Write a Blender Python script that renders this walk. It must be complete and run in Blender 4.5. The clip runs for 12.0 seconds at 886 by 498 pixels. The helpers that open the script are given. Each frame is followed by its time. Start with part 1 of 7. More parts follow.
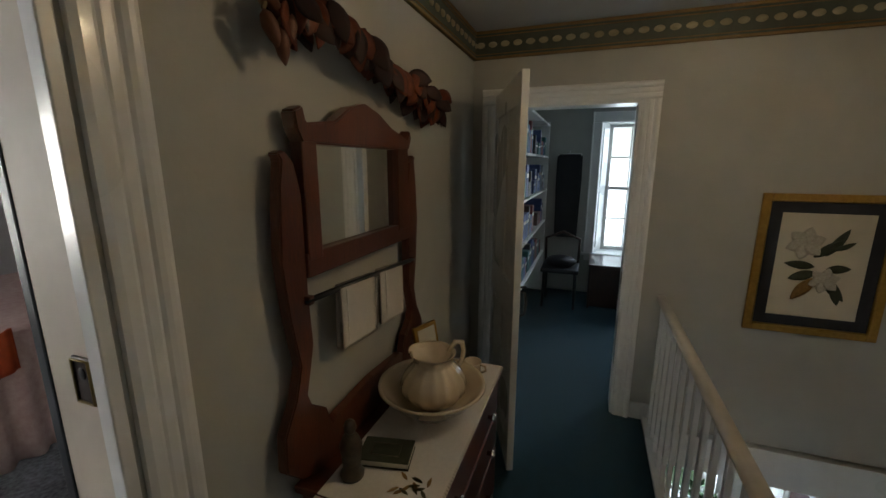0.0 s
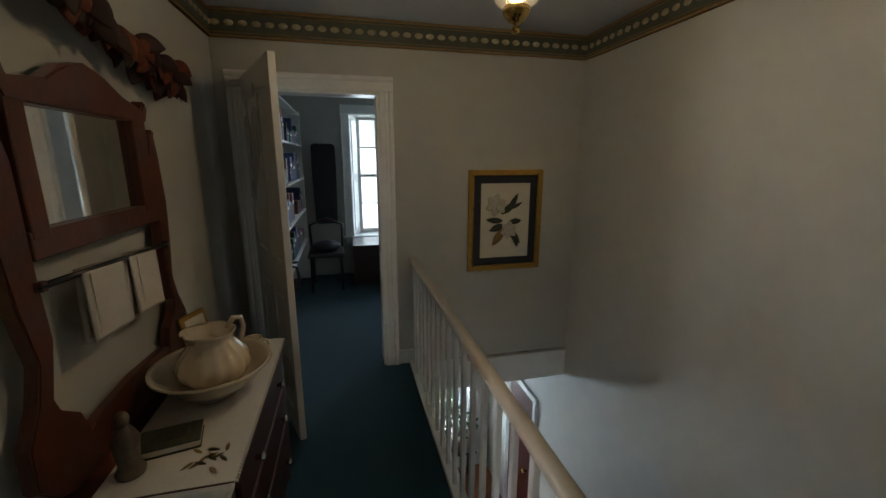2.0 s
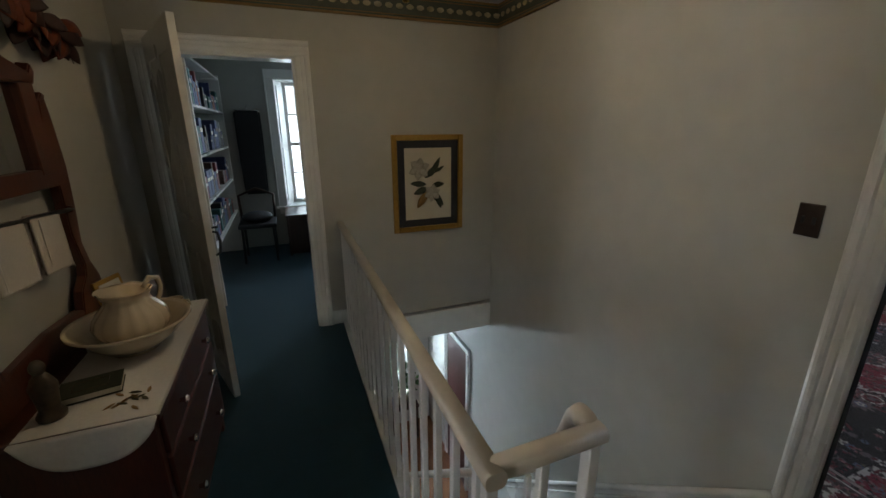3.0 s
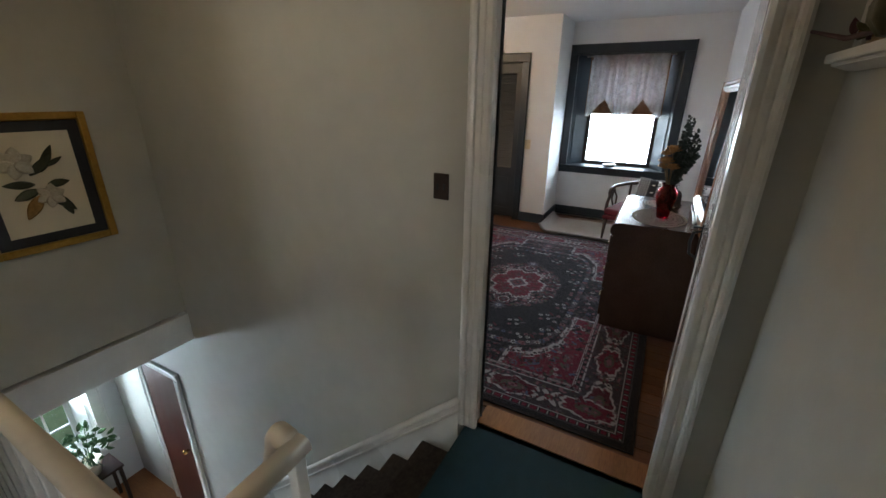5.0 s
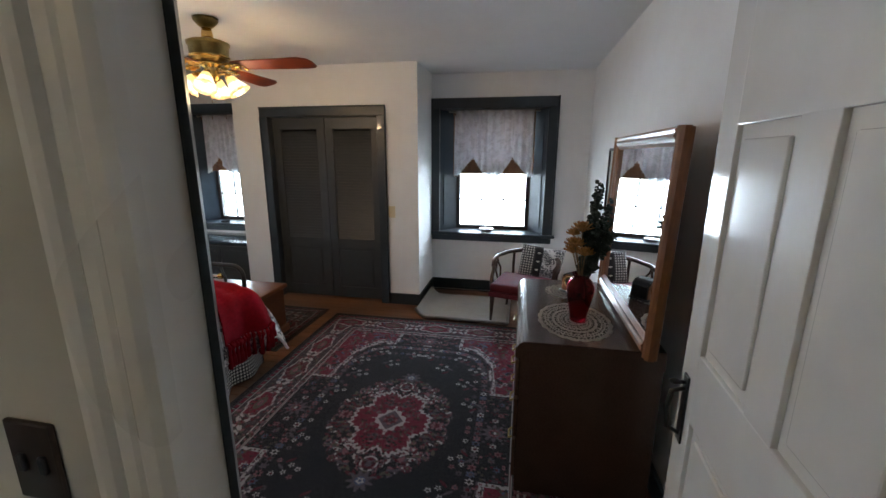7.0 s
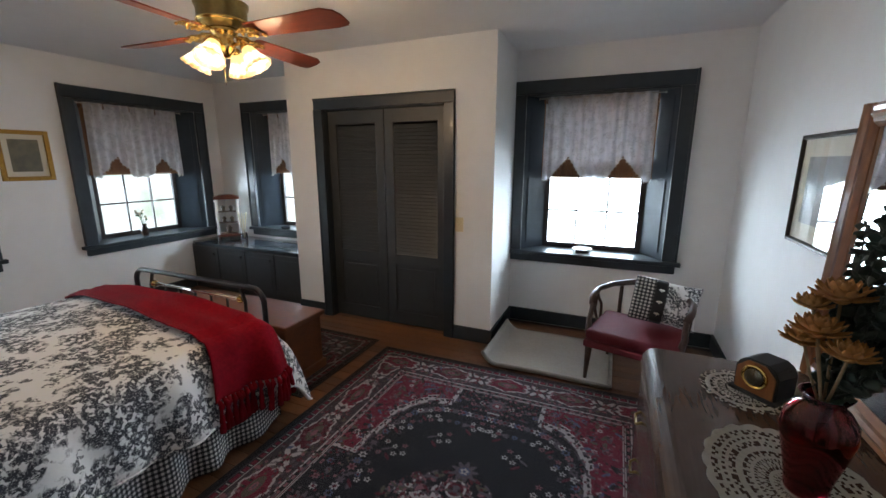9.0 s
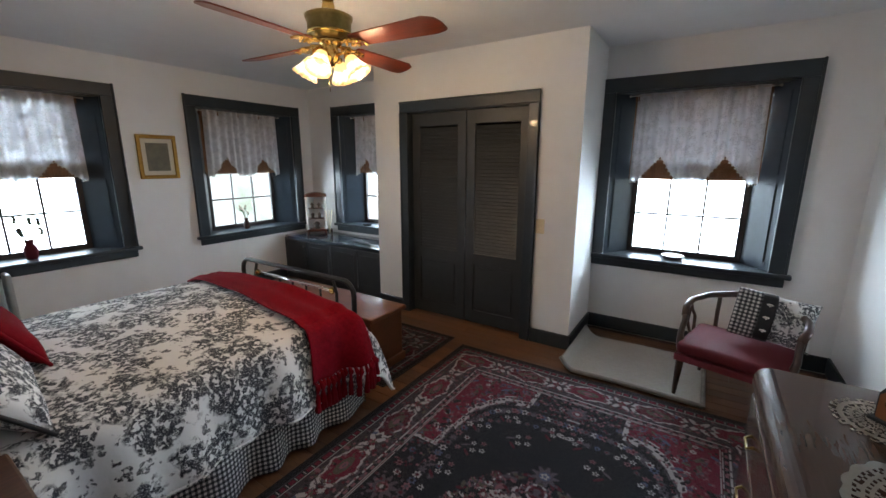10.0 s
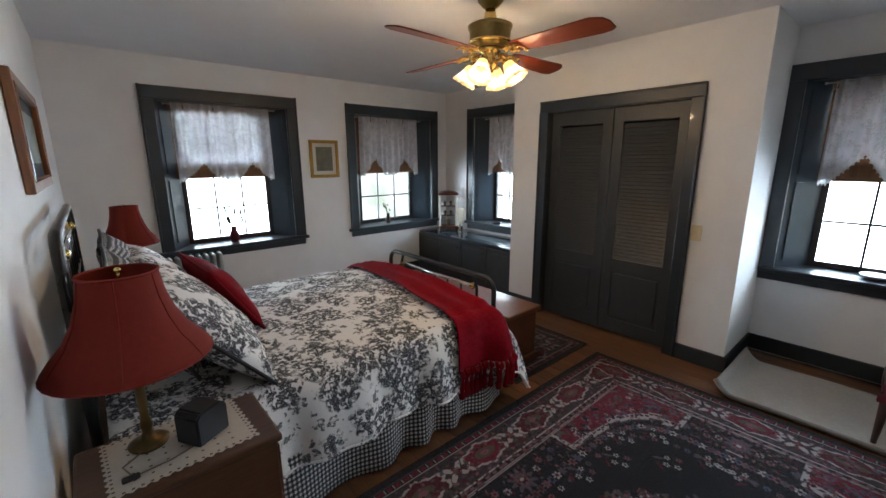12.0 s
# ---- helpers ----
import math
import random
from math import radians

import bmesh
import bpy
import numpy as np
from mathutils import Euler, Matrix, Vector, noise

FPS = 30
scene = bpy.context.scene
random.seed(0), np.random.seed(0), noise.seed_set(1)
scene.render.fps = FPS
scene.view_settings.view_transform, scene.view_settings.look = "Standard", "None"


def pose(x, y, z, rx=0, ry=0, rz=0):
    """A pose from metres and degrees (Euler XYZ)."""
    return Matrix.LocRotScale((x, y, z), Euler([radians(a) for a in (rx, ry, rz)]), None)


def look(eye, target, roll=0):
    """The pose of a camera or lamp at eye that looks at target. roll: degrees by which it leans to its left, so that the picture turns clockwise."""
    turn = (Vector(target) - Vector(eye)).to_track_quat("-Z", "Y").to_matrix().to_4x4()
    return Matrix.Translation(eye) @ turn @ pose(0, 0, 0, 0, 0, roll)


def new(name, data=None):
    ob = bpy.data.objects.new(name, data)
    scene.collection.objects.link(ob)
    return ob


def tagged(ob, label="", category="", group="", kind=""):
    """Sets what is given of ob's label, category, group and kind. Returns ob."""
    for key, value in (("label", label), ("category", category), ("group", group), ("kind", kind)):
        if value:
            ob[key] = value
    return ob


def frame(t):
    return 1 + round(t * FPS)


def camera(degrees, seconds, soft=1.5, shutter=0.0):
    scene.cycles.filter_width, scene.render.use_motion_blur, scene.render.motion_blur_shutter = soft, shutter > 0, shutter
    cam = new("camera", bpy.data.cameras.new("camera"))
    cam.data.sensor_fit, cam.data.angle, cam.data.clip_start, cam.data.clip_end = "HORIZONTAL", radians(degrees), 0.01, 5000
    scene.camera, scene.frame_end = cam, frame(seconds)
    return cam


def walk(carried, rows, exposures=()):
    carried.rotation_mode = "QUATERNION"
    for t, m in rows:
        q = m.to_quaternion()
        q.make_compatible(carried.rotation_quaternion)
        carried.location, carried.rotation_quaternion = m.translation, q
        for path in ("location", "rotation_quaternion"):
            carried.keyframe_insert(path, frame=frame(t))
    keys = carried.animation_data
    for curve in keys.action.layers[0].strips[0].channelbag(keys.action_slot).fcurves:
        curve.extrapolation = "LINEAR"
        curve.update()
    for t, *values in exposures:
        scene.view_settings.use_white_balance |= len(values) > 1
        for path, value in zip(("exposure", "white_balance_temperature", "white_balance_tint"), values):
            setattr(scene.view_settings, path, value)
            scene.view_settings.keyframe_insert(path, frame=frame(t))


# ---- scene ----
cam = camera(95.6, 12.0)
PATH = [
    (0, (0.209, 0.854, 1.579), (-0.46, 2.691, 1.16), 0.1),
    (0.5, (0.213, 0.82, 1.576), (-0.104, 2.758, 1.194), -0.0),
    (1, (0.205, 0.771, 1.576), (0.255, 2.737, 1.213), 0.1),
    (1.5, (0.193, 0.712, 1.549), (0.508, 2.646, 1.146), 0.3),
    (2, (0.21, 0.639, 1.508), (0.664, 2.536, 1.068), 0.1),
    (2.5, (0.254, 0.516, 1.493), (0.841, 2.357, 0.975), 0.3),
    (2.7, (0.282, 0.47, 1.483), (0.912, 2.288, 0.935), 0.1),
    (4.3, (0.405, 0.359, 1.499), (1.585, 1.796, 0.764), 0.4),
    (4.5, (0.426, 0.376, 1.513), (1.758, 1.671, 0.773), 0.7),
    (4.9, (0.457, 0.409, 1.534), (2.059, 1.366, 0.816), 0.6),
    (5, (0.465, 0.409, 1.533), (2.113, 1.291, 0.823), 0.7),
    (5.5, (0.625, 0.464, 1.522), (2.434, 1.002, 0.861), 0.5),
    (6, (0.924, 0.524, 1.524), (2.804, 0.864, 0.932), 1.0),
    (6.5, (1.257, 0.601, 1.516), (3.161, 0.956, 1.017), 0.3),
    (7, (1.601, 0.636, 1.546), (3.513, 1.007, 1.093), 0.2),
    (8.8, (2.449, 0.777, 1.467), (4.291, 1.44, 1.053), 0.5),
    (9, (2.494, 0.775, 1.48), (4.29, 1.547, 1.056), 0.1),
    (9.5, (2.488, 0.799, 1.482), (4.204, 1.736, 1.059), 0.1),
    (10, (2.423, 0.857, 1.488), (4.065, 1.917, 1.062), 0.1),
    (10.5, (2.383, 0.893, 1.498), (3.931, 2.084, 1.069), 0.1),
    (11, (2.343, 0.921, 1.497), (3.795, 2.229, 1.07), -0.1),
    (11.5, (2.303, 0.939, 1.508), (3.667, 2.337, 1.076), -0.3),
    (12, (2.248, 0.961, 1.511), (3.525, 2.437, 1.077), -0.3),
]
EXPOSURES = [(0, 1.75), (1.0, 1.62), (2.5, 1.60), (4.5, 1.75), (5.0, 1.8), (6.0, 1.62), (7.0, 1.68), (9.0, 1.75), (12.0, 1.70)]
walk(cam, [(t, look(eye, target, roll)) for t, eye, target, roll in PATH], EXPOSURES)

# ---- world, sky and large lights ----
world = bpy.data.worlds.new("world")
scene.world = world
world.use_nodes = True
wn = world.node_tree.nodes
sky = wn.new("ShaderNodeTexSky")
sky.sky_type = "NISHITA"
sky.sun_disc = False
sky.sun_elevation, sky.sun_rotation = radians(38), radians(195)
wn["Background"].inputs[1].default_value = 0.15
world.node_tree.links.new(sky.outputs[0], wn["Background"].inputs[0])

sun = new("sun", bpy.data.lights.new("sun", "SUN"))
sun.data.energy, sun.data.angle, sun.data.color = 4.5, radians(4), (1.0, 0.95, 0.88)
sun.matrix_basis = look((-6, -20, 18), (2, 2, 0))


def window_light(x, y, z, w, h, toward, watts, color=(0.70, 0.86, 1.0)):
    """An area lamp standing in for sky light, in or outside a window."""
    lamp = new("window_light", bpy.data.lights.new("window_light", "AREA"))
    lamp.data.shape, lamp.data.size, lamp.data.size_y = "RECTANGLE", w, h
    lamp.data.energy, lamp.data.color = watts, color
    lamp.matrix_basis = look((x, y, z), (x + toward[0], y + toward[1], z + toward[2]))
    return lamp


def bulb_light(x, y, z, watts, color, size=0.05):
    lamp = new("bulb_light", bpy.data.lights.new("bulb_light", "POINT"))
    lamp.data.energy, lamp.data.color, lamp.data.shadow_soft_size = watts, color, size
    lamp.location = (x, y, z)
    return lamp


# three panels outside the glass replace the bright outdoors and show as white
window_light(8.0, 0.975, 1.35, 3.2, 2.2, (-1, 0, -0.12), 150)
window_light(8.0, 4.35, 1.35, 3.2, 2.2, (-1, 0, -0.12), 90)
window_light(3.4, 7.25, 1.35, 2.6, 2.2, (0, -1, -0.12), 85)
window_light(5.27, 6.6, 2.9, 1.2, 0.9, (0, -1, -1), 12)
window_light(0.74, 6.40, 1.25, 0.9, 1.5, (0, -1, -0.25), 2.7)
window_light(1.26, 5.55, -1.12, 0.6, 0.5, (0, -1, 0), 15)
# daylight for the next bedroom and hall; its window is unseen and added
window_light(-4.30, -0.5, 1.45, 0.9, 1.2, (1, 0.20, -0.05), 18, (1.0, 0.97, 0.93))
bulb_light(0.79, 2.02, 2.11, 2.25, (1.0, 0.78, 0.50), 0.03)
FAN_WATTS = 1.6


# ---- materials ----
def material(name, color, rough=0.5, metal=0.0, vary=0.12, grain=30.0, bump=0.0, bump_scale=120.0, coat=0.0, stretch=(1, 1, 1), second=None, spec=0.5, sheen=0.0, warp=0.0):
    """A surface with broad and fine variation of its colour and gloss, and fine relief. second: a colour that broad patches and grain mix in."""
    m = bpy.data.materials.new(name)
    m.use_nodes = True
    n, l = m.node_tree.nodes, m.node_tree.links
    p = n["Principled BSDF"]
    co = n.new("ShaderNodeTexCoord")
    mp = n.new("ShaderNodeMapping")
    mp.inputs["Scale"].default_value = stretch
    l.new(co.outputs["Object"], mp.inputs["Vector"])
    fine, broad = n.new("ShaderNodeTexNoise"), n.new("ShaderNodeTexNoise")
    fine.inputs["Scale"].default_value, fine.inputs["Detail"].default_value, fine.inputs["Distortion"].default_value = grain, 6, warp
    broad.inputs["Scale"].default_value, broad.inputs["Detail"].default_value = grain * 0.07, 3
    for t in (fine, broad):
        l.new(mp.outputs[0], t.inputs["Vector"])
    mixf = n.new("ShaderNodeMix")
    mixf.inputs[0].default_value = 0.45
    l.new(fine.outputs[0], mixf.inputs[2])
    l.new(broad.outputs[0], mixf.inputs[3])
    ramp = n.new("ShaderNodeValToRGB")
    lo = tuple(c * (1 - vary) for c in color) if second is None else second
    hi = tuple(min(1, c * (1 + vary)) for c in color)
    ramp.color_ramp.elements[0].color, ramp.color_ramp.elements[1].color = (*lo, 1), (*hi, 1)
    ramp.color_ramp.elements[0].position, ramp.color_ramp.elements[1].position = 0.3, 0.7
    l.new(mixf.outputs[0], ramp.inputs[0])
    l.new(ramp.outputs[0], p.inputs["Base Color"])
    rr = n.new("ShaderNodeMapRange")
    rr.inputs[3].default_value, rr.inputs[4].default_value = max(0.02, rough * 0.8), min(1, rough * 1.2)
    l.new(broad.outputs[0], rr.inputs[0])
    l.new(rr.outputs[0], p.inputs["Roughness"])
    p.inputs["Metallic"].default_value, p.inputs["Coat Weight"].default_value = metal, coat
    p.inputs["Specular IOR Level"].default_value, p.inputs["Sheen Weight"].default_value = spec, sheen
    if bump:
        b, bt = n.new("ShaderNodeBump"), n.new("ShaderNodeTexNoise")
        bt.inputs["Scale"].default_value, bt.inputs["Detail"].default_value = bump_scale, 4
        b.inputs["Strength"].default_value, b.inputs["Distance"].default_value = bump, 0.004
        l.new(mp.outputs[0], bt.inputs["Vector"])
        l.new(bt.outputs[0], b.inputs["Height"])
        l.new(b.outputs[0], p.inputs["Normal"])
    return m


M = {}
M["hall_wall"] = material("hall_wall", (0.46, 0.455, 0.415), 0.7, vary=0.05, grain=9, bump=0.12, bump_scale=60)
M["hall_ceiling"] = material("hall_ceiling", (0.52, 0.54, 0.56), 0.85, vary=0.04, grain=9, bump=0.1, bump_scale=80)
M["white_wall"] = material("white_wall", (0.76, 0.755, 0.75), 0.75, vary=0.035, grain=7, bump=0.14, bump_scale=45)
M["white_ceiling"] = material("white_ceiling", (0.74, 0.75, 0.77), 0.85, vary=0.03, grain=6, bump=0.1, bump_scale=60)
M["white_trim"] = material("white_trim", (0.79, 0.785, 0.76), 0.28, vary=0.06, grain=14, bump=0.06, bump_scale=35, coat=0.2)
M["door_white"] = material("door_white", (0.74, 0.72, 0.69), 0.16, vary=0.05, grain=10, bump=0.05, bump_scale=28, coat=0.5)
M["lining_paint"] = material("lining_paint", (0.62, 0.55, 0.45), 0.55, vary=0.08, grain=14, bump=0.08, bump_scale=35)
M["rail_paint"] = material("rail_paint", (0.66, 0.58, 0.46), 0.32, vary=0.08, grain=18, bump=0.06, bump_scale=40, coat=0.2)
M["dark_trim"] = material("dark_trim", (0.021, 0.029, 0.038), 0.36, vary=0.18, grain=16, bump=0.08, bump_scale=30, coat=0.1)
# the dark trim's paint, with bluish window light mixed into its colour
M["reveal_paint_skylit"] = material("reveal_paint_skylit", (0.024, 0.036, 0.050), 0.36, vary=0.18, grain=16, bump=0.06, bump_scale=30, spec=0.5)
# cabinet paint with the window's blue reflection mixed into its colour
M["counter_paint_skylit"] = material("counter_paint_skylit", (0.030, 0.047, 0.062), 0.2, vary=0.15, grain=16, bump=0.04, bump_scale=30, coat=0.5)
M["dark_door"] = material("dark_door", (0.032, 0.036, 0.040), 0.45, vary=0.18, grain=16, bump=0.06, bump_scale=30)
M["carpet"] = material("carpet", (0.013, 0.048, 0.066), 1.0, vary=0.3, grain=240, bump=0.9, bump_scale=420, spec=0.1, sheen=0.15)
M["gray_carpet"] = material("gray_carpet", (0.30, 0.31, 0.34), 1.0, second=(0.05, 0.05, 0.06), grain=45, bump=0.8, bump_scale=200, spec=0.1)
M["stair_carpet"] = material("stair_carpet", (0.035, 0.028, 0.026), 1.0, second=(0.11, 0.090, 0.080), grain=48, bump=0.8, bump_scale=260, spec=0.1)
M["oak"] = material("oak", (0.40, 0.20, 0.075), 0.35, second=(0.22, 0.10, 0.035), grain=16, stretch=(1, 9, 9), bump=0.08, bump_scale=40, coat=0.2, warp=1.0)
M["oak_orange"] = material("oak_orange", (0.36, 0.14, 0.045), 0.35, second=(0.22, 0.08, 0.025), grain=14, stretch=(9, 1, 9), coat=0.2)
M["oak_low"] = material("oak_low", (0.19, 0.080, 0.031), 0.38, second=(0.09, 0.035, 0.014), grain=16, stretch=(9, 1, 9), bump=0.08, bump_scale=40, coat=0.2)
M["mahogany"] = material("mahogany", (0.080, 0.045, 0.032), 0.24, second=(0.060, 0.033, 0.024), grain=14, stretch=(1, 8, 8), coat=0.25)
M["walnut_front"] = material("walnut_front", (0.055, 0.022, 0.014), 0.35, second=(0.022, 0.009, 0.006), grain=14, stretch=(8, 8, 1), coat=0.2)
M["cherry"] = material("cherry", (0.115, 0.026, 0.011), 0.33, second=(0.05, 0.011, 0.006), grain=18, stretch=(7, 7, 1), coat=0.3, bump=0.04, bump_scale=40, warp=1.2)
M["chest_wood"] = material("chest_wood", (0.19, 0.062, 0.022), 0.35, second=(0.09, 0.028, 0.012), grain=14, stretch=(8, 1, 8), coat=0.3, warp=1.0)
M["honey_wood"] = material("honey_wood", (0.25, 0.092, 0.026), 0.3, second=(0.13, 0.042, 0.013), grain=20, stretch=(5, 5, 1), coat=0.3)
M["blade_wood"] = material("blade_wood", (0.20, 0.036, 0.012), 0.3, second=(0.11, 0.020, 0.007), grain=14, stretch=(1, 8, 8), coat=0.4, warp=1.0)
M["brass"] = material("brass", (0.62, 0.42, 0.14), 0.22, metal=1.0, vary=0.15, grain=40)
M["old_brass"] = material("old_brass", (0.26, 0.19, 0.07), 0.3, metal=1.0, vary=0.25, grain=40)
M["lamp_bronze"] = material("lamp_bronze", (0.13, 0.085, 0.035), 0.4, metal=0.9, vary=0.25, grain=40)
M["bedside_wood"] = material("bedside_wood", (0.105, 0.046, 0.021), 0.38, second=(0.045, 0.019, 0.010), grain=14, stretch=(1, 8, 8), coat=0.15, bump=0.03, bump_scale=40, warp=1.2)
M["chrome"] = material("chrome", (0.75, 0.74, 0.72), 0.15, metal=1.0, vary=0.05, grain=40)
M["iron"] = material("iron", (0.012, 0.013, 0.014), 0.3, vary=0.25, grain=50, bump=0.05, coat=0.2)
M["silver_paint"] = material("silver_paint", (0.42, 0.42, 0.41), 0.4, metal=0.6, vary=0.1, grain=30, bump=0.1)
M["plate_bronze"] = material("plate_bronze", (0.035, 0.022, 0.018), 0.4, metal=0.4, vary=0.2, grain=50)
M["ivory"] = material("ivory", (0.66, 0.57, 0.38), 0.4, vary=0.05, grain=30)
M["porcelain"] = material("porcelain", (0.66, 0.56, 0.41), 0.1, vary=0.06, grain=14, coat=0.8)
M["linen"] = material("linen", (0.70, 0.67, 0.62), 0.9, vary=0.07, grain=90, bump=0.4, bump_scale=500, spec=0.2, sheen=0.1)
M["towel"] = material("towel", (0.62, 0.58, 0.53), 0.95, vary=0.06, grain=120, bump=0.6, bump_scale=420, spec=0.1)
M["crochet"] = material("crochet", (0.58, 0.55, 0.50), 0.95, vary=0.08, grain=150, bump=0.7, bump_scale=500, spec=0.1)
M["gold_frame"] = material("gold_frame", (0.40, 0.23, 0.045), 0.35, metal=0.55, vary=0.25, grain=45, bump=0.15, bump_scale=120)
M["picture_mat"] = material("picture_mat", (0.020, 0.022, 0.030), 0.8, vary=0.15, grain=60)
M["paper"] = material("paper", (0.60, 0.55, 0.44), 0.7, vary=0.05, grain=12)
M["print_leaf"] = material("print_leaf", (0.035, 0.042, 0.022), 0.7, vary=0.4, grain=60)
M["print_brown"] = material("print_brown", (0.26, 0.15, 0.04), 0.7, vary=0.4, grain=60)
M["print_bloom"] = material("print_bloom", (0.50, 0.46, 0.38), 0.7, second=(0.33, 0.30, 0.24), grain=60)
M["leaf_red"] = material("leaf_red", (0.15, 0.035, 0.010), 0.6, second=(0.050, 0.010, 0.008), grain=22, bump=0.2, bump_scale=60, spec=0.25)
M["leaf_dark"] = material("leaf_dark", (0.040, 0.012, 0.010), 0.6, second=(0.015, 0.010, 0.010), grain=22, bump=0.2, bump_scale=60, spec=0.25)
M["leaf_bud"] = material("leaf_bud", (0.20, 0.08, 0.035), 0.55, second=(0.085, 0.022, 0.012), grain=25)
M["twig"] = material("twig", (0.30, 0.22, 0.12), 0.7, second=(0.12, 0.07, 0.03), grain=40)
M["frieze_green"] = material("frieze_green", (0.085, 0.095, 0.070), 0.7, vary=0.15, grain=25)
M["frieze_gold"] = material("frieze_gold", (0.24, 0.145, 0.050), 0.6, vary=0.2, grain=40)
M["frieze_bead"] = material("frieze_bead", (0.40, 0.34, 0.22), 0.6, vary=0.15, grain=60)
M["throw_red"] = material("throw_red", (0.24, 0.004, 0.013), 0.95, second=(0.13, 0.002, 0.007), grain=60, bump=0.9, bump_scale=220, spec=0.1)
M["shade_red"] = material("shade_red", (0.175, 0.017, 0.011), 0.75, vary=0.12, grain=60, bump=0.2, bump_scale=300, spec=0.2)
M["cushion_red"] = material("cushion_red", (0.17, 0.004, 0.010), 0.9, vary=0.15, grain=50, bump=0.4, bump_scale=260, spec=0.1)
M["seat_red"] = material("seat_red", (0.125, 0.013, 0.022), 0.75, vary=0.15, grain=50, bump=0.4, bump_scale=320, spec=0.3)
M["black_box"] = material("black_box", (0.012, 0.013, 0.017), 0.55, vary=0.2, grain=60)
M["wool_white"] = material("wool_white", (0.38, 0.37, 0.345), 1.0, vary=0.10, grain=60, bump=0.7, bump_scale=160, spec=0.1)
M["bamboo"] = material("bamboo", (0.22, 0.095, 0.032), 0.4, second=(0.11, 0.043, 0.014), grain=30, stretch=(1, 1, 6), coat=0.2)
M["sash_dark"] = material("sash_dark", (0.030, 0.021, 0.020), 0.35, vary=0.2, grain=30)
M["dried_flower"] = material("dried_flower", (0.42, 0.20, 0.055), 0.8, second=(0.24, 0.095, 0.025), grain=50)
M["eucalyptus"] = material("eucalyptus", (0.020, 0.032, 0.022), 0.55, vary=0.3, grain=40)
M["plant_green"] = material("plant_green", (0.045, 0.11, 0.035), 0.5, vary=0.3, grain=30)
M["grass"] = material("grass", (0.09, 0.12, 0.045), 0.95, vary=0.3, grain=3, bump=0.5, bump_scale=30)
M["book_green"] = material("book_green", (0.045, 0.050, 0.030), 0.6, vary=0.3, grain=40)
M["figurine"] = material("figurine", (0.12, 0.085, 0.05), 0.4, second=(0.035, 0.028, 0.024), grain=45)
M["door_red"] = material("door_red", (0.075, 0.015, 0.010), 0.4, second=(0.04, 0.008, 0.006), grain=16, stretch=(8, 8, 1))
M["quilt_pink"] = material("quilt_pink", (0.72, 0.58, 0.54), 0.9, vary=0.15, second=(0.60, 0.36, 0.34), grain=30, bump=0.4, bump_scale=100)
M["cloth_orange"] = material("cloth_orange", (0.50, 0.07, 0.015), 0.8, vary=0.15, grain=30)
M["gourd_green"] = material("gourd_green", (0.085, 0.075, 0.022), 0.55, second=(0.04, 0.04, 0.012), grain=26, bump=0.3)
M["gourd_orange"] = material("gourd_orange", (0.30, 0.12, 0.025), 0.55, second=(0.17, 0.06, 0.012), grain=26, bump=0.3)
M["wreath_wine"] = material("wreath_wine", (0.060, 0.012, 0.018), 0.6, vary=0.3, grain=50)
M["shelf_board"] = material("shelf_board", (0.46, 0.42, 0.35), 0.5, vary=0.08, grain=16)
M["print_warm"] = material("print_warm", (0.44, 0.32, 0.17), 0.6, second=(0.30, 0.20, 0.09), grain=6)
M["books_mixed"] = material("books_mixed", (0.10, 0.06, 0.05), 0.6, vary=0.4, grain=20)
M["book_teal"] = material("book_teal", (0.02, 0.10, 0.10), 0.6, vary=0.3, grain=20)
M["book_red"] = material("book_red", (0.16, 0.02, 0.02), 0.6, vary=0.3, grain=20)
M["book_blue"] = material("book_blue", (0.03, 0.05, 0.15), 0.6, vary=0.3, grain=20)
M["photo_dark"] = material("photo_dark", (0.06, 0.065, 0.05), 0.5, second=(0.20, 0.17, 0.11), grain=14)
M["photo_gray"] = material("photo_gray", (0.30, 0.29, 0.27), 0.5, second=(0.10, 0.10, 0.10), grain=9)
M["cord"] = material("cord", (0.20, 0.16, 0.12), 0.6, vary=0.2)


def simple(name, **values):
    m = bpy.data.materials.new(name)
    m.use_nodes = True
    p = m.node_tree.nodes["Principled BSDF"]
    for key, value in values.items():
        p.inputs[key.replace("_", " ")].default_value = value
    return m, p


def glass(name, color, rough=0.02, ior=1.45):
    m, p = simple(name, Base_Color=(*color, 1), Roughness=rough, IOR=ior)
    p.inputs["Transmission Weight"].default_value = 1.0
    return m


M["glass"] = glass("glass", (0.97, 0.98, 0.98), 0.01, 1.2)
M["lamp_glass"] = glass("lamp_glass", (1.0, 0.93, 0.80), 0.08, 1.3)
M["red_glass"] = glass("red_glass", (0.36, 0.004, 0.012), 0.05)
M["clear_crystal"] = glass("clear_crystal", (0.95, 0.95, 0.96), 0.03)
M["mirror"], _ = simple("mirror", Base_Color=(0.86, 0.87, 0.87, 1), Metallic=1.0, Roughness=0.015)
M["old_mirror"], _ = simple("old_mirror", Base_Color=(0.72, 0.72, 0.68, 1), Metallic=1.0, Roughness=0.03)


def glow(name, color, strength):
    m, p = simple(name, Base_Color=(*color, 1), Roughness=0.4)
    p.inputs["Emission Color"].default_value = (*color, 1)
    p.inputs["Emission Strength"].default_value = strength
    return m




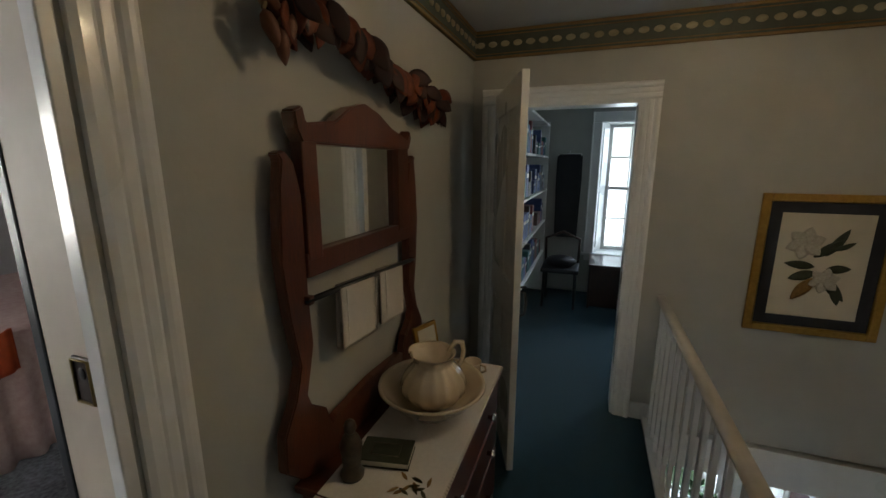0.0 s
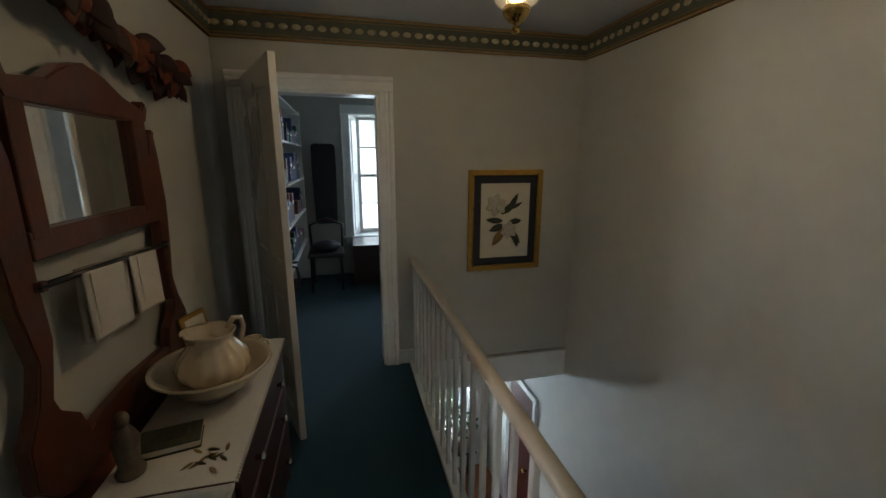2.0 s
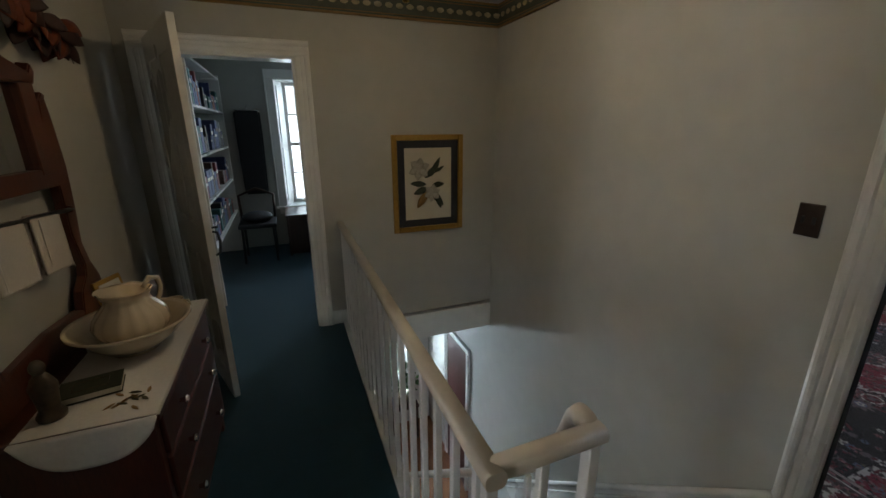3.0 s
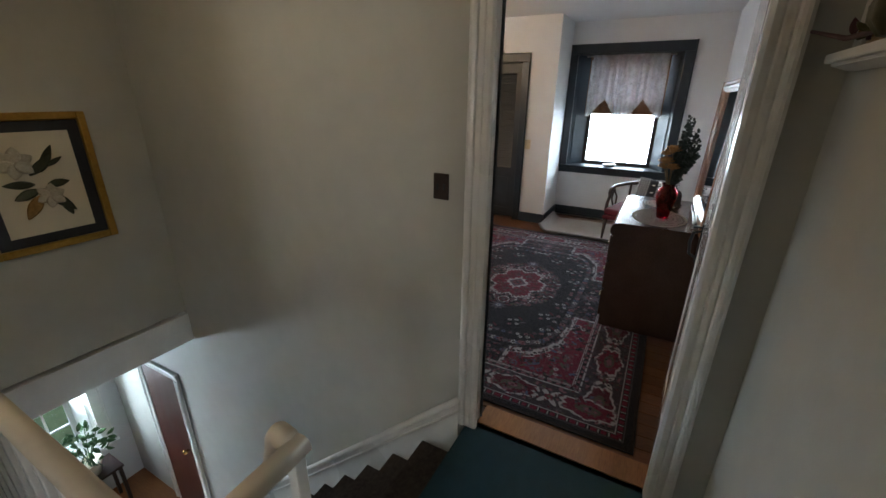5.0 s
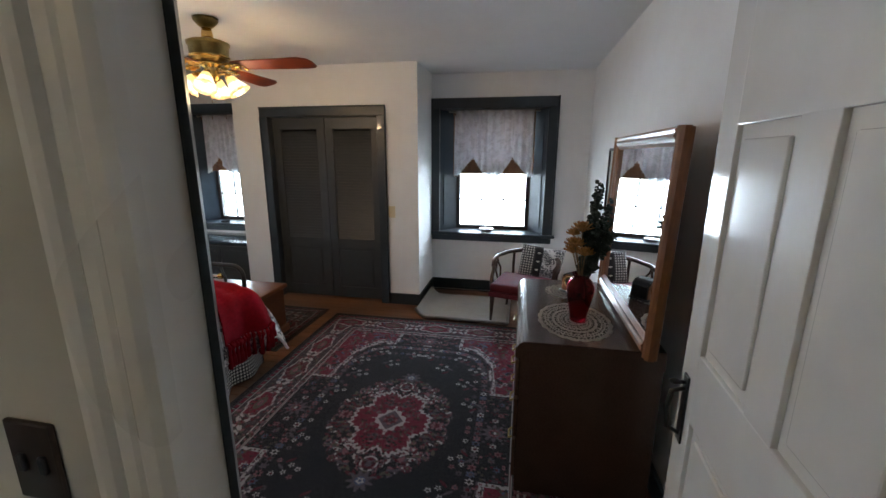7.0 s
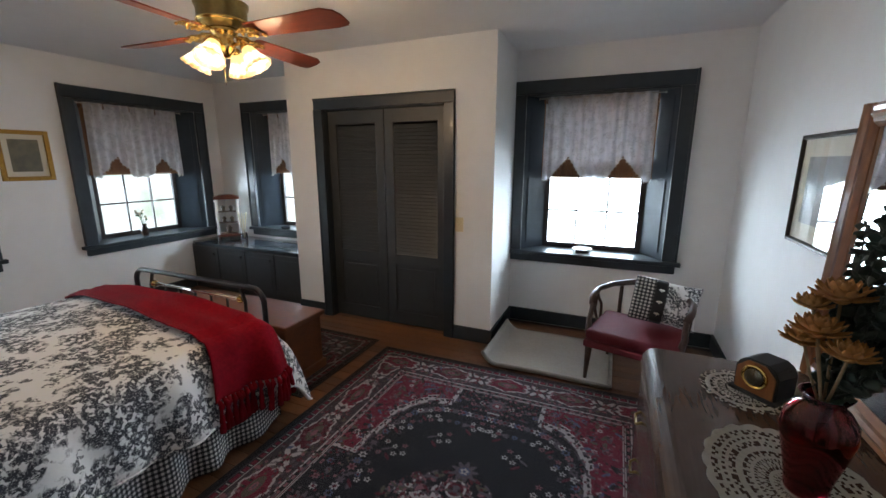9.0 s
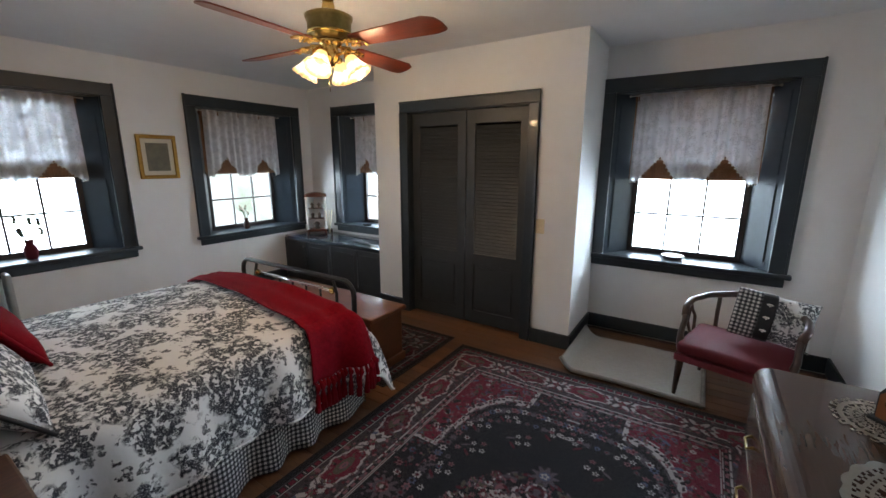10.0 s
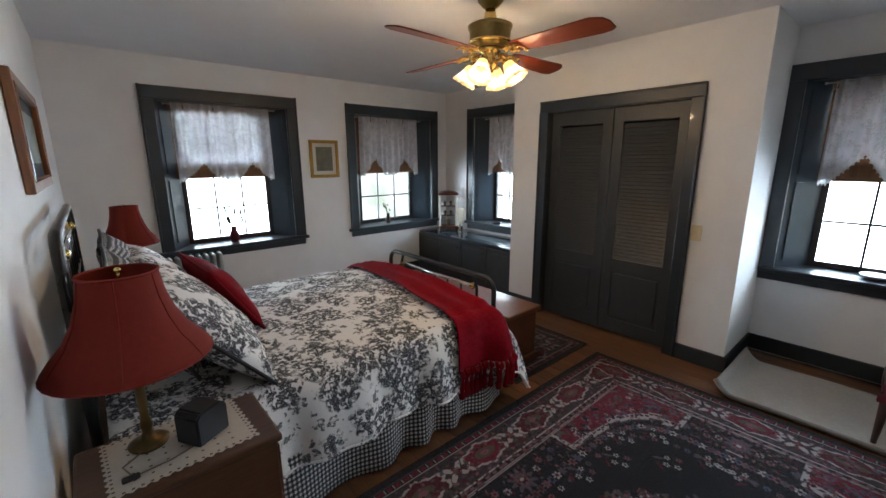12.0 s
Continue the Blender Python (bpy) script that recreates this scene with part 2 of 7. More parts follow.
def frosted_shade():
    """Ruffled glass that glows round its bulb and turns amber at the rim."""
    m, p = simple("lit_shade", Base_Color=(0.14, 0.09, 0.045, 1), Roughness=0.35)
    n, l = m.node_tree.nodes, m.node_tree.links
    co, sep, ramp, nz = n.new("ShaderNodeTexCoord"), n.new("ShaderNodeSeparateXYZ"), n.new("ShaderNodeValToRGB"), n.new("ShaderNodeTexNoise")
    rng, add = n.new("ShaderNodeMapRange"), n.new("ShaderNodeMath")
    nz.inputs["Scale"].default_value, nz.inputs["Detail"].default_value = 55, 3
    l.new(co.outputs["Object"], nz.inputs["Vector"])
    l.new(co.outputs["Object"], sep.inputs[0])
    rng.inputs[1].default_value, rng.inputs[2].default_value = -0.112, 0.0
    l.new(sep.outputs[2], rng.inputs[0])
    add.operation = "MULTIPLY_ADD"
    add.inputs[1].default_value = 0.5
    l.new(nz.outputs[0], add.inputs[0])
    l.new(rng.outputs[0], add.inputs[2])
    e = ramp.color_ramp.elements
    e[0].position, e[0].color = 0.26, (0.16, 0.055, 0.010, 1)
    e[1].position, e[1].color = 1.15 / 1.25, (0.60, 0.36, 0.12, 1)
    for pos, col in ((0.40, (0.55, 0.33, 0.12, 1)), (0.52, (1.0, 0.80, 0.50, 1)), (0.75, (1.0, 0.82, 0.55, 1))):
        e.new(pos).color = col
    l.new(add.outputs[0], ramp.inputs[0])
    l.new(ramp.outputs[0], p.inputs["Emission Color"])
    p.inputs["Emission Strength"].default_value = 0.95
    return m


M["lit_shade"] = frosted_shade()
M["lit_bulb"] = glow("lit_bulb", (1.0, 0.60, 0.24), 3.5)


def lace():
    """Lace: threads that scatter light, with small holes and a woven flower ground."""
    m = bpy.data.materials.new("lace")
    m.use_nodes = True
    n, l = m.node_tree.nodes, m.node_tree.links
    out = n["Material Output"]
    p = n["Principled BSDF"]
    p.inputs["Base Color"].default_value, p.inputs["Roughness"].default_value = (0.80, 0.79, 0.81, 1), 0.9
    co = n.new("ShaderNodeTexCoord")
    t = n.new("ShaderNodeBsdfTranslucent")
    t.inputs[0].default_value = (0.52, 0.52, 0.55, 1)
    a = n.new("ShaderNodeMixShader")
    a.inputs[0].default_value = 0.5
    l.new(p.outputs[0], a.inputs[1])
    l.new(t.outputs[0], a.inputs[2])
    v, f = n.new("ShaderNodeTexVoronoi"), n.new("ShaderNodeTexNoise")
    v.inputs["Scale"].default_value, f.inputs["Scale"].default_value, f.inputs["Detail"].default_value = 150, 16, 2
    l.new(co.outputs["Object"], v.inputs["Vector"])
    l.new(co.outputs["Object"], f.inputs["Vector"])
    r1, r2 = n.new("ShaderNodeMapRange"), n.new("ShaderNodeMapRange")
    r1.inputs[1].default_value, r1.inputs[2].default_value, r1.inputs[3].default_value, r1.inputs[4].default_value = 0.2, 0.6, 0.32, 0.03
    r2.inputs[1].default_value, r2.inputs[2].default_value, r2.inputs[3].default_value, r2.inputs[4].default_value = 0.47, 0.53, 1.25, 0.12
    l.new(v.outputs["Distance"], r1.inputs[0])
    l.new(f.outputs[0], r2.inputs[0])
    k = n.new("ShaderNodeMath")
    k.operation = "MULTIPLY"
    l.new(r1.outputs[0], k.inputs[0])
    l.new(r2.outputs[0], k.inputs[1])
    tr, mix = n.new("ShaderNodeBsdfTransparent"), n.new("ShaderNodeMixShader")
    l.new(k.outputs[0], mix.inputs[0])
    l.new(a.outputs[0], mix.inputs[1])
    l.new(tr.outputs[0], mix.inputs[2])
    l.new(mix.outputs[0], out.inputs[0])
    return m


M["lace"] = lace()


def toile(name, size=1.0):
    """Cream cotton printed with dark scenic clusters."""
    m = bpy.data.materials.new(name)
    m.use_nodes = True
    n, l = m.node_tree.nodes, m.node_tree.links
    p = n["Principled BSDF"]
    p.inputs["Roughness"].default_value, p.inputs["Specular IOR Level"].default_value = 0.85, 0.25
    co = n.new("ShaderNodeTexCoord")
    big, mid, small = (n.new("ShaderNodeTexNoise") for _ in range(3))
    for t, s, d, w in ((big, 24 / size, 3.0, 0.4), (mid, 46 / size, 5, 0.5), (small, 170 / size, 4, 0.6)):
        t.inputs["Scale"].default_value, t.inputs["Detail"].default_value, t.inputs["Distortion"].default_value = s, d, w
        l.new(co.outputs["Object"], t.inputs["Vector"])
    warp, cell, sprig = n.new("ShaderNodeVectorMath"), n.new("ShaderNodeTexVoronoi"), n.new("ShaderNodeTexVoronoi")
    warp.operation = "MULTIPLY_ADD"
    warp.inputs[1].default_value = (0.085 * size,) * 3
    l.new(big.outputs["Color"], warp.inputs[0])
    l.new(co.outputs["Object"], warp.inputs[2])
    for v, sc in ((cell, 6.8 / size), (sprig, 17 / size)):
        v.inputs["Scale"].default_value = sc
        l.new(warp.outputs[0], v.inputs["Vector"])

    def band(t, a, b, lo=0.0, hi=1.0):
        r = n.new("ShaderNodeMapRange")
        r.inputs[1].default_value, r.inputs[2].default_value, r.inputs[3].default_value, r.inputs[4].default_value = a, b, lo, hi
        l.new(t.outputs[0], r.inputs[0])
        return r

    def times(a, b, op="MULTIPLY"):
        k = n.new("ShaderNodeMath")
        k.operation = op
        l.new(a.outputs[0], k.inputs[0])
        l.new(b.outputs[0], k.inputs[1])
        return k
    # scenes about a hand wide, drawn in clumps of fine leaves, with small sprigs scattered between them
    scene_mask, sprig_mask = band(cell, 0.62, 0.53), band(sprig, 0.40, 0.32, 0.0, 0.9)
    clumps, ink = band(mid, 0.42, 0.48, 0.0, 1.0), band(small, 0.36, 0.47, 0.45, 1.0)
    amount = times(times(times(scene_mask, sprig_mask, "MAXIMUM"), clumps), ink)
    mix = n.new("ShaderNodeMix")
    mix.data_type = "RGBA"
    mix.inputs[6].default_value, mix.inputs[7].default_value = (0.74, 0.74, 0.74, 1), (0.046, 0.050, 0.064, 1)
    l.new(amount.outputs[0], mix.inputs[0])
    l.new(mix.outputs[2], p.inputs["Base Color"])
    b, bt = n.new("ShaderNodeBump"), n.new("ShaderNodeTexNoise")
    bt.inputs["Scale"].default_value = 22
    b.inputs["Strength"].default_value, b.inputs["Distance"].default_value = 0.35, 0.01
    l.new(co.outputs["Object"], bt.inputs["Vector"])
    l.new(bt.outputs[0], b.inputs["Height"])
    l.new(b.outputs[0], p.inputs["Normal"])
    return m


M["toile"] = toile("toile")
M["toile_small"] = toile("toile_small", 0.6)


def gingham(name, cell):
    m = bpy.data.materials.new(name)
    m.use_nodes = True
    n, l = m.node_tree.nodes, m.node_tree.links
    p = n["Principled BSDF"]
    p.inputs["Roughness"].default_value = 0.9
    co, sep = n.new("ShaderNodeTexCoord"), n.new("ShaderNodeSeparateXYZ")
    l.new(co.outputs["UV"], sep.inputs[0])
    parts = []
    for axis in (0, 1):
        a, b = n.new("ShaderNodeMath"), n.new("ShaderNodeMath")
        a.operation, b.operation = "PINGPONG", "GREATER_THAN"
        a.inputs[1].default_value, b.inputs[1].default_value = cell, cell * 0.5
        l.new(sep.outputs[axis], a.inputs[0])
        l.new(a.outputs[0], b.inputs[0])
        parts.append(b)
    k = n.new("ShaderNodeMath")
    k.operation = "ADD"
    l.new(parts[0].outputs[0], k.inputs[0])
    l.new(parts[1].outputs[0], k.inputs[1])
    ramp = n.new("ShaderNodeValToRGB")
    ramp.color_ramp.interpolation = "CONSTANT"
    ramp.color_ramp.elements[0].color = (0.016, 0.017, 0.020, 1)
    ramp.color_ramp.elements[1].position, ramp.color_ramp.elements[1].color = 0.9, (0.62, 0.60, 0.58, 1)
    e = ramp.color_ramp.elements.new(0.4)
    e.color = (0.12, 0.12, 0.13, 1)
    h = n.new("ShaderNodeMath")
    h.operation = "MULTIPLY"
    h.inputs[1].default_value = 0.5
    l.new(k.outputs[0], h.inputs[0])
    l.new(h.outputs[0], ramp.inputs[0])
    l.new(ramp.outputs[0], p.inputs["Base Color"])
    return m


M["gingham"] = gingham("gingham", 0.012)


def woven(name):
    """Wool pile in the colours of the mesh, with a fine nap."""
    m = material(name, (0.5, 0.5, 0.5), 1.0, vary=0.25, grain=160, bump=0.9, bump_scale=420, spec=0.1, sheen=0.1)
    n, l = m.node_tree.nodes, m.node_tree.links
    at, mul = n.new("ShaderNodeVertexColor"), n.new("ShaderNodeMix")
    at.layer_name = "weave"
    mul.data_type, mul.blend_type = "RGBA", "OVERLAY"
    mul.inputs[0].default_value = 0.5
    p = n["Principled BSDF"]
    src = p.inputs["Base Color"].links[0].from_socket
    l.new(at.outputs[0], mul.inputs[6])
    l.new(src, mul.inputs[7])
    l.new(mul.outputs[2], p.inputs["Base Color"])
    return m


M["woven"] = woven("woven")


# ---- shape helpers ----
def link(name, bm, mat, parent=None, label="", smooth=False):
    me = bpy.data.meshes.new(name)
    if smooth:
        for f in bm.faces:
            f.smooth = True
    bm.to_mesh(me)
    bm.free()
    me.materials.append(M[mat] if isinstance(mat, str) else mat)
    ob = new(name, me)
    if parent:
        ob.parent = parent
    if label:
        ob["label"] = label
    return ob


def part(name, bm, mat, parent, label="", smooth=False):
    return link(name, bm, mat, parent, label, smooth)


def structure(name, bm, mat, label, category="", smooth=False):
    return tagged(link(name, bm, mat, None, label, smooth), label, category, kind="structure")


def thing(name, x, y, z, label, category, rz=0, group="", kind=""):
    ob = new(name)
    ob.empty_display_size = 0.1
    ob.matrix_basis = pose(x, y, z, 0, 0, rz)
    return tagged(ob, label, category, group, kind)


def box(x0, x1, y0, y1, z0, z1, bevel=0.0, seg=2, bm=None):
    own = bmesh.new()
    bmesh.ops.create_cube(own, size=1, matrix=Matrix.Translation(((x0 + x1) / 2, (y0 + y1) / 2, (z0 + z1) / 2)) @ Matrix.Diagonal((abs(x1 - x0), abs(y1 - y0), abs(z1 - z0), 1)))
    if bevel:
        bmesh.ops.bevel(own, geom=own.edges[:], offset=bevel, segments=seg, affect="EDGES", profile=0.5)
    return join(bm, own)


def join(bm, other, m=None):
    if m is not None:
        other.transform(m)
    if bm is None:
        return other
    tmp = bpy.data.meshes.new("tmp")
    other.to_mesh(tmp)
    other.free()
    bm.from_mesh(tmp)
    bpy.data.meshes.remove(tmp)
    return bm


def lathe(profile, n=28, x=0, y=0, z=0, wave=None):
    """A turned body: (radius, height) from below to above."""
    bm = bmesh.new()
    rings = []
    for k, (r, h) in enumerate(profile):
        if r < 1e-5:
            rings.append([bm.verts.new((x, y, z + h))])
        else:
            ring = []
            for i in range(n):
                a = 2 * math.pi * i / n
                dr, dz = wave(a, k / (len(profile) - 1)) if wave else (0, 0)
                ring.append(bm.verts.new((x + (r + dr) * math.cos(a), y + (r + dr) * math.sin(a), z + h + dz)))
            rings.append(ring)
    for a, b in zip(rings, rings[1:]):
        if len(a) == 1 and len(b) == 1:
            continue
        for i in range(n):
            j = (i + 1) % n
            q = [a[0]] if len(a) == 1 else [a[i], a[j]]
            q += [b[0]] if len(b) == 1 else [b[j], b[i]]
            bm.faces.new(q)
    for f in bm.faces:
        f.smooth = True
    return bm


def tube(points, r, n=10, bm=None, closed=False):
    """A rod along points; r is one radius, or one for each point."""
    own = bmesh.new()
    pts = [Vector(p) for p in points]
    radii = r if isinstance(r, (list, tuple)) else [r] * len(pts)
    rings, up = [], None
    for i, p in enumerate(pts):
        d = (pts[min(i + 1, len(pts) - 1)] - pts[max(i - 1, 0)]).normalized()
        if up is None:
            up = d.orthogonal().normalized()
        up = (up - d * up.dot(d)).normalized()
        side = d.cross(up)
        rings.append([own.verts.new(p + radii[i] * (math.cos(a) * up + math.sin(a) * side)) for a in (2 * math.pi * k / n for k in range(n))])
    for a, b in zip(rings, rings[1:]):
        for k in range(n):
            own.faces.new((a[k], a[(k + 1) % n], b[(k + 1) % n], b[k]))
    own.faces.new(rings[0][::-1])
    own.faces.new(rings[-1])
    for f in own.faces:
        f.smooth = True
    return join(bm, own)


def sheet(f, nu, nv, thick=0.0, uv=None):
    """A surface f(u, v) over the unit square, thickened along its normals."""
    bm = bmesh.new()
    grid = [[bm.verts.new(f(i / nu, j / nv)) for j in range(nv + 1)] for i in range(nu + 1)]
    layer = bm.loops.layers.uv.new("uv") if uv else None
    for i in range(nu):
        for j in range(nv):
            q = ((i, j), (i + 1, j), (i + 1, j + 1), (i, j + 1))
            face = bm.faces.new([grid[a][b] for a, b in q])
            face.smooth = True
            if uv:
                for loop, (a, b) in zip(face.loops, q):
                    loop[layer].uv = (a / nu * uv[0], b / nv * uv[1])
    if thick:
        bm.normal_update()
        bmesh.ops.solidify(bm, geom=bm.faces[:], thickness=thick)
    return bm


def prism(outline, axis, a, b, bevel=0.0):
    """A flat outline pushed from a to b along an axis. The outline's two coordinates follow the other axes in x, y, z order."""
    def at(p, d):
        q = list(p)
        q.insert("xyz".index(axis), d)
        return q
    bm = bmesh.new()
    lo, hi = [bm.verts.new(at(p, a)) for p in outline], [bm.verts.new(at(p, b)) for p in outline]
    bm.faces.new(lo)
    bm.faces.new(hi[::-1])
    n = len(outline)
    for i in range(n):
        bm.faces.new((lo[i], hi[i], hi[(i + 1) % n], lo[(i + 1) % n]))
    bmesh.ops.recalc_face_normals(bm, faces=bm.faces[:])
    if bevel:
        bmesh.ops.bevel(bm, geom=[e for e in bm.edges if e.calc_face_angle(0) > 0.6], offset=bevel, segments=2, affect="EDGES")
    return bm


def ball(r, x=0, y=0, z=0, sx=1, sy=1, sz=1, n=12, bm=None):
    own = bmesh.new()
    bmesh.ops.create_uvsphere(own, u_segments=n, v_segments=max(5, n * 2 // 3), radius=r, matrix=Matrix.Translation((x, y, z)) @ Matrix.Diagonal((sx, sy, sz, 1)))
    for f in own.faces:
        f.smooth = True
    return join(bm, own)


def smoothstep(a, b, t):
    t = min(1, max(0, (t - a) / (b - a)))
    return t * t * (3 - 2 * t)


def wall_mesh(axis, a, b, s0, s1, z0, z1, holes=()):
    """A wall of thickness a..b across its axis, from s0 to s1 along it, with holes (from, to, low, high)."""
    bm = None
    put = (lambda p, q, lo, hi, bm: box(a, b, p, q, lo, hi, bm=bm)) if axis == "x" else (lambda p, q, lo, hi, bm: box(p, q, a, b, lo, hi, bm=bm))
    s = s0
    for h0, h1, lo, hi in sorted(holes):
        if h0 > s:
            bm = put(s, h0, z0, z1, bm)
        if lo > z0:
            bm = put(h0, h1, z0, lo, bm)
        if hi < z1:
            bm = put(h0, h1, hi, z1, bm)
        s = h1
    return put(s, s1, z0, z1, bm)


# ---- the large structure ----
HALL_W, HALL_N, HALL_E, HALL_S = -0.52, 3.41, 1.92, 0.04
ROOM_W, ROOM_N, ROOM_E, ROOM_S, ROOM_TOP = 2.065, 5.385, 6.14, -0.04, 2.40
BOX_X, BOX_S, BOX_N = 5.50, 1.645, 3.633
LOW = -2.65

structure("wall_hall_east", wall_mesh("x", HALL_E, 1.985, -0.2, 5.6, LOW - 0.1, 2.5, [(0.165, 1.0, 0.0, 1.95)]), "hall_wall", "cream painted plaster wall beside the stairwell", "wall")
structure("wall_bedroom_west", wall_mesh("x", 1.987, ROOM_W, -0.2, 5.6, 0.0, 2.5, [(0.06, 1.11, 0.0, 2.06)]), "white_wall", "white painted plaster wall behind the bed", "wall")
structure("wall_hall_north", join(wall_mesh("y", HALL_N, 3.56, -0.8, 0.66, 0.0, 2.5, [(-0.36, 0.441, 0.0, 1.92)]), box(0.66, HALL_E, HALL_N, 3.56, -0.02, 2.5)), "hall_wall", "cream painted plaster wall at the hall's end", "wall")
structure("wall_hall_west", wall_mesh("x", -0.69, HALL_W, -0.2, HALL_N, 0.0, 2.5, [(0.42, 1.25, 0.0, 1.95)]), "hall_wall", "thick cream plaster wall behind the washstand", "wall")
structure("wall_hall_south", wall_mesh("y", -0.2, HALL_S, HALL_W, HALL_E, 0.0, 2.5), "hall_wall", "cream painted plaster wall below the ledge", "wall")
structure("ceiling_hall", box(HALL_W - 0.3, HALL_E, -0.2, HALL_N, 2.35, 2.45), "hall_ceiling", "pale gray-blue painted hall ceiling", "ceiling")
structure("floor_hall", box(0.66, HALL_E + 0.03, -0.2, 1.04, -0.25, 0.0, bm=box(-0.69, 0.66, -0.2, HALL_N + 0.1, -0.25, 0.0)), "carpet", "dark teal cut-pile carpet on the hall landing", "carpet")
structure("trim_stairwell_fascia", box(0.655, HALL_E, HALL_N - 0.018, HALL_N + 0.15, -0.27, -0.04, 0.004), "white_trim", "white painted board round the stairwell opening", "trim")
structure("trim_stairwell_side", box(0.66, 0.678, 1.04, HALL_N - 0.02, -0.27, 0.01, 0.004), "white_trim", "white painted board along the landing's edge", "trim")

# bedroom shell
hole = lambda c, w: (c - w, c + w, 0.66, 2.04)
structure("wall_north", wall_mesh("y", ROOM_N, 5.66, ROOM_W - 0.1, 6.45, -0.1, 2.5, [hole(3.33, 0.58), hole(5.27, 0.58)]), "white_wall", "white plaster wall with two deep windows", "wall")
structure("wall_east", wall_mesh("x", ROOM_E, 6.42, -0.3, ROOM_N, -0.1, 2.5, [hole(0.975, 0.58), hole(4.295, 0.535)]), "white_wall", "white plaster wall with deep window recesses", "wall")
structure("wall_south", wall_mesh("y", -0.25, ROOM_S, ROOM_W, ROOM_E, -0.1, 2.5), "white_wall", "white painted plaster wall behind the dresser", "wall")
structure("wall_closet", join(join(wall_mesh("x", BOX_X, BOX_X + 0.1, BOX_S, BOX_N, 0, 2.4, [(2.05, 3.23, 0, 1.93)]), box(BOX_X + 0.1, ROOM_E, BOX_S, BOX_S + 0.1, 0, 2.4)), box(BOX_X + 0.1, ROOM_E, BOX_N - 0.1, BOX_N, 0, 2.4)), "white_wall", "white plaster closet walls that jut into the room", "wall")
structure("ceiling", box(ROOM_W - 0.08, 6.4, -0.2, 5.6, ROOM_TOP, 2.5), "white_ceiling", "white painted bedroom ceiling", "ceiling")
floor_room = structure("floor", box(2.0, 6.4, -0.2, 5.6, -0.12, -0.012), "walnut_front", "honey oak plank floor of the bedroom", "floor")

# study beyond the hall
structure("floor_study", box(-1.3, 1.9, HALL_N + 0.1, 6.1, -0.25, -0.003), "carpet", "dark teal carpet of the study", "carpet")
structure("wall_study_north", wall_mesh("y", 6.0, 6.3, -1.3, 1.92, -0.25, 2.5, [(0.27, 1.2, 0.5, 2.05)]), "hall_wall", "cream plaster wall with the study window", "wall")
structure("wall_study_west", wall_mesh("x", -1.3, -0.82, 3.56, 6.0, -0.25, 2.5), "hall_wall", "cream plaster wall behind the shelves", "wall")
structure("ceiling_study", box(-1.3, 1.92, 3.56, 6.3, 2.3, 2.4), "hall_ceiling", "pale study ceiling", "ceiling")

# room to the west
structure("floor_west_room", box(-4.0, -0.69, -1.4, 3.4, -0.25, -0.003), "gray_carpet", "speckled gray carpet in the next bedroom", "carpet")
# the opening in the far wall is added for the lamp behind it
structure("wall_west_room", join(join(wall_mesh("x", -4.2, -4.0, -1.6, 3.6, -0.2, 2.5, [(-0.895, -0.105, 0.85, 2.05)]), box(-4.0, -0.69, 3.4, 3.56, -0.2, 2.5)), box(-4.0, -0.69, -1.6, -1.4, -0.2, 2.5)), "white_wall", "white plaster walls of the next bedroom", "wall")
structure("ceiling_west_room", box(-4.2, -0.69, -1.6, 3.6, 2.4, 2.5), "white_ceiling", "white ceiling of the next bedroom", "ceiling")
structure("wall_hall_southwest", wall_mesh("x", -0.8, -0.62, -1.6, -0.2, -0.2, 2.5), "hall_wall", "cream plaster wall end", "wall")

# lower floor
structure("floor_lower", box(-1.3, 3.3, -0.2, 5.4, LOW - 0.1, LOW), "oak_orange", "orange-brown wood floor downstairs", "floor")
structure("wall_lower_north", wall_mesh("y", 5.2, 5.45, -1.3, 1.92, LOW, -0.25, [(0.80, 1.72, -2.05, -0.85)]), "white_wall", "pale wall downstairs with a window", "wall")
structure("wall_lower_west", wall_mesh("x", -1.3, -1.2, -0.2, 5.2, LOW, -0.25), "white_wall", "pale wall downstairs", "wall")
structure("wall_lower_south", wall_mesh("y", -0.3, -0.2, -1.3, 2.0, LOW, -0.25), "white_wall", "pale wall downstairs under the landing", "wall")

# ground outside
structure("ground", box(-300, 300, -300, 300, -3.3, -3.0), "grass", "grassy ground round the house", "ground")
# unseen slab, added above the ceilings to shut out the sky
roof = structure("roof", box(-4.3, 6.6, -1.8, 6.5, 2.52, 2.7), "plate_bronze", "unseen flat slab added over the ceilings against the sky", "roof")


# ---- doors, casings and windows ----
def casing_bar(length, width, depth, bm=None, m=None):
    """A moulded casing board that lies along z; its inner edge is at x = 0, its back at y = 0 and it faces -y."""
    w, d = width, depth
    outline = [(0, 0), (0, -0.55 * d), (0.012, -0.75 * d), (0.30 * w, -0.75 * d), (0.36 * w, -0.66 * d), (0.42 * w, -0.75 * d), (0.58 * w, -0.75 * d),
               (0.64 * w, -0.66 * d), (0.70 * w, -0.9 * d), (0.80 * w, -d), (w - 0.01, -d), (w, -0.8 * d), (w, 0)]
    return join(bm, prism(outline, "z", 0, length), m)


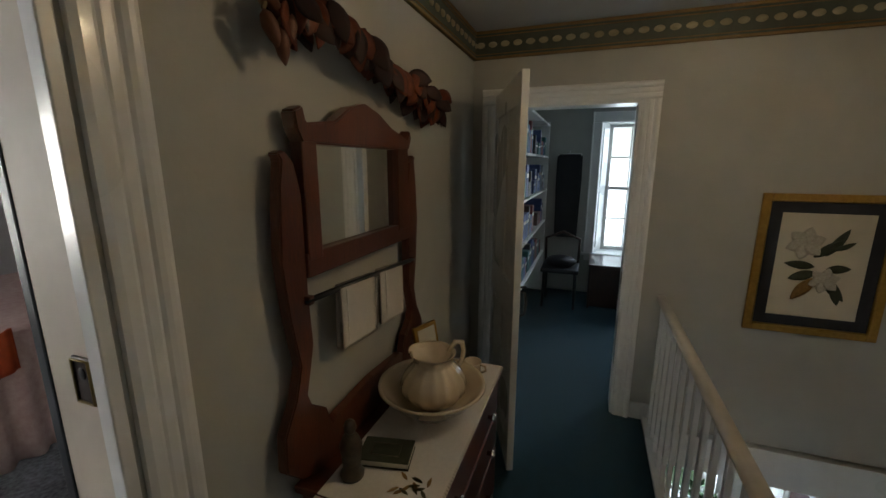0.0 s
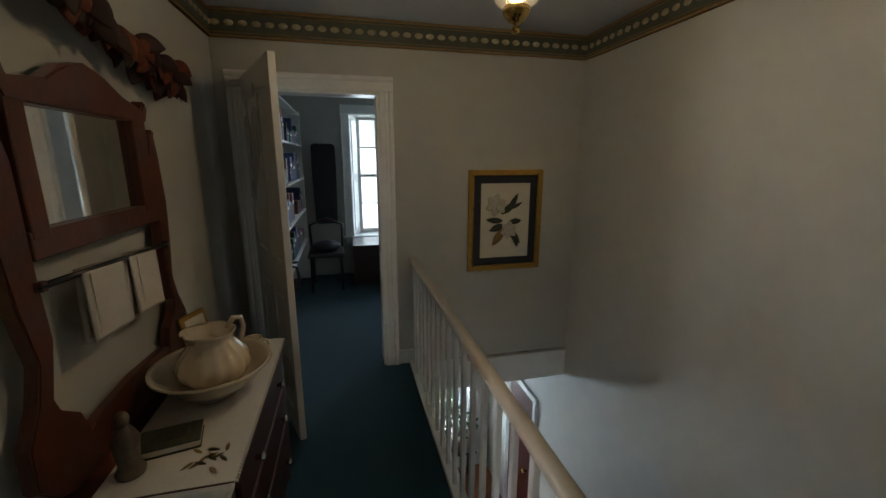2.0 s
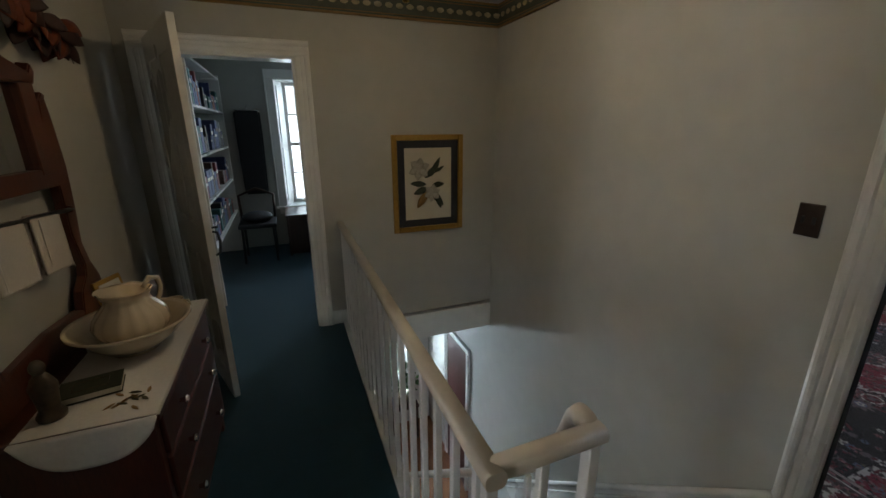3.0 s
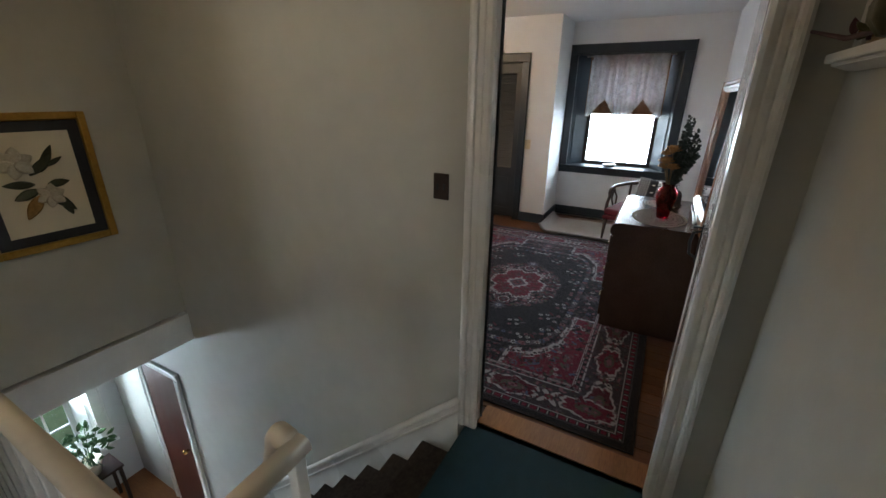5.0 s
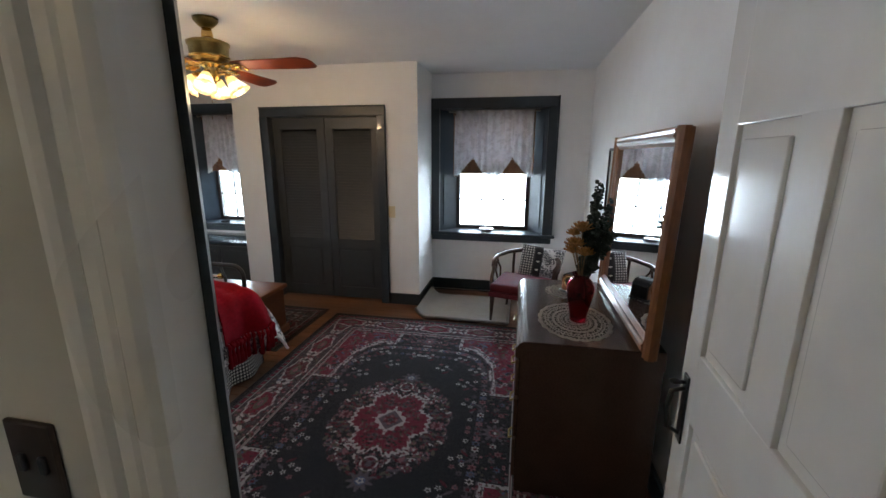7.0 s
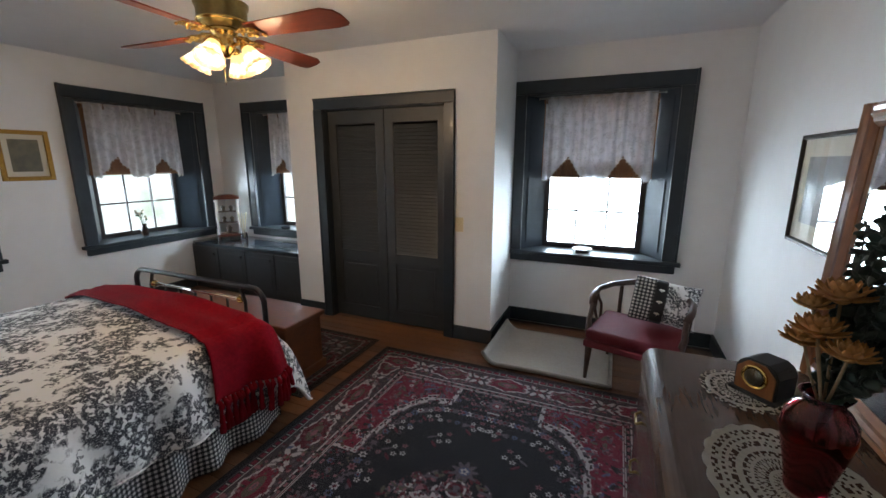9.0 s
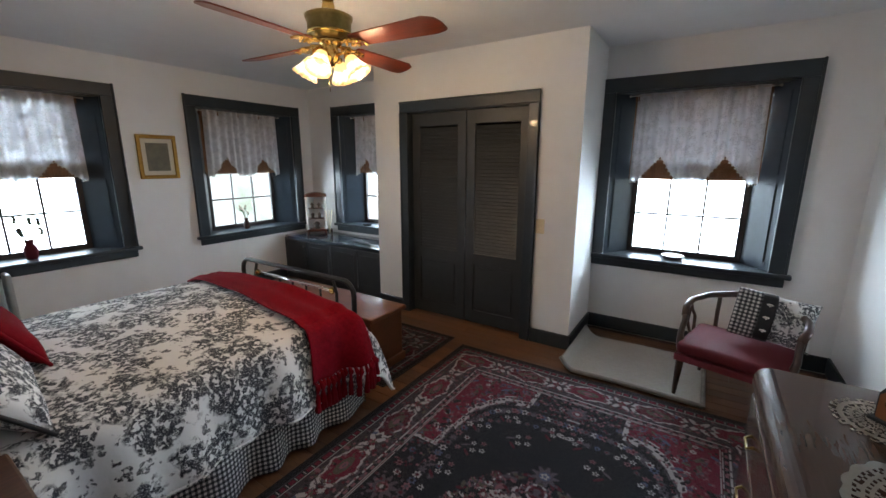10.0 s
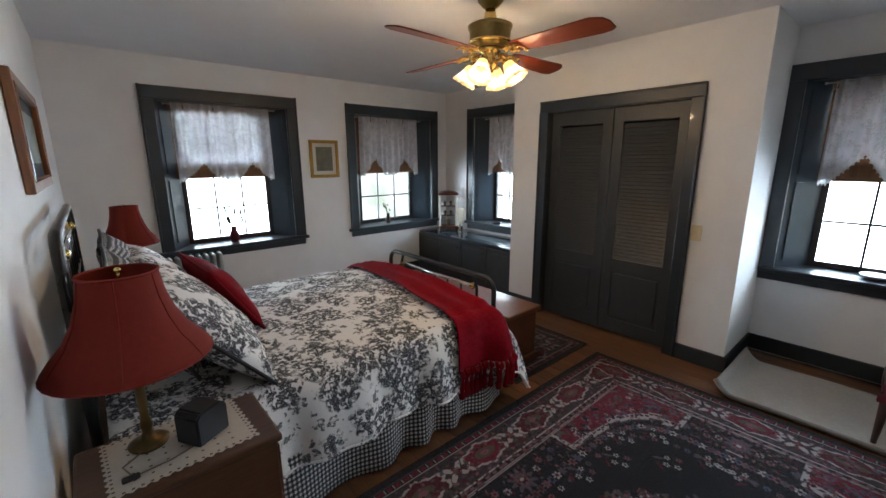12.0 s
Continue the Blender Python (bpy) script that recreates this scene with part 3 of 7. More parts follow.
def door_casing(parent, half, height, width, mat, depth=0.03, floor=0.0):
    """Two legs and a head round an opening, in the parent's frame: the wall's face is y = 0 and the casing stands on its -y side."""
    part("casing_leg", casing_bar(height - floor, width, depth, m=Matrix.Translation((half, 0, floor))), mat, parent)
    part("casing_leg", casing_bar(height - floor, width, depth, m=Matrix.Translation((-half, 0, floor)) @ Matrix.Diagonal((-1, 1, 1, 1))), mat, parent)
    m = Matrix.Translation((-half - width, 0, height)) @ Matrix(((0, 0, 1, 0), (0, 1, 0, 0), (1, 0, 0, 0), (0, 0, 0, 1)))
    part("casing_head", casing_bar(2 * (half + width), width, depth, m=m), mat, parent)


def panel_leaf(parent, w, h, t, mat, rows, stile=0.11):
    """A panelled door leaf from x = 0 to w; its faces are at y = 0 and -t. rows: (low, high) of each pair of panels."""
    mid = w / 2
    bm = box(0, stile, -t, 0, 0, h, 0.003)
    bm = box(w - stile, w, -t, 0, 0, h, 0.003, bm=bm)
    bm = box(mid - 0.05, mid + 0.05, -t + 0.001, -0.001, 0.02, h - 0.02, 0.002, bm=bm)
    z = 0.0
    for lo, hi in list(rows) + [(h, h)]:
        bm = box(stile - 0.005, w - stile + 0.005, -t + 0.0005, -0.0005, z, lo, 0.003, bm=bm)
        z = hi
    part("stiles_and_rails", bm, mat, parent)
    for lo, hi in rows:
        for a, b in ((stile, mid - 0.05), (mid + 0.05, w - stile)):
            own = box(a - 0.004, b + 0.004, -t + 0.012, -0.012, lo - 0.004, hi + 0.004)
            for y0, y1 in ((-t + 0.004, -t + 0.014), (-0.014, -0.004)):
                own = box(a + 0.028, b - 0.028, y0, y1, lo + 0.03, hi - 0.03, 0.004, bm=own)
            part("panel", own, mat, parent)


def lever_pull(parent, x, y, z, side):
    """A wrought thumb-latch pull on a leaf."""
    h = part("handle", box(-0.018, 0.018, -0.006, 0.0, -0.10, 0.10, 0.003), "iron", parent, "black wrought iron latch pull")
    h.matrix_basis = pose(x, y, z, 0, 0, 0 if side < 0 else 180)
    part("grip", tube([(0, -0.004, 0.06), (0, -0.035, 0.05), (0, -0.042, 0.0), (0, -0.035, -0.06), (0, -0.004, -0.075)], [0.006, 0.007, 0.008, 0.007, 0.006]), "iron", h)
    part("thumb_piece", ball(0.013, 0, -0.03, 0.078, 1, 1.2, 0.5, bm=tube([(0, 0, 0.078), (0, -0.03, 0.078)], 0.005)), "iron", h)


# bedroom door, opened into the room against the dresser's wall
door_1 = thing("door_1", HALL_E, 0.61, 0, "white painted door casing in the hall", "door frame", rz=90 - 180, kind="structure")
door_casing(door_1, 0.375, 1.945, 0.095, "white_trim", 0.032)
frame_1 = thing("door_frame_1", 0, 0, 0, "dark door lining towards the bedroom", "door frame", kind="structure")
part("lining", box(HALL_E - 0.002, 1.987, 0.999, 1.006, 0, 1.965), "white_trim", frame_1)
part("lining", box(HALL_E - 0.002, 1.943, 0.165, 0.236, 0, 1.95, 0.003), "white_trim", frame_1)
part("lining", box(HALL_E - 0.002, 1.987, 0.15, 0.992, 1.937, 1.965), "white_trim", frame_1)
part("casing_leg", prism([(1.988, 0.986), (2.03, 1.02), (ROOM_W + 0.02, 1.075), (ROOM_W + 0.02, 1.115), (1.988, 1.115)], "z", 0, 2.06), "dark_trim", frame_1, "dark blue-gray casing")
part("casing_leg", box(1.99, ROOM_W + 0.02, 0.055, 0.125, 0, 2.06, 0.004), "dark_trim", frame_1, "dark blue-gray casing")
part("casing_head", box(1.988, ROOM_W + 0.02, 0.13, 1.07, 1.96, 2.062, 0.004), "dark_trim", frame_1, "dark blue-gray casing")
structure("threshold", box(HALL_E + 0.026, 2.082, 0.168, 0.995, -0.03, 0.0055, 0.002), "oak", "worn oak door sill", "threshold")
leaf_1 = thing("bedroom_door", 1.955, 0.222, 0.012, "glossy white four-panel door, standing wide open", "door", rz=-3.5)
panel_leaf(leaf_1, 0.765, 1.915, 0.036, "door_white", [(0.13, 0.86), (1.05, 1.60)], 0.10)
lever_pull(leaf_1, 0.715, 0.0, 0.87, 1)
for z in (0.22, 1.72):
    part("hinge", tube([(0.0, 0.006, z - 0.05), (0.0, 0.006, z + 0.05)], 0.008, bm=box(-0.012, 0.004, -0.02, 0.006, z - 0.045, z + 0.045)), "iron", leaf_1, "black iron hinge")

# study door, swung into the hall
door_2 = thing("door_2", 0.04, HALL_N, 0, "white painted door casing of the study", "door frame", kind="structure")
door_casing(door_2, 0.40, 1.92, 0.095, "white_trim", 0.028)
frame_2 = thing("door_frame_2", 0, 0, 0, "white door lining of the study", "door frame", kind="structure")
part("lining", box(0.425, 0.443, HALL_N - 0.002, 3.565, 0, 1.935), "white_trim", frame_2)
part("lining", box(-0.362, -0.344, HALL_N - 0.002, 3.565, 0, 1.935), "white_trim", frame_2)
part("lining", box(-0.344, 0.425, HALL_N - 0.002, 3.565, 1.905, 1.935), "white_trim", frame_2)
part("strike_plate", box(0.422, 0.426, 3.43, 3.46, 0.86, 0.93), "plate_bronze", frame_2, "dark strike plate")
leaf_2 = thing("study_door", -0.335, 3.375, 0.012, "cream painted panel door, half open", "door", rz=-69)
panel_leaf(leaf_2, 0.75, 1.955, 0.034, "white_trim", [(0.14, 0.80), (0.98, 1.82)], 0.10)
lever_pull(leaf_2, 0.69, 0.0, 0.90, 1)

# door in the west wall and its thick jamb
door_3 = thing("door_3", HALL_W, 0.835, 0, "white painted door casing in the west wall", "door frame", rz=90, kind="structure")
door_casing(door_3, 0.425, 1.95, 0.10, "white_trim", 0.024)
frame_3 = thing("door_frame_3", 0, 0, 0, "cream door lining with dark far casing", "door frame", kind="structure")
part("lining", box(-0.69, HALL_W - 0.035, 1.238, 1.252, 0, 1.95), "lining_paint", frame_3)
part("stop", box(HALL_W - 0.035, HALL_W + 0.002, 1.228, 1.252, 0, 1.95, 0.003), "white_trim", frame_3)
part("casing_leg", box(-0.72, -0.69, 1.235, 1.34, 0, 2.0, 0.004), "dark_trim", frame_3, "dark blue-gray casing")
part("casing_leg", box(-0.72, -0.69, 0.31, 0.42, 0, 2.0, 0.004), "dark_trim", frame_3, "dark blue-gray casing")
plate = thing("latch_plate", -0.585, 1.238, 1.21, "small tarnished brass latch plate on the jamb", "latch plate")
part("plate", box(-0.026, 0.026, -0.006, 0, -0.045, 0.045, 0.003), "plate_bronze", plate)
part("keyhole", ball(0.010, 0, -0.006, 0.015, 1, 0.3, 1.2), "black_box", plate)
part("rim", tube([(-0.022, -0.007, -0.04), (0.022, -0.007, -0.04), (0.022, -0.007, 0.04), (-0.022, -0.007, 0.04), (-0.022, -0.007, -0.04)], 0.003), "old_brass", plate)

# baseboards
base = lambda name, x0, x1, y0, y1, z1, mat, label: structure(name, box(x0, x1, y0, y1, 0, z1, 0.005), mat, label, "baseboard")
base("baseboard_1", 0.537, 0.66, HALL_N - 0.018, HALL_N, 0.11, "white_trim", "white hall baseboard")
base("baseboard_2", HALL_W, HALL_W + 0.018, 1.372, HALL_N - 0.02, 0.11, "white_trim", "white hall baseboard")
base("baseboard_3", HALL_W, HALL_E - 0.034, HALL_S, HALL_S + 0.018, 0.13, "white_trim", "white hall baseboard")
DARK = "dark blue-gray painted baseboard"
base("baseboard_4", BOX_X - 0.02, BOX_X, BOX_S - 0.02, 1.966, 0.12, "dark_trim", DARK)
base("baseboard_5", BOX_X - 0.02, BOX_X, 3.315, BOX_N, 0.12, "dark_trim", DARK)
base("baseboard_6", BOX_X, ROOM_E - 0.02, BOX_S - 0.02, BOX_S, 0.12, "dark_trim", DARK)
base("baseboard_7", ROOM_E - 0.02, ROOM_E, ROOM_S + 0.02, BOX_S, 0.12, "dark_trim", DARK)
base("baseboard_8", ROOM_W, ROOM_E, ROOM_S, ROOM_S + 0.02, 0.12, "dark_trim", DARK)
base("baseboard_9", ROOM_W, 5.62, ROOM_N - 0.02, ROOM_N, 0.12, "dark_trim", DARK)
base("baseboard_10", ROOM_W, ROOM_W + 0.02, 1.075, ROOM_N - 0.02, 0.12, "dark_trim", DARK)


def frieze(x0, x1, y0, y1, name):
    """A border under the hall's ceiling: two gilt lines, a green ground and a row of egg-shaped beads."""
    along = abs(x1 - x0) > abs(y1 - y0)
    z0, z1 = 2.19, 2.348
    root = thing(name, 0, 0, 0, "painted border with gilt lines and a row of egg-shaped beads", "border", kind="structure")
    part("ground", box(x0, x1, y0, y1, z0, z1, 0.002), "frieze_green", root)
    grow = 0.006
    for lo, hi in ((z0, z0 + 0.014), (z1 - 0.016, z1), (z0 + 0.024, z0 + 0.029), (z1 - 0.032, z1 - 0.027)):
        b = (x0, x1, y0 - grow, y1 + grow) if along else (x0 - grow, x1 + grow, y0, y1)
        part("gilt_line", box(*b, lo, hi, 0.003), "frieze_gold", root)
    bm, s = bmesh.new(), 0.03
    length = (x1 - x0) if along else (y1 - y0)
    while s < length:
        p = (x0 + s, (y0 + y1) / 2) if along else ((x0 + x1) / 2, y0 + s)
        bm = ball(0.030, p[0], p[1], (z0 + z1) / 2, 1 if along else 0.62, 0.62 if along else 1, 0.62, 10, bm)
        s += 0.074
    tagged(part("beads", bm, "frieze_bead", root), kind="stuff")


frieze(HALL_W + 0.014, HALL_E - 0.014, HALL_N - 0.014, HALL_N, "trim_frieze_north")
frieze(HALL_W, HALL_W + 0.014, HALL_S, HALL_N, "trim_frieze_west")
frieze(HALL_E - 0.014, HALL_E, HALL_S, HALL_N, "trim_frieze_east")


def window(name, x, y, rz, half, label, dark=True, z0=0.60, top=2.15, depth=0.28):
    """A deep window in splayed, panelled reveals. Local x runs along the wall, y outwards."""
    root = thing(name, x, y, 0, label, "window", rz=rz, kind="structure")
    trim = "dark_trim" if dark else "white_trim"
    side = "reveal_paint_skylit" if dark else "white_trim"
    sash = "sash_dark" if dark else "white_trim"
    inner, glass_half, w = half - 0.105, half - (0.292 if dark else 0.225), 0.105
    sill = z0 + 0.09
    head = top - 0.11
    part("casing_leg", box(-half, -inner, -0.03, 0, sill, head, 0.006), trim, root)
    part("casing_leg", box(inner, half, -0.03, 0, sill, head, 0.006), trim, root)
    part("casing_head", box(-half, half, -0.032, 0, head, top, 0.006), trim, root)
    for s in (-1, 1):
        part("casing_bead", box(s * (half - 0.006) - 0.009, s * (half - 0.006) + 0.009, -0.042, -0.004, sill, top + 0.004, 0.006), trim, root)
    part("window_sill", box(-half - 0.03, half + 0.03, -0.055, 0, sill - 0.035, sill, 0.008, bm=box(-inner + 0.002, inner - 0.002, -0.002, depth - 0.03, sill - 0.03, sill, 0.002)), trim, root)
    part("apron", box(-half + 0.005, half - 0.005, -0.028, 0, z0 - 0.01, sill - 0.036, 0.006), trim, root)
    y1 = depth - 0.045
    for s in (-1, 1):
        part("reveal", prism([(s * inner, -0.001), (s * inner, y1), (s * (glass_half + 0.03), y1)], "z", sill, head), side, root)
        a, b = Vector((s * inner, 0.0, 0)), Vector((s * (glass_half + 0.03), y1, 0))
        d, n = (b - a).normalized(), Vector((-s * (y1), -abs(inner - glass_half - 0.03), 0)).normalized()
        p, q = a + d * 0.05, b - d * 0.03
        for lo, hi in ((sill + 0.06, (sill + head) / 2 - 0.03), ((sill + head) / 2 + 0.03, head - 0.06)):
            part("reveal_panel", prism([(v.x, v.y) for v in (p, q, q + n * 0.008, p + n * 0.008)], "z", lo, hi, 0.003), side, root)
    part("reveal_head", box(-inner, inner, 0.0, depth, head - 0.006, head + 0.02), trim, root)
    g = glass_half
    for s in (-1, 1):
        part("jamb", box(s * (g + 0.026), s * (inner - 0.002), y1 + 0.003, y1 + 0.038, sill, head - 0.006), sash, root)
    mid = (sill + head) / 2
    for lo, hi, yy in ((sill, mid + 0.02, y1 + 0.002), (mid - 0.02, head - 0.006, y1 + 0.036)):
        fr = box(-g - 0.028, -g + 0.012, yy, yy + 0.032, lo, hi, 0.003)
        fr = box(g - 0.012, g + 0.028, yy, yy + 0.032, lo, hi, 0.003, bm=fr)
        fr = box(-g, g, yy + 0.001, yy + 0.031, lo, lo + 0.045, 0.003, bm=fr)
        fr = box(-g, g, yy + 0.001, yy + 0.031, hi - 0.035, hi, 0.003, bm=fr)
        s = part("sash", fr, sash, root)
        for k in (-1, 1):
            part("muntin", box(k * g / 3 - 0.008, k * g / 3 + 0.008, yy + 0.006, yy + 0.026, lo + 0.045, hi - 0.035), sash, s)
        zc = (lo + 0.045 + hi - 0.035) / 2
        part("muntin", box(-g + 0.012, g - 0.012, yy + 0.005, yy + 0.027, zc - 0.008, zc + 0.008), sash, s)
        for i in range(3):
            for a, b in ((lo + 0.04, zc), (zc, hi - 0.03)):
                c = (i - 1) * 2 * g / 3
                pane = part("pane", box(c - g / 3, c + g / 3, yy + 0.014, yy + 0.018, a, b), "glass", s)
                pane.visible_shadow = False
    return root


window("window_1", ROOM_E, 0.975, -90, 0.685, "deep window with dark blue-gray casing and splayed reveals")
window("window_2", 3.33, ROOM_N, 0, 0.675, "deep window with dark blue-gray casing above the radiator")
window("window_3", 5.27, ROOM_N, 0, 0.685, "deep window with dark blue-gray casing near the corner")
window("window_4", ROOM_E, 4.295, -90, 0.625, "deep window with dark blue-gray casing over the cabinet")
window("window_5", 0.74, 6.0, 0, 0.56, "white painted window of the study", False, 0.42, 2.15, 0.30)
window("window_6", 1.26, 5.2, 0, 0.50, "white painted window downstairs", False, -2.13, -0.80, 0.25)

# unseen window, added so that the next bedroom's lamp has an opening
window("window_7", -4.0, -0.5, 90, 0.50, "unseen white window added for the next bedroom's light", False, 0.77, 2.15, 0.20)

# closet doors
closet = thing("closet_door_frame", BOX_X, 2.64, 0, "dark painted casing round the closet doors", "door frame", rz=-90, kind="structure")
for a, b, lo, hi in ((-0.675, -0.585, 0, 1.925), (0.585, 0.675, 0, 1.925), (-0.675, 0.675, 1.9255, 2.02)):
    part("casing_board", box(a, b, -0.024, 0, lo, hi, 0.006), "dark_trim", closet)
    part("casing_bead", box(a, a + 0.016, -0.032, -0.002, lo, hi, 0.005) if b - a < 0.2 and a < 0 else box(b - 0.016, b, -0.032, -0.002, lo, hi, 0.005) if b - a < 0.2 else box(a, b, -0.032, -0.002, hi - 0.016, hi, 0.005), "dark_trim", closet)
# black sheet that puts the closet's inner shade behind the louvres
structure("closet_back", box(5.75, 5.77, 2.0, 3.3, 0, 2.2), "black_box", "black sheet standing in for the shade inside the closet", "closet")


for y0, y1 in ((2.046, 2.0545), (3.2255, 3.234)):
    part("lining", box(BOX_X - 0.002, BOX_X + 0.102, y0, y1, 0, 1.934), "dark_trim", closet).matrix_basis = closet.matrix_basis.inverted()
part("lining", box(BOX_X - 0.002, BOX_X + 0.102, 2.046, 3.234, 1.920, 1.934), "dark_trim", closet).matrix_basis = closet.matrix_basis.inverted()


def closet_leaf(x0, x1):
    root = thing("closet_door", BOX_X + 0.055, 2.64, 0.012, "near-black louvred closet door, closed", "closet door", rz=-90, group="closet doors")
    bm = box(x0, x0 + 0.085, 0, 0.032, 0, 1.905, 0.003)
    bm = box(x1 - 0.085, x1, 0, 0.032, 0, 1.905, 0.003, bm=bm)
    for lo, hi in ((0, 0.12), (0.56, 0.66), (1.79, 1.905)):
        bm = box(x0 + 0.08, x1 - 0.08, 0.0005, 0.0315, lo, hi, 0.003, bm=bm)
    part("stiles_and_rails", bm, "dark_door", root)
    part("panel", box(x0 + 0.08, x1 - 0.08, 0.012, 0.02, 0.11, 0.57, bm=box(x0 + 0.115, x1 - 0.115, 0.004, 0.014, 0.15, 0.53, 0.004)), "dark_door", root)
    slat = bpy.data.meshes.new("slat")
    sb = box(x0 + 0.08, x1 - 0.08, -0.0205, 0.0205, -0.0035, 0.0035, 0.002)
    sb.to_mesh(slat)
    sb.free()
    slat.materials.append(M["dark_door"])
    z = 0.675
    while z < 1.785:
        o = new("slat", slat)
        o.parent = root
        o.matrix_basis = pose(0, 0.017, z, 63, 0, 0)
        z += 0.030
    return root


closet_leaf(-0.583, -0.003)
closet_leaf(0.003, 0.583)


# ---- hall: railing and stairs ----
rail = thing("landing_railing", 0, 0, 0, "white painted landing railing with a worn cream handrail", "railing")
RA, RB, RC = Vector((0.648, HALL_N - 0.002, 0.80)), Vector((0.627, 0.978, 0.832)), Vector((0.893, 0.978, 0.838))


def handrail(a, b, over=0.0):
    d = (b - a).normalized()
    side = d.cross(Vector((0, 0, 1))).normalized()
    up = side.cross(d)
    outline = []
    for k in range(16):
        t = 2 * math.pi * k / 16
        c, s = math.cos(t), math.sin(t)
        outline.append((0.024 * math.copysign(abs(c) ** 0.7, c), 0.021 * math.copysign(abs(s) ** 0.7, s)))
    bm = bmesh.new()
    rings = [[bm.verts.new(p + side * u + up * v) for u, v in outline] for p in (a, b + d * over)]
    for k in range(16):
        f = bm.faces.new((rings[0][k], rings[0][(k + 1) % 16], rings[1][(k + 1) % 16], rings[1][k]))
        f.smooth = True
    bm.faces.new(rings[0][::-1])
    bm.faces.new(rings[1])
    bmesh.ops.recalc_face_normals(bm, faces=bm.faces[:])
    return bm


part("handrail", handrail(RA, RB, 0.03), "rail_paint", rail, "cream handrail with worn paint")
part("handrail", handrail(RB + Vector((0.002, 0, 0)), RC, 0.012), "rail_paint", rail, "cream handrail with worn paint")
n_bal = 19
for k in range(n_bal):
    p = RA.lerp(RB, (k + 0.6) / n_bal)
    part("baluster", box(p.x - 0.010, p.x + 0.010, p.y - 0.012, p.y + 0.012, 0.0, p.z - 0.015, 0.003), "white_trim", rail)
for x, w, d in ((0.628, 0.014, 0.014), (0.755, 0.012, 0.010), (0.880, 0.015, 0.015)):
    part("post", box(x - w, x + w, 0.978 - d, 0.978 + d, 0.0, 0.82, 0.004), "white_trim", rail)
part("bottom_rail", box(0.61, 0.66, 1.03, HALL_N - 0.02, 0.0, 0.025, 0.004), "white_trim", rail)

stair_rail = thing("stair_railing", 0, 0, 0, "white stair handrail falling from the landing post", "railing")
curve = [(0.886, 0.992, 0.832), (0.889, 1.012, 0.843), (0.893, 1.035, 0.842), (0.897, 1.058, 0.815), (0.904, 1.085, 0.77), (0.906, 1.12, 0.68), (0.908, 1.18, 0.56), (0.908, 1.30, 0.42), (0.908, 3.3, -1.55)]
part("handrail", tube(curve, [0.024, 0.027, 0.027, 0.024, 0.018, 0.016, 0.017, 0.019, 0.019], 14), "rail_paint", stair_rail, "cream handrail with worn paint")
for k in range(11):
    y = 1.24 + 0.2 * k
    top = 0.40 - 0.985 * (y - 1.30)
    part("baluster", box(0.899, 0.917, y - 0.010, y + 0.010, -0.2 * (k + 1) - 0.06, top, 0.003), "white_trim", stair_rail)

stairs = thing("staircase", 0, 0, 0, "steep stairs with a dark patterned carpet runner", "stairs")
for k in range(13):
    y, z = 1.03 + 0.2 * k, -0.2 * (k + 1)
    s = part("step", box(0.70, HALL_E - 0.034, y, y + 0.245, z - 0.2, z - 0.006), "white_trim", stairs)
    part("runner", box(0.74, HALL_E - 0.036, y + 0.004, y + 0.252, z - 0.03, z, 0.008, bm=box(0.74, HALL_E - 0.036, y - 0.006, y + 0.004, z, z + 0.194)), "stair_carpet", s, "dark brown patterned carpet runner")
skirt = thing("trim_stair_skirt", 0, 0, 0, "white moulded skirting that follows the stairs", "skirting", kind="structure")
S0, S1, SL = 1.075, 3.72, 0.955
part("board", prism([(S0, 0.15), (S1, 0.15 - SL * (S1 - S0)), (S1, -0.62 - SL * (S1 - S0)), (S0, -0.62)], "x", HALL_E - 0.032, HALL_E - 0.002), "white_trim", skirt)
part("cap", tube([(HALL_E - 0.028, S0, 0.15), (HALL_E - 0.028, S1, 0.15 - SL * (S1 - S0))], 0.017, 8), "white_trim", skirt)
part("bead", tube([(HALL_E - 0.034, S0, 0.085), (HALL_E - 0.034, S1, 0.085 - SL * (S1 - S0))], 0.007, 8), "white_trim", skirt)

# switch plate
sw = thing("switch_plate", HALL_E, 1.198, 1.183, "dark bronze switch plate on the plaster", "light switch")
part("plate", box(-0.007, 0, -0.036, 0.036, -0.055, 0.055, 0.003), "plate_bronze", sw)
for y in (-0.016, 0.016):
    part("toggle", box(-0.012, -0.006, y - 0.005, y + 0.005, -0.012, 0.012, 0.002), "black_box", sw)


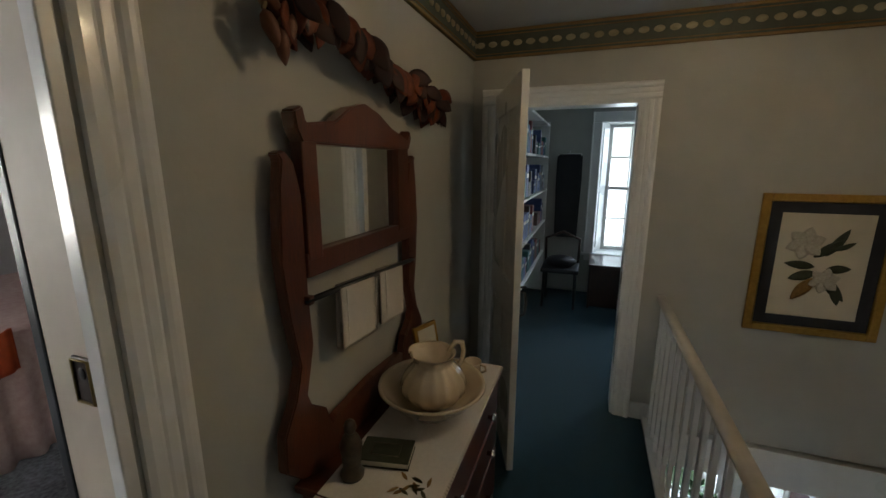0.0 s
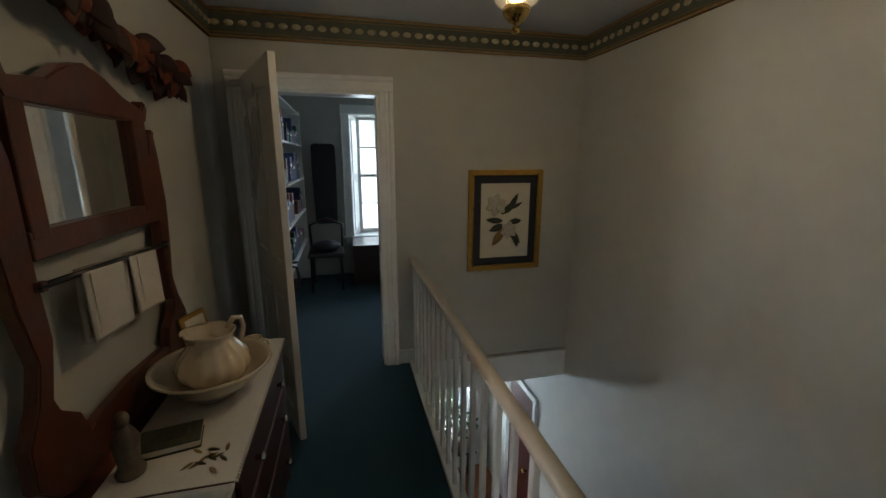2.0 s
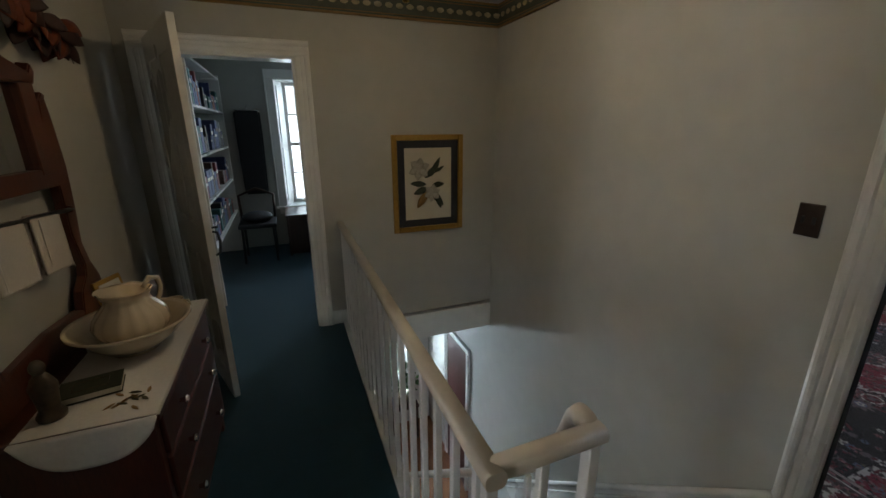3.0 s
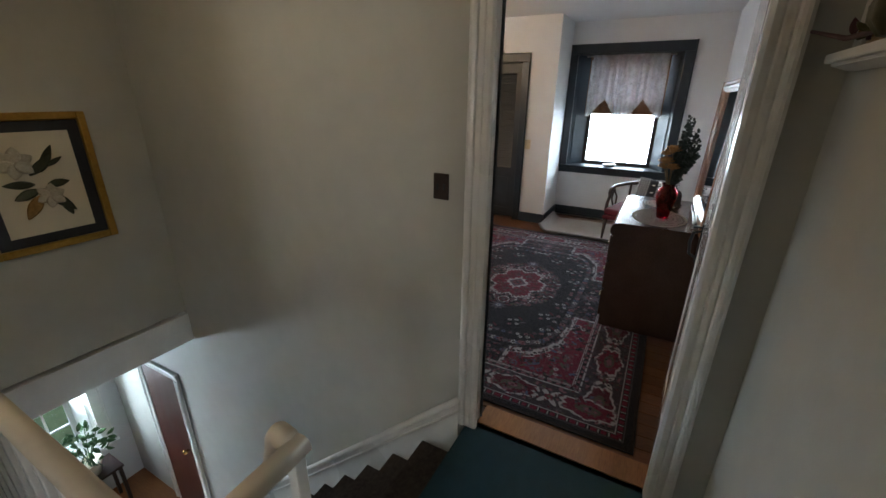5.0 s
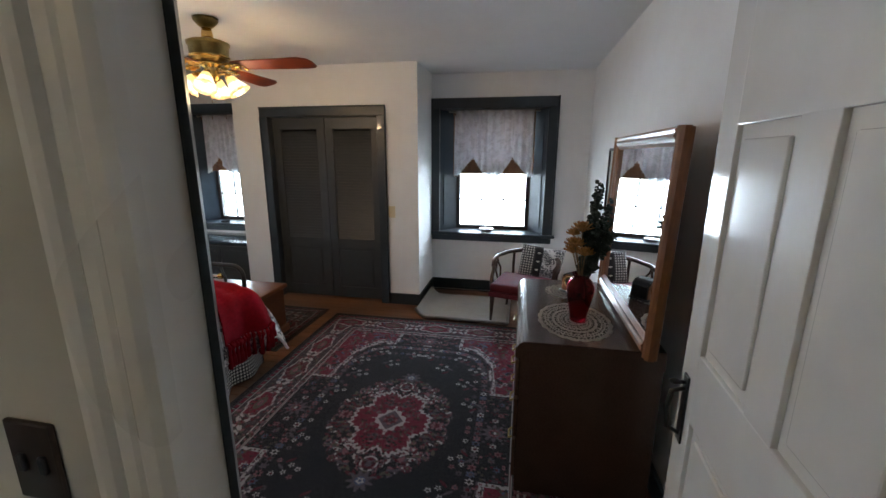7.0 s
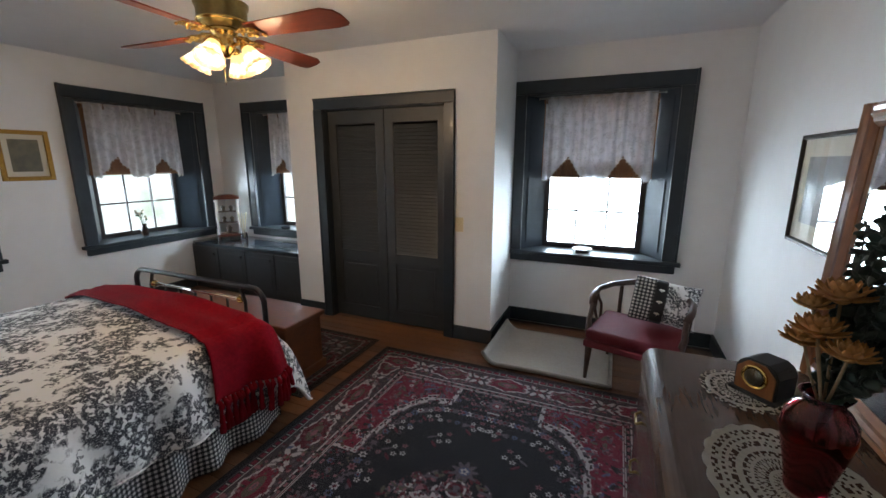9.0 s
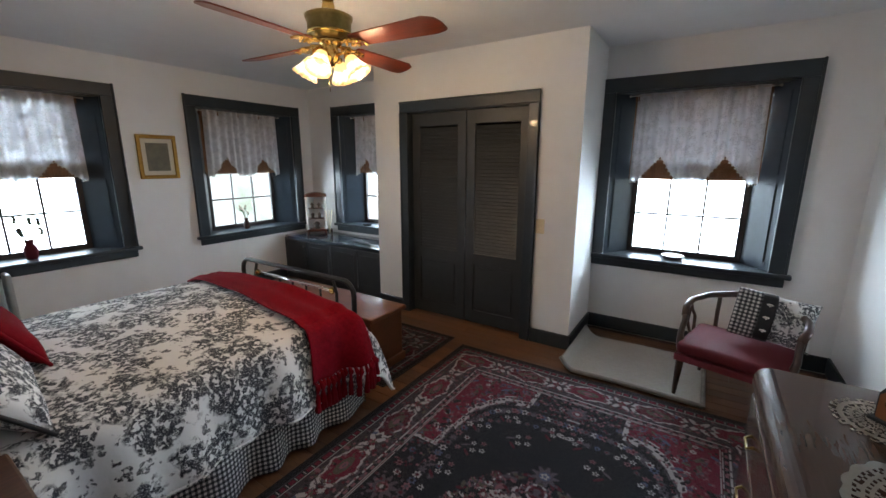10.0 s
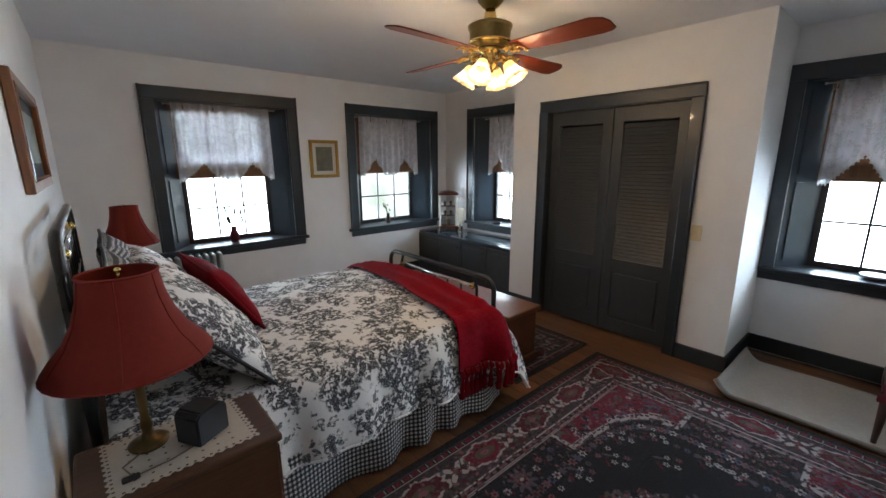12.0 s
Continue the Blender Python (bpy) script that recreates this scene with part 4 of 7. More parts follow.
def wall_picture(name, w, h, label, frame_mat, frame_w, mats, art=None, depth=0.022, glazed=False):
    """A framed picture in its own frame: it hangs on y = 0 and faces -y. mats: (inset, material) of the layers inside."""
    root = new(name)
    tagged(root, label, "picture")
    for nm, b in (("side", (-w / 2, -w / 2 + frame_w, -h / 2, h / 2)), ("side", (w / 2 - frame_w, w / 2, -h / 2, h / 2))):
        bm = box(b[0], b[1], -depth, -0.001, b[2], b[3], 0.005)
        part("frame_" + nm, bm, frame_mat, root)
    for z0, z1 in ((-h / 2, -h / 2 + frame_w), (h / 2 - frame_w, h / 2)):
        part("frame_rail", box(-w / 2 + frame_w - 0.001, w / 2 - frame_w + 0.001, -depth + 0.001, -0.001, z0, z1, 0.005), frame_mat, root)
    i0 = frame_w
    inner = box(-w / 2 + i0, w / 2 - i0, -0.008, -0.002, -h / 2 + i0, h / 2 - i0)
    part("mount", inner, mats[0][1], root)
    y = -0.010
    for inset, mat in mats[1:]:
        part("print", box(-w / 2 + inset, w / 2 - inset, y, y + 0.0015, -h / 2 + inset, h / 2 - inset), mat, root)
        y -= 0.002
    line = frame_w - 0.006
    part("slip", tube([(-w / 2 + line, -depth, -h / 2 + line), (w / 2 - line, -depth, -h / 2 + line), (w / 2 - line, -depth, h / 2 - line), (-w / 2 + line, -depth, h / 2 - line), (-w / 2 + line, -depth, -h / 2 + line)], 0.004, 6), frame_mat, root)
    return root, y


def petal(length, width, thick=0.001, bend=0.0, n=8):
    """A flat leaf from the origin along x, lying in x and z, with its face to -y."""
    def f(u, v):
        w = width * (math.sin(math.pi * min(1, u * 0.97 + 0.02)) ** 0.75) * (1 - 0.25 * u)
        return (length * u, -bend * math.sin(math.pi * u) + bend * 0.9 * (2 * v - 1) ** 2 * 0.5, (v - 0.5) * w)
    return sheet(f, n, 4, thick)


mag, art_y = wall_picture("magnolia_print", 0.575, 0.745, "magnolia print with dark mat in a gold frame", "gold_frame", 0.042, [(0, "picture_mat"), (0.098, "paper")])
mag.matrix_basis = pose(1.342, HALL_N - 0.001, 1.058)
rnd = random.Random(4)
for (x, z, a, ln, wd, mat) in ((-0.03, 0.05, 40, 0.15, 0.055, "print_leaf"), (0.02, 0.06, 62, 0.16, 0.05, "print_leaf"), (-0.02, 0.0, 175, 0.13, 0.05, "print_leaf"),
                               (0.03, -0.01, 5, 0.10, 0.05, "print_leaf"), (0.02, -0.05, -50, 0.16, 0.06, "print_leaf"), (-0.01, -0.03, 200, 0.12, 0.06, "print_leaf"),
                               (-0.01, -0.06, 235, 0.15, 0.07, "print_brown"), (0.07, -0.08, -75, 0.12, 0.05, "print_leaf"), (0.05, 0.09, 30, 0.09, 0.03, "print_leaf")):
    o = part("printed_leaf", petal(ln, wd, 0.0006), mat, mag)
    o.matrix_basis = pose(x, art_y - 0.001 - rnd.random() * 0.002, z, 0, -a, 0)
for x, z, r in ((-0.075, 0.12, 0.075), (0.03, -0.07, 0.06)):
    for k in range(6):
        o = part("printed_petal", petal(r * 1.15, r * 0.95, 0.0006), "print_bloom", mag)
        o.matrix_basis = pose(x, art_y - 0.003 - 0.0008 * k, z, 0, -60 * k - 20, 0)

# ceiling lamp of the hall
lamp = thing("hall_ceiling_lamp", 0.79, 2.02, 2.31, "brass hall lamp with a clear glass bell, switched on", "lamp")
part("canopy", lathe([(0, 0.04), (0.062, 0.04), (0.058, 0.028), (0.02, 0.012), (0, 0.01)][::-1]), "brass", lamp)
part("stem", tube([(0, 0, 0.02), (0, 0, -0.33)], 0.007), "brass", lamp)
part("glass_bell", lathe([(0.040, -0.275), (0.068, -0.26), (0.088, -0.22), (0.086, -0.18), (0.062, -0.14), (0.055, -0.115), (0.064, -0.10)], 32), "lamp_glass", lamp).visible_shadow = False
part("cup", lathe([(0, -0.352), (0.012, -0.35), (0.014, -0.335), (0.006, -0.325), (0.028, -0.315), (0.044, -0.295), (0.046, -0.275), (0.040, -0.268), (0, -0.268)], 28), "brass", lamp)
part("bulb", lathe([(0, -0.268), (0.014, -0.262), (0.019, -0.235), (0.014, -0.205), (0.004, -0.175), (0, -0.17)], 16), "lit_bulb", lamp).visible_shadow = False
for o in lamp.children:
    if not o.name.startswith(("canopy", "stem")):
        o.location.z = -0.04

# ---- hall: washstand and its things ----
WX0, WX1, WY0, WY1, WZ = -0.50, -0.095, 1.60, 2.46, 0.71
ws = thing("washstand", 0, 0, 0, "reddish wooden washstand with a mirror and towel bar", "washstand")
part("top", box(WX0, WX1, WY0, WY1, WZ - 0.025, WZ, 0.006), "cherry", ws)
part("body", box(WX0 + 0.01, WX1 - 0.025, WY0 + 0.02, WY1 - 0.02, 0.08, WZ - 0.026, 0.004), "cherry", ws)
for k, (z0, z1) in enumerate(((0.53, 0.67), (0.36, 0.515), (0.11, 0.345))):
    dr = part("drawer", box(WX1 - 0.026, WX1 - 0.010, WY0 + 0.05, WY1 - 0.05, z0, z1, 0.005), "cherry", ws)
    for y in (1.82, 2.24):
        part("knob", lathe([(0, 0), (0.008, 0), (0.008, 0.012), (0.016, 0.018), (0.013, 0.028), (0, 0.032)], 16), "chrome", dr, "glass and metal knob").matrix_basis = pose(WX1 - 0.011, y, (z0 + z1) / 2, 0, 90, 0)
for x in (WX0 + 0.03, WX1 - 0.045):
    for y in (WY0 + 0.04, WY1 - 0.04):
        part("leg", box(x - 0.018, x + 0.018, y - 0.018, y + 0.018, 0, 0.09, 0.004), "cherry", ws)
FX0, FX1 = -0.495, -0.462


def upright(mirror):
    """A lyre-shaped side post of the mirror frame, in y and z."""
    c = 1.985
    line = [(1.665, 0.71), (1.60, 0.74), (1.545, 0.80), (1.55, 0.90), (1.60, 0.98), (1.625, 1.06), (1.60, 1.20), (1.585, 1.35), (1.60, 1.52), (1.612, 1.585), (1.60, 1.60), (1.625, 1.608), (1.655, 1.58), (1.675, 1.50),
            (1.675, 1.25), (1.682, 1.10), (1.66, 1.02), (1.645, 0.97), (1.66, 0.93), (1.72, 0.885), (1.75, 0.80), (1.75, 0.71)]
    return [(2 * c - y if mirror else y, z) for y, z in line]


for flip in (False, True):
    part("upright", prism(upright(flip), "x", FX0, FX1, 0.004), "cherry", ws)
part("back_rail", prism([(1.70, 0.71), (2.27, 0.71), (2.27, 0.80), (2.20, 0.83), (1.985, 0.845), (1.77, 0.83), (1.70, 0.80)], "x", FX0 + 0.002, FX1 - 0.002, 0.003), "cherry", ws)
part("lower_rail", box(FX0, FX1 + 0.004, 1.675, 2.295, 1.285, 1.35, 0.004), "cherry", ws)
part("mirror_stile", box(FX0, FX1 + 0.006, 1.68, 1.738, 1.33, 1.66, 0.004), "cherry", ws)
part("mirror_stile", box(FX0, FX1 + 0.006, 2.20, 2.29, 1.33, 1.66, 0.004), "cherry", ws)
crest = [(1.68, 1.625), (2.29, 1.625), (2.315, 1.67), (2.30, 1.70), (2.275, 1.668), (2.16, 1.695), (2.07, 1.735), (1.985, 1.755), (1.90, 1.735), (1.82, 1.69), (1.70, 1.675), (1.69, 1.715), (1.655, 1.70), (1.66, 1.66)]
part("crest", prism(crest, "x", FX0, FX1 + 0.010, 0.005), "cherry", ws)
part("mirror_glass", box(FX0 + 0.008, FX0 + 0.016, 1.73, 2.21, 1.34, 1.632), "old_mirror", ws, "aged mirror glass")
part("towel_bar", tube([(-0.452, 1.655, 1.232), (-0.452, 2.315, 1.195)], 0.008), "iron", ws, "dark towel bar")
for y, z in ((1.665, 1.231), (2.305, 1.196)):
    part("bar_bracket", box(FX1 - 0.01, -0.445, y - 0.01, y + 0.01, z - 0.012, z + 0.012, 0.003), "cherry", ws)

garland = thing("leaf_garland", HALL_W, 0, 0, "garland of dark red magnolia leaves and buds above the mirror", "garland")
rnd = random.Random(11)
arc = [Vector((0.05, 1.60, 1.91)), Vector((0.06, 1.68, 1.950)), Vector((0.06, 1.86, 1.945)), Vector((0.05, 2.05, 1.915)), Vector((0.05, 2.25, 1.885)), Vector((0.05, 2.45, 1.865)), Vector((0.04, 2.58, 1.83))]
part("stem", tube(arc, 0.009, 7), "twig", garland)
leaf_meshes = []
for mat in ("leaf_dark", "leaf_dark", "leaf_red"):
    me = bpy.data.meshes.new("leaf")
    bm = petal(0.130, 0.088, 0.0012, 0.005, 8)
    bm.to_mesh(me)
    bm.free()
    me.materials.append(M[mat])
    leaf_meshes.append(me)
for k in range(110):
    t = k / 109 * 5.9
    i = min(5, int(t))
    p = arc[i].lerp(arc[i + 1], t - i)
    o = new("leaf", leaf_meshes[rnd.choice((0, 0, 1, 2))] if k % 5 else leaf_meshes[2])
    o.parent = garland
    ang = rnd.choice((100, 80, 60, 45, 115, 70, 20)) + rnd.uniform(-18, 18)
    s = rnd.uniform(0.55, 0.85) * (0.9 + 0.04 * t)
    m = pose(p.x + rnd.uniform(0.0, 0.06), p.y, p.z + rnd.uniform(-0.025, 0.015), 0, 0, rnd.uniform(45, 88)) @ pose(0, 0, 0, rnd.uniform(-25, 25), ang, rnd.uniform(-15, 15))
    o.matrix_basis = m @ Matrix.Scale(s, 4)
for y, z, a in ((1.60, 1.86, 100), (1.56, 1.88, 120), (1.64, 1.90, 80), (1.55, 1.93, 140)):
    o = part("bud", lathe([(0, 0), (0.016, 0.012), (0.024, 0.04), (0.017, 0.075), (0.005, 0.10), (0, 0.105)], 12), "leaf_bud", garland)
    o.matrix_basis = pose(0.09, y, z, 90 + a, 0, 0) @ Matrix.Scale(0.75, 4)
    part("bud_stalk", tube([(0.09, y, z), (0.08, y + 0.06, z + 0.09), (0.06, 1.70, 1.95)], 0.005, 6), "twig", garland)


def cloth_sheet(name, x0, x1, y0, y1, z, label, drops):
    """A runner that lies on a top and hangs over its near end as a rounded flap."""
    root = thing(name, 0, 0, 0, label, "cloth")
    part("cloth", box(x0, x1, y0, y1, z, z + 0.003, 0.001), "linen", root)
    def flap(u, v):
        a = math.pi * u
        drop = drops * (math.sin(a) ** 0.6) * v
        return (x0 + (x1 - x0) * u, y0 - 0.006 - 0.012 * math.sin(v * 3) - 0.008 * math.sin(u * 9) * v, z + 0.002 - drop)
    part("flap", sheet(flap, 24, 8, 0.002), "linen", root)
    hem = bmesh.new()
    k = y0
    while k < y1:
        hem = ball(0.006, x1 + 0.002, k, z + 0.002, 1, 1, 0.5, 6, hem)
        k += 0.012
    tagged(part("scalloped_edge", hem, "crochet", root), kind="stuff")
    rr = random.Random(3)
    for k in range(14):
        o = part("embroidered_leaf", petal(0.035, 0.012, 0.0008), "gourd_green" if k % 2 else "print_brown", root)
        o.matrix_basis = pose(x1 - 0.05 - rr.random() * 0.09, y0 + 0.06 + rr.random() * 0.07, z + 0.0042, 90, 0, rr.random() * 360)


cloth_sheet("dresser_scarf", -0.42, -0.098, WY0 - 0.002, WY1 - 0.01, WZ + 0.0005, "white embroidered linen scarf on the washstand", 0.125)

basin = thing("wash_basin", -0.265, 2.045, WZ + 0.0045, "cream ironstone wash basin", "basin")
part("bowl", lathe([(0, 0.0), (0.075, 0.0), (0.08, 0.012), (0.10, 0.02), (0.145, 0.06), (0.178, 0.10), (0.188, 0.108), (0.186, 0.116), (0.172, 0.108), (0.14, 0.07), (0.095, 0.032), (0, 0.026)], 48), "porcelain", basin, smooth=True)
jug = thing("water_jug", -0.265, 2.06, WZ + 0.032, "cream ironstone water jug with a wavy lip", "jug")
lip = lambda a, t: (0.02 * math.cos(a + 2.6) * max(0, (t - 0.72) / 0.28), (0.018 * math.cos(a + 2.6) + 0.007 * math.cos(4 * a)) * max(0, (t - 0.72) / 0.28))
flute = lambda a, t: (lip(a, t)[0] + 0.0025 * math.cos(16 * a) * (1 if 0.15 < t < 0.6 else 0), lip(a, t)[1])
part("body", lathe([(0, 0), (0.066, 0), (0.072, 0.008), (0.092, 0.026), (0.112, 0.055), (0.116, 0.075), (0.108, 0.105), (0.088, 0.130), (0.070, 0.150), (0.067, 0.165), (0.076, 0.186), (0.084, 0.196), (0.076, 0.190), (0.057, 0.16), (0, 0.14)], 64, wave=flute), "porcelain", jug, smooth=True)
hd = [(0.066, 0.0, 0.175), (0.095, 0, 0.205), (0.125, 0, 0.195), (0.135, 0, 0.16), (0.125, 0, 0.125), (0.100, 0, 0.10)]
part("handle", tube(hd, [0.009, 0.010, 0.010, 0.009, 0.009, 0.010], 10), "porcelain", jug).matrix_basis = pose(0, 0, 0, 0, 0, 55)
cup = thing("shaving_mug", -0.20, 2.335, WZ + 0.0045, "small cream china mug", "cup")
part("body", lathe([(0, 0), (0.032, 0), (0.036, 0.01), (0.034, 0.05), (0.038, 0.062), (0.034, 0.06), (0.030, 0.012), (0, 0.01)], 28), "porcelain", cup)
part("handle", tube([(0.032, 0, 0.05), (0.055, 0, 0.048), (0.058, 0, 0.028), (0.034, 0, 0.014)], 0.005), "porcelain", cup)
frm = thing("photo_frame", -0.40, 2.36, WZ + 0.005, "small gilt photo frame leaning on the wall", "frame", rz=70)
bm = box(-0.07, 0.07, -0.01, 0.004, 0.0, 0.18, 0.004)
part("frame", bm, "gold_frame", frm).matrix_basis = pose(0, 0, 0, -12)
part("photo", box(-0.052, 0.052, -0.0125, -0.0105, 0.018, 0.162), "paper", frm).matrix_basis = pose(0, 0, 0, -12)
book = thing("green_book", -0.308, 1.785, WZ + 0.0045, "old dark green book lying flat", "book", rz=12)
book.matrix_basis = book.matrix_basis @ Matrix.Diagonal((0.85, 0.85, 0.8, 1))
part("pages", box(-0.083, 0.087, -0.056, 0.056, 0.004, 0.026, 0.002), "paper", book)
part("cover", box(-0.09, 0.09, -0.06, 0.06, 0.027, 0.031, 0.001, bm=box(-0.09, 0.09, -0.06, 0.06, 0, 0.004, 0.001, bm=box(-0.092, -0.086, -0.06, 0.06, 0, 0.031, 0.002))), "book_green", book)
part("cover_ornament", tube([(-0.05, -0.03, 0.0315), (0.05, -0.03, 0.0315), (0.05, 0.03, 0.0315), (-0.05, 0.03, 0.0315), (-0.05, -0.03, 0.0315)], 0.002, 6), "figurine", book)
fig = thing("figurine", -0.365, 1.685, WZ + 0.0045, "small dark brown glazed figurine", "figurine")
part("figure", ball(0.018, 0, 0, 0.155, 1, 1, 1.25, 12, lathe([(0, 0), (0.032, 0), (0.034, 0.012), (0.024, 0.03), (0.028, 0.07), (0.032, 0.10), (0.022, 0.125), (0.010, 0.14), (0, 0.145)], 20)), "figurine", fig, smooth=True)


def hung_towel(y0, y1, z, fold):
    root = thing("hand_towel", 0, 0, 0, "white linen hand towel folded over the bar", "towel", group="hand towels")
    bar_z = 1.232 - 0.056 * ((y0 + y1) / 2 - 1.655)
    def f(u, v):
        y = y0 + (y1 - y0) * v
        s = u * 2 - 1
        side = 1 if s > 0 else -1
        a = abs(s)
        return (-0.452 + side * (0.010 + 0.006 * a * (1 if side > 0 else 0.3)), y - 0.006 * a, bar_z + 0.010 * (1 - min(1, a * 12) ** 2) - 0.185 * a - 0.03 * (v - 0.5) * 0.5)
    part("cloth", sheet(f, 40, 10, 0.007), "towel", root)
    part("fold", box(-0.440, -0.436, y0 + fold, y0 + fold + 0.004, bar_z - 0.17, bar_z), "linen", root)


hung_towel(1.79, 1.98, 1.22, 0.02)
hung_towel(2.02, 2.19, 1.20, 0.03)

# ---- hall: ledge with autumn decoration ----
ledge = thing("wall_ledge", 0, HALL_S, 1.60, "white moulded wall ledge in the hall", "shelf")
part("board", box(0.75, 1.875, 0, 0.062, 0.018, 0.04, 0.005), "white_trim", ledge)
part("moulding", prism([(0, 0.0), (0.02, 0.003), (0.035, 0.008), (0.048, 0.012), (0.05, 0.018), (0, 0.018)], "x", 0.76, 1.868, 0.002), "white_trim", ledge)
part("back_panel", box(0.80, 1.78, 0.002, 0.02, 0.041, 0.62), "print_warm", ledge, "warm tan panel")
part("panel_frame", box(1.78, 1.83, 0.002, 0.03, 0.041, 0.66, 0.006), "shelf_board", ledge)
deco = [("gourd", 1.52, 0.05, "gourd_green", "dark green gourd"), ("gourd", 1.30, 0.045, "gourd_orange", "small orange pumpkin"), ("gourd", 1.14, 0.05, "gourd_orange", "small orange pumpkin")]
for nm, x, r, mat, lab in deco:
    g = thing(nm, x, HALL_S + 0.045, 1.6405, lab + " on the ledge", "gourd", group="gourds on the ledge")
    ribs = lambda a, t: (0.006 * abs(math.sin(4 * a)) * math.sin(math.pi * t), 0)
    part("fruit", lathe([(0, 0.004), (r * 0.6, 0), (r * 0.97, r * 0.5), (r, r), (r * 0.7, r * 1.5), (r * 0.15, r * 1.62), (0, r * 1.55)], 32, wave=ribs), mat, g)
    part("stalk", tube([(0, 0, r * 1.5), (0.006, 0.004, r * 1.75), (0.014, 0.006, r * 1.95)], [0.008, 0.006, 0.005], 7), "twig", g)
spray = thing("autumn_spray", 1.66, HALL_S + 0.045, 1.6405, "dried leaf and twig spray on the ledge", "decoration")
part("branch", tube([(0.20, 0.06, 0.05), (0.08, 0.02, 0.02), (-0.10, 0.0, 0.02), (-0.40, 0, 0.02)], [0.004, 0.006, 0.006, 0.004], 7), "wreath_wine", spray)
rnd = random.Random(8)
for k in range(30):
    o = part("leaf", petal(0.036, 0.020, 0.001, 0.004, 5), rnd.choice(("gourd_green", "gourd_green", "print_leaf", "gourd_orange", "wreath_wine")), spray)
    o.matrix_basis = pose(0.10 - k * 0.017 + rnd.uniform(-0.02, 0.02), rnd.uniform(-0.02, 0.03), 0.015 + rnd.random() * 0.02, rnd.uniform(-60, 60), -rnd.uniform(10, 150), rnd.uniform(0, 360))
part("berry_stalk", ball(0.010, 0.035, 0, 0.10, n=8, bm=ball(0.009, 0.02, 0.006, 0.075, n=8, bm=ball(0.009, 0.03, -0.005, 0.055, n=8, bm=tube([(0.02, 0, 0.01), (0.03, 0, 0.06), (0.04, 0, 0.115)], 0.004)))), "wreath_wine", spray)

# ---- study ----
shelf = thing("wall_shelves", -0.65, 5.0, 0, "cream wooden shelves filled with books and boxes", "shelves")
for z in (0.52, 0.90, 1.28, 1.66, 2.02):
    part("shelf", box(-0.16, 0.36, -0.9, 0.9, z - 0.02, z, 0.003), "white_trim", shelf)
for y in (-0.9, 0.9):
    part("side_panel", box(-0.16, 0.36, y - 0.012, y + 0.012, 0, 2.05, 0.003), "white_trim", shelf)
rnd = random.Random(21)
for z in (0.52, 0.90, 1.28, 1.66):
    y = 4.16
    while y < 5.78:
        w, h, d = rnd.uniform(0.05, 0.16), rnd.uniform(0.12, 0.29), rnd.uniform(0.16, 0.40)
        if rnd.random() < 0.85:
            b = thing("stored_box", -0.44, y + w / 2, z, "dim book or box on the shelf", "box", group="boxes on the study shelves")
            part("block", box(0.12 - d, 0.12, -w / 2 + 0.003, w / 2 - 0.003, 0.0, h, 0.004), rnd.choice(("books_mixed", "book_teal", "book_red", "book_blue", "black_box")), b)
            part("spine_band", box(0.1195, 0.1215, -w / 2 + 0.006, w / 2 - 0.006, h * 0.6, h * 0.72), rnd.choice(("linen", "books_mixed")), b)
        y += w + 0.004
bag = thing("garment_bag", -0.045, 5.97, 1.68, "long black case hanging on the study wall", "case")
part("case", prism([(-0.14, 0), (0.14, 0), (0.145, -0.3), (0.13, -0.98), (-0.13, -0.98), (-0.145, -0.3)], "y", -0.11, 0.0, 0.02), "black_box", bag)
part("hook", tube([(0, 0.02, 0.05), (0, -0.03, 0.05), (0, -0.045, 0.03), (0, -0.045, -0.01)], 0.006), "chrome", bag)
part("shoulder", tube([(-0.13, -0.055, -0.005), (0.13, -0.055, -0.005)], 0.02), "chrome", bag)
desk = thing("study_desk", 0.80, 5.68, 0, "dark wooden desk below the study window", "desk")
part("top", box(-0.55, 0.55, -0.30, 0.30, 0.47, 0.50, 0.004), "walnut_front", desk)
part("front_panel", box(-0.52, 0.52, -0.27, -0.25, 0.02, 0.47, 0.003), "walnut_front", desk)
for x in (-0.53, 0.53):
    part("side_panel", box(x - 0.012, x + 0.012, -0.28, 0.28, 0, 0.47, 0.003), "walnut_front", desk)
ch2 = thing("study_chair", -0.05, 5.45, 0, "dark chair piled with dim cloth", "chair")
part("seat", box(-0.2, 0.2, -0.2, 0.2, 0.40, 0.45, 0.015), "black_box", ch2)
part("backrest", tube([(-0.18, 0.19, 0.42), (-0.19, 0.21, 0.72), (0, 0.22, 0.80), (0.19, 0.21, 0.72), (0.18, 0.19, 0.42)], 0.016), "walnut_front", ch2)
for x in (-0.17, 0.17):
    for y in (-0.17, 0.17):
        part("leg", tube([(x, y, 0), (x * 0.95, y * 0.95, 0.41)], 0.014), "black_box", ch2)
part("cloth", ball(0.17, 0, 0, 0.50, 1, 0.9, 0.4), "black_box", ch2)

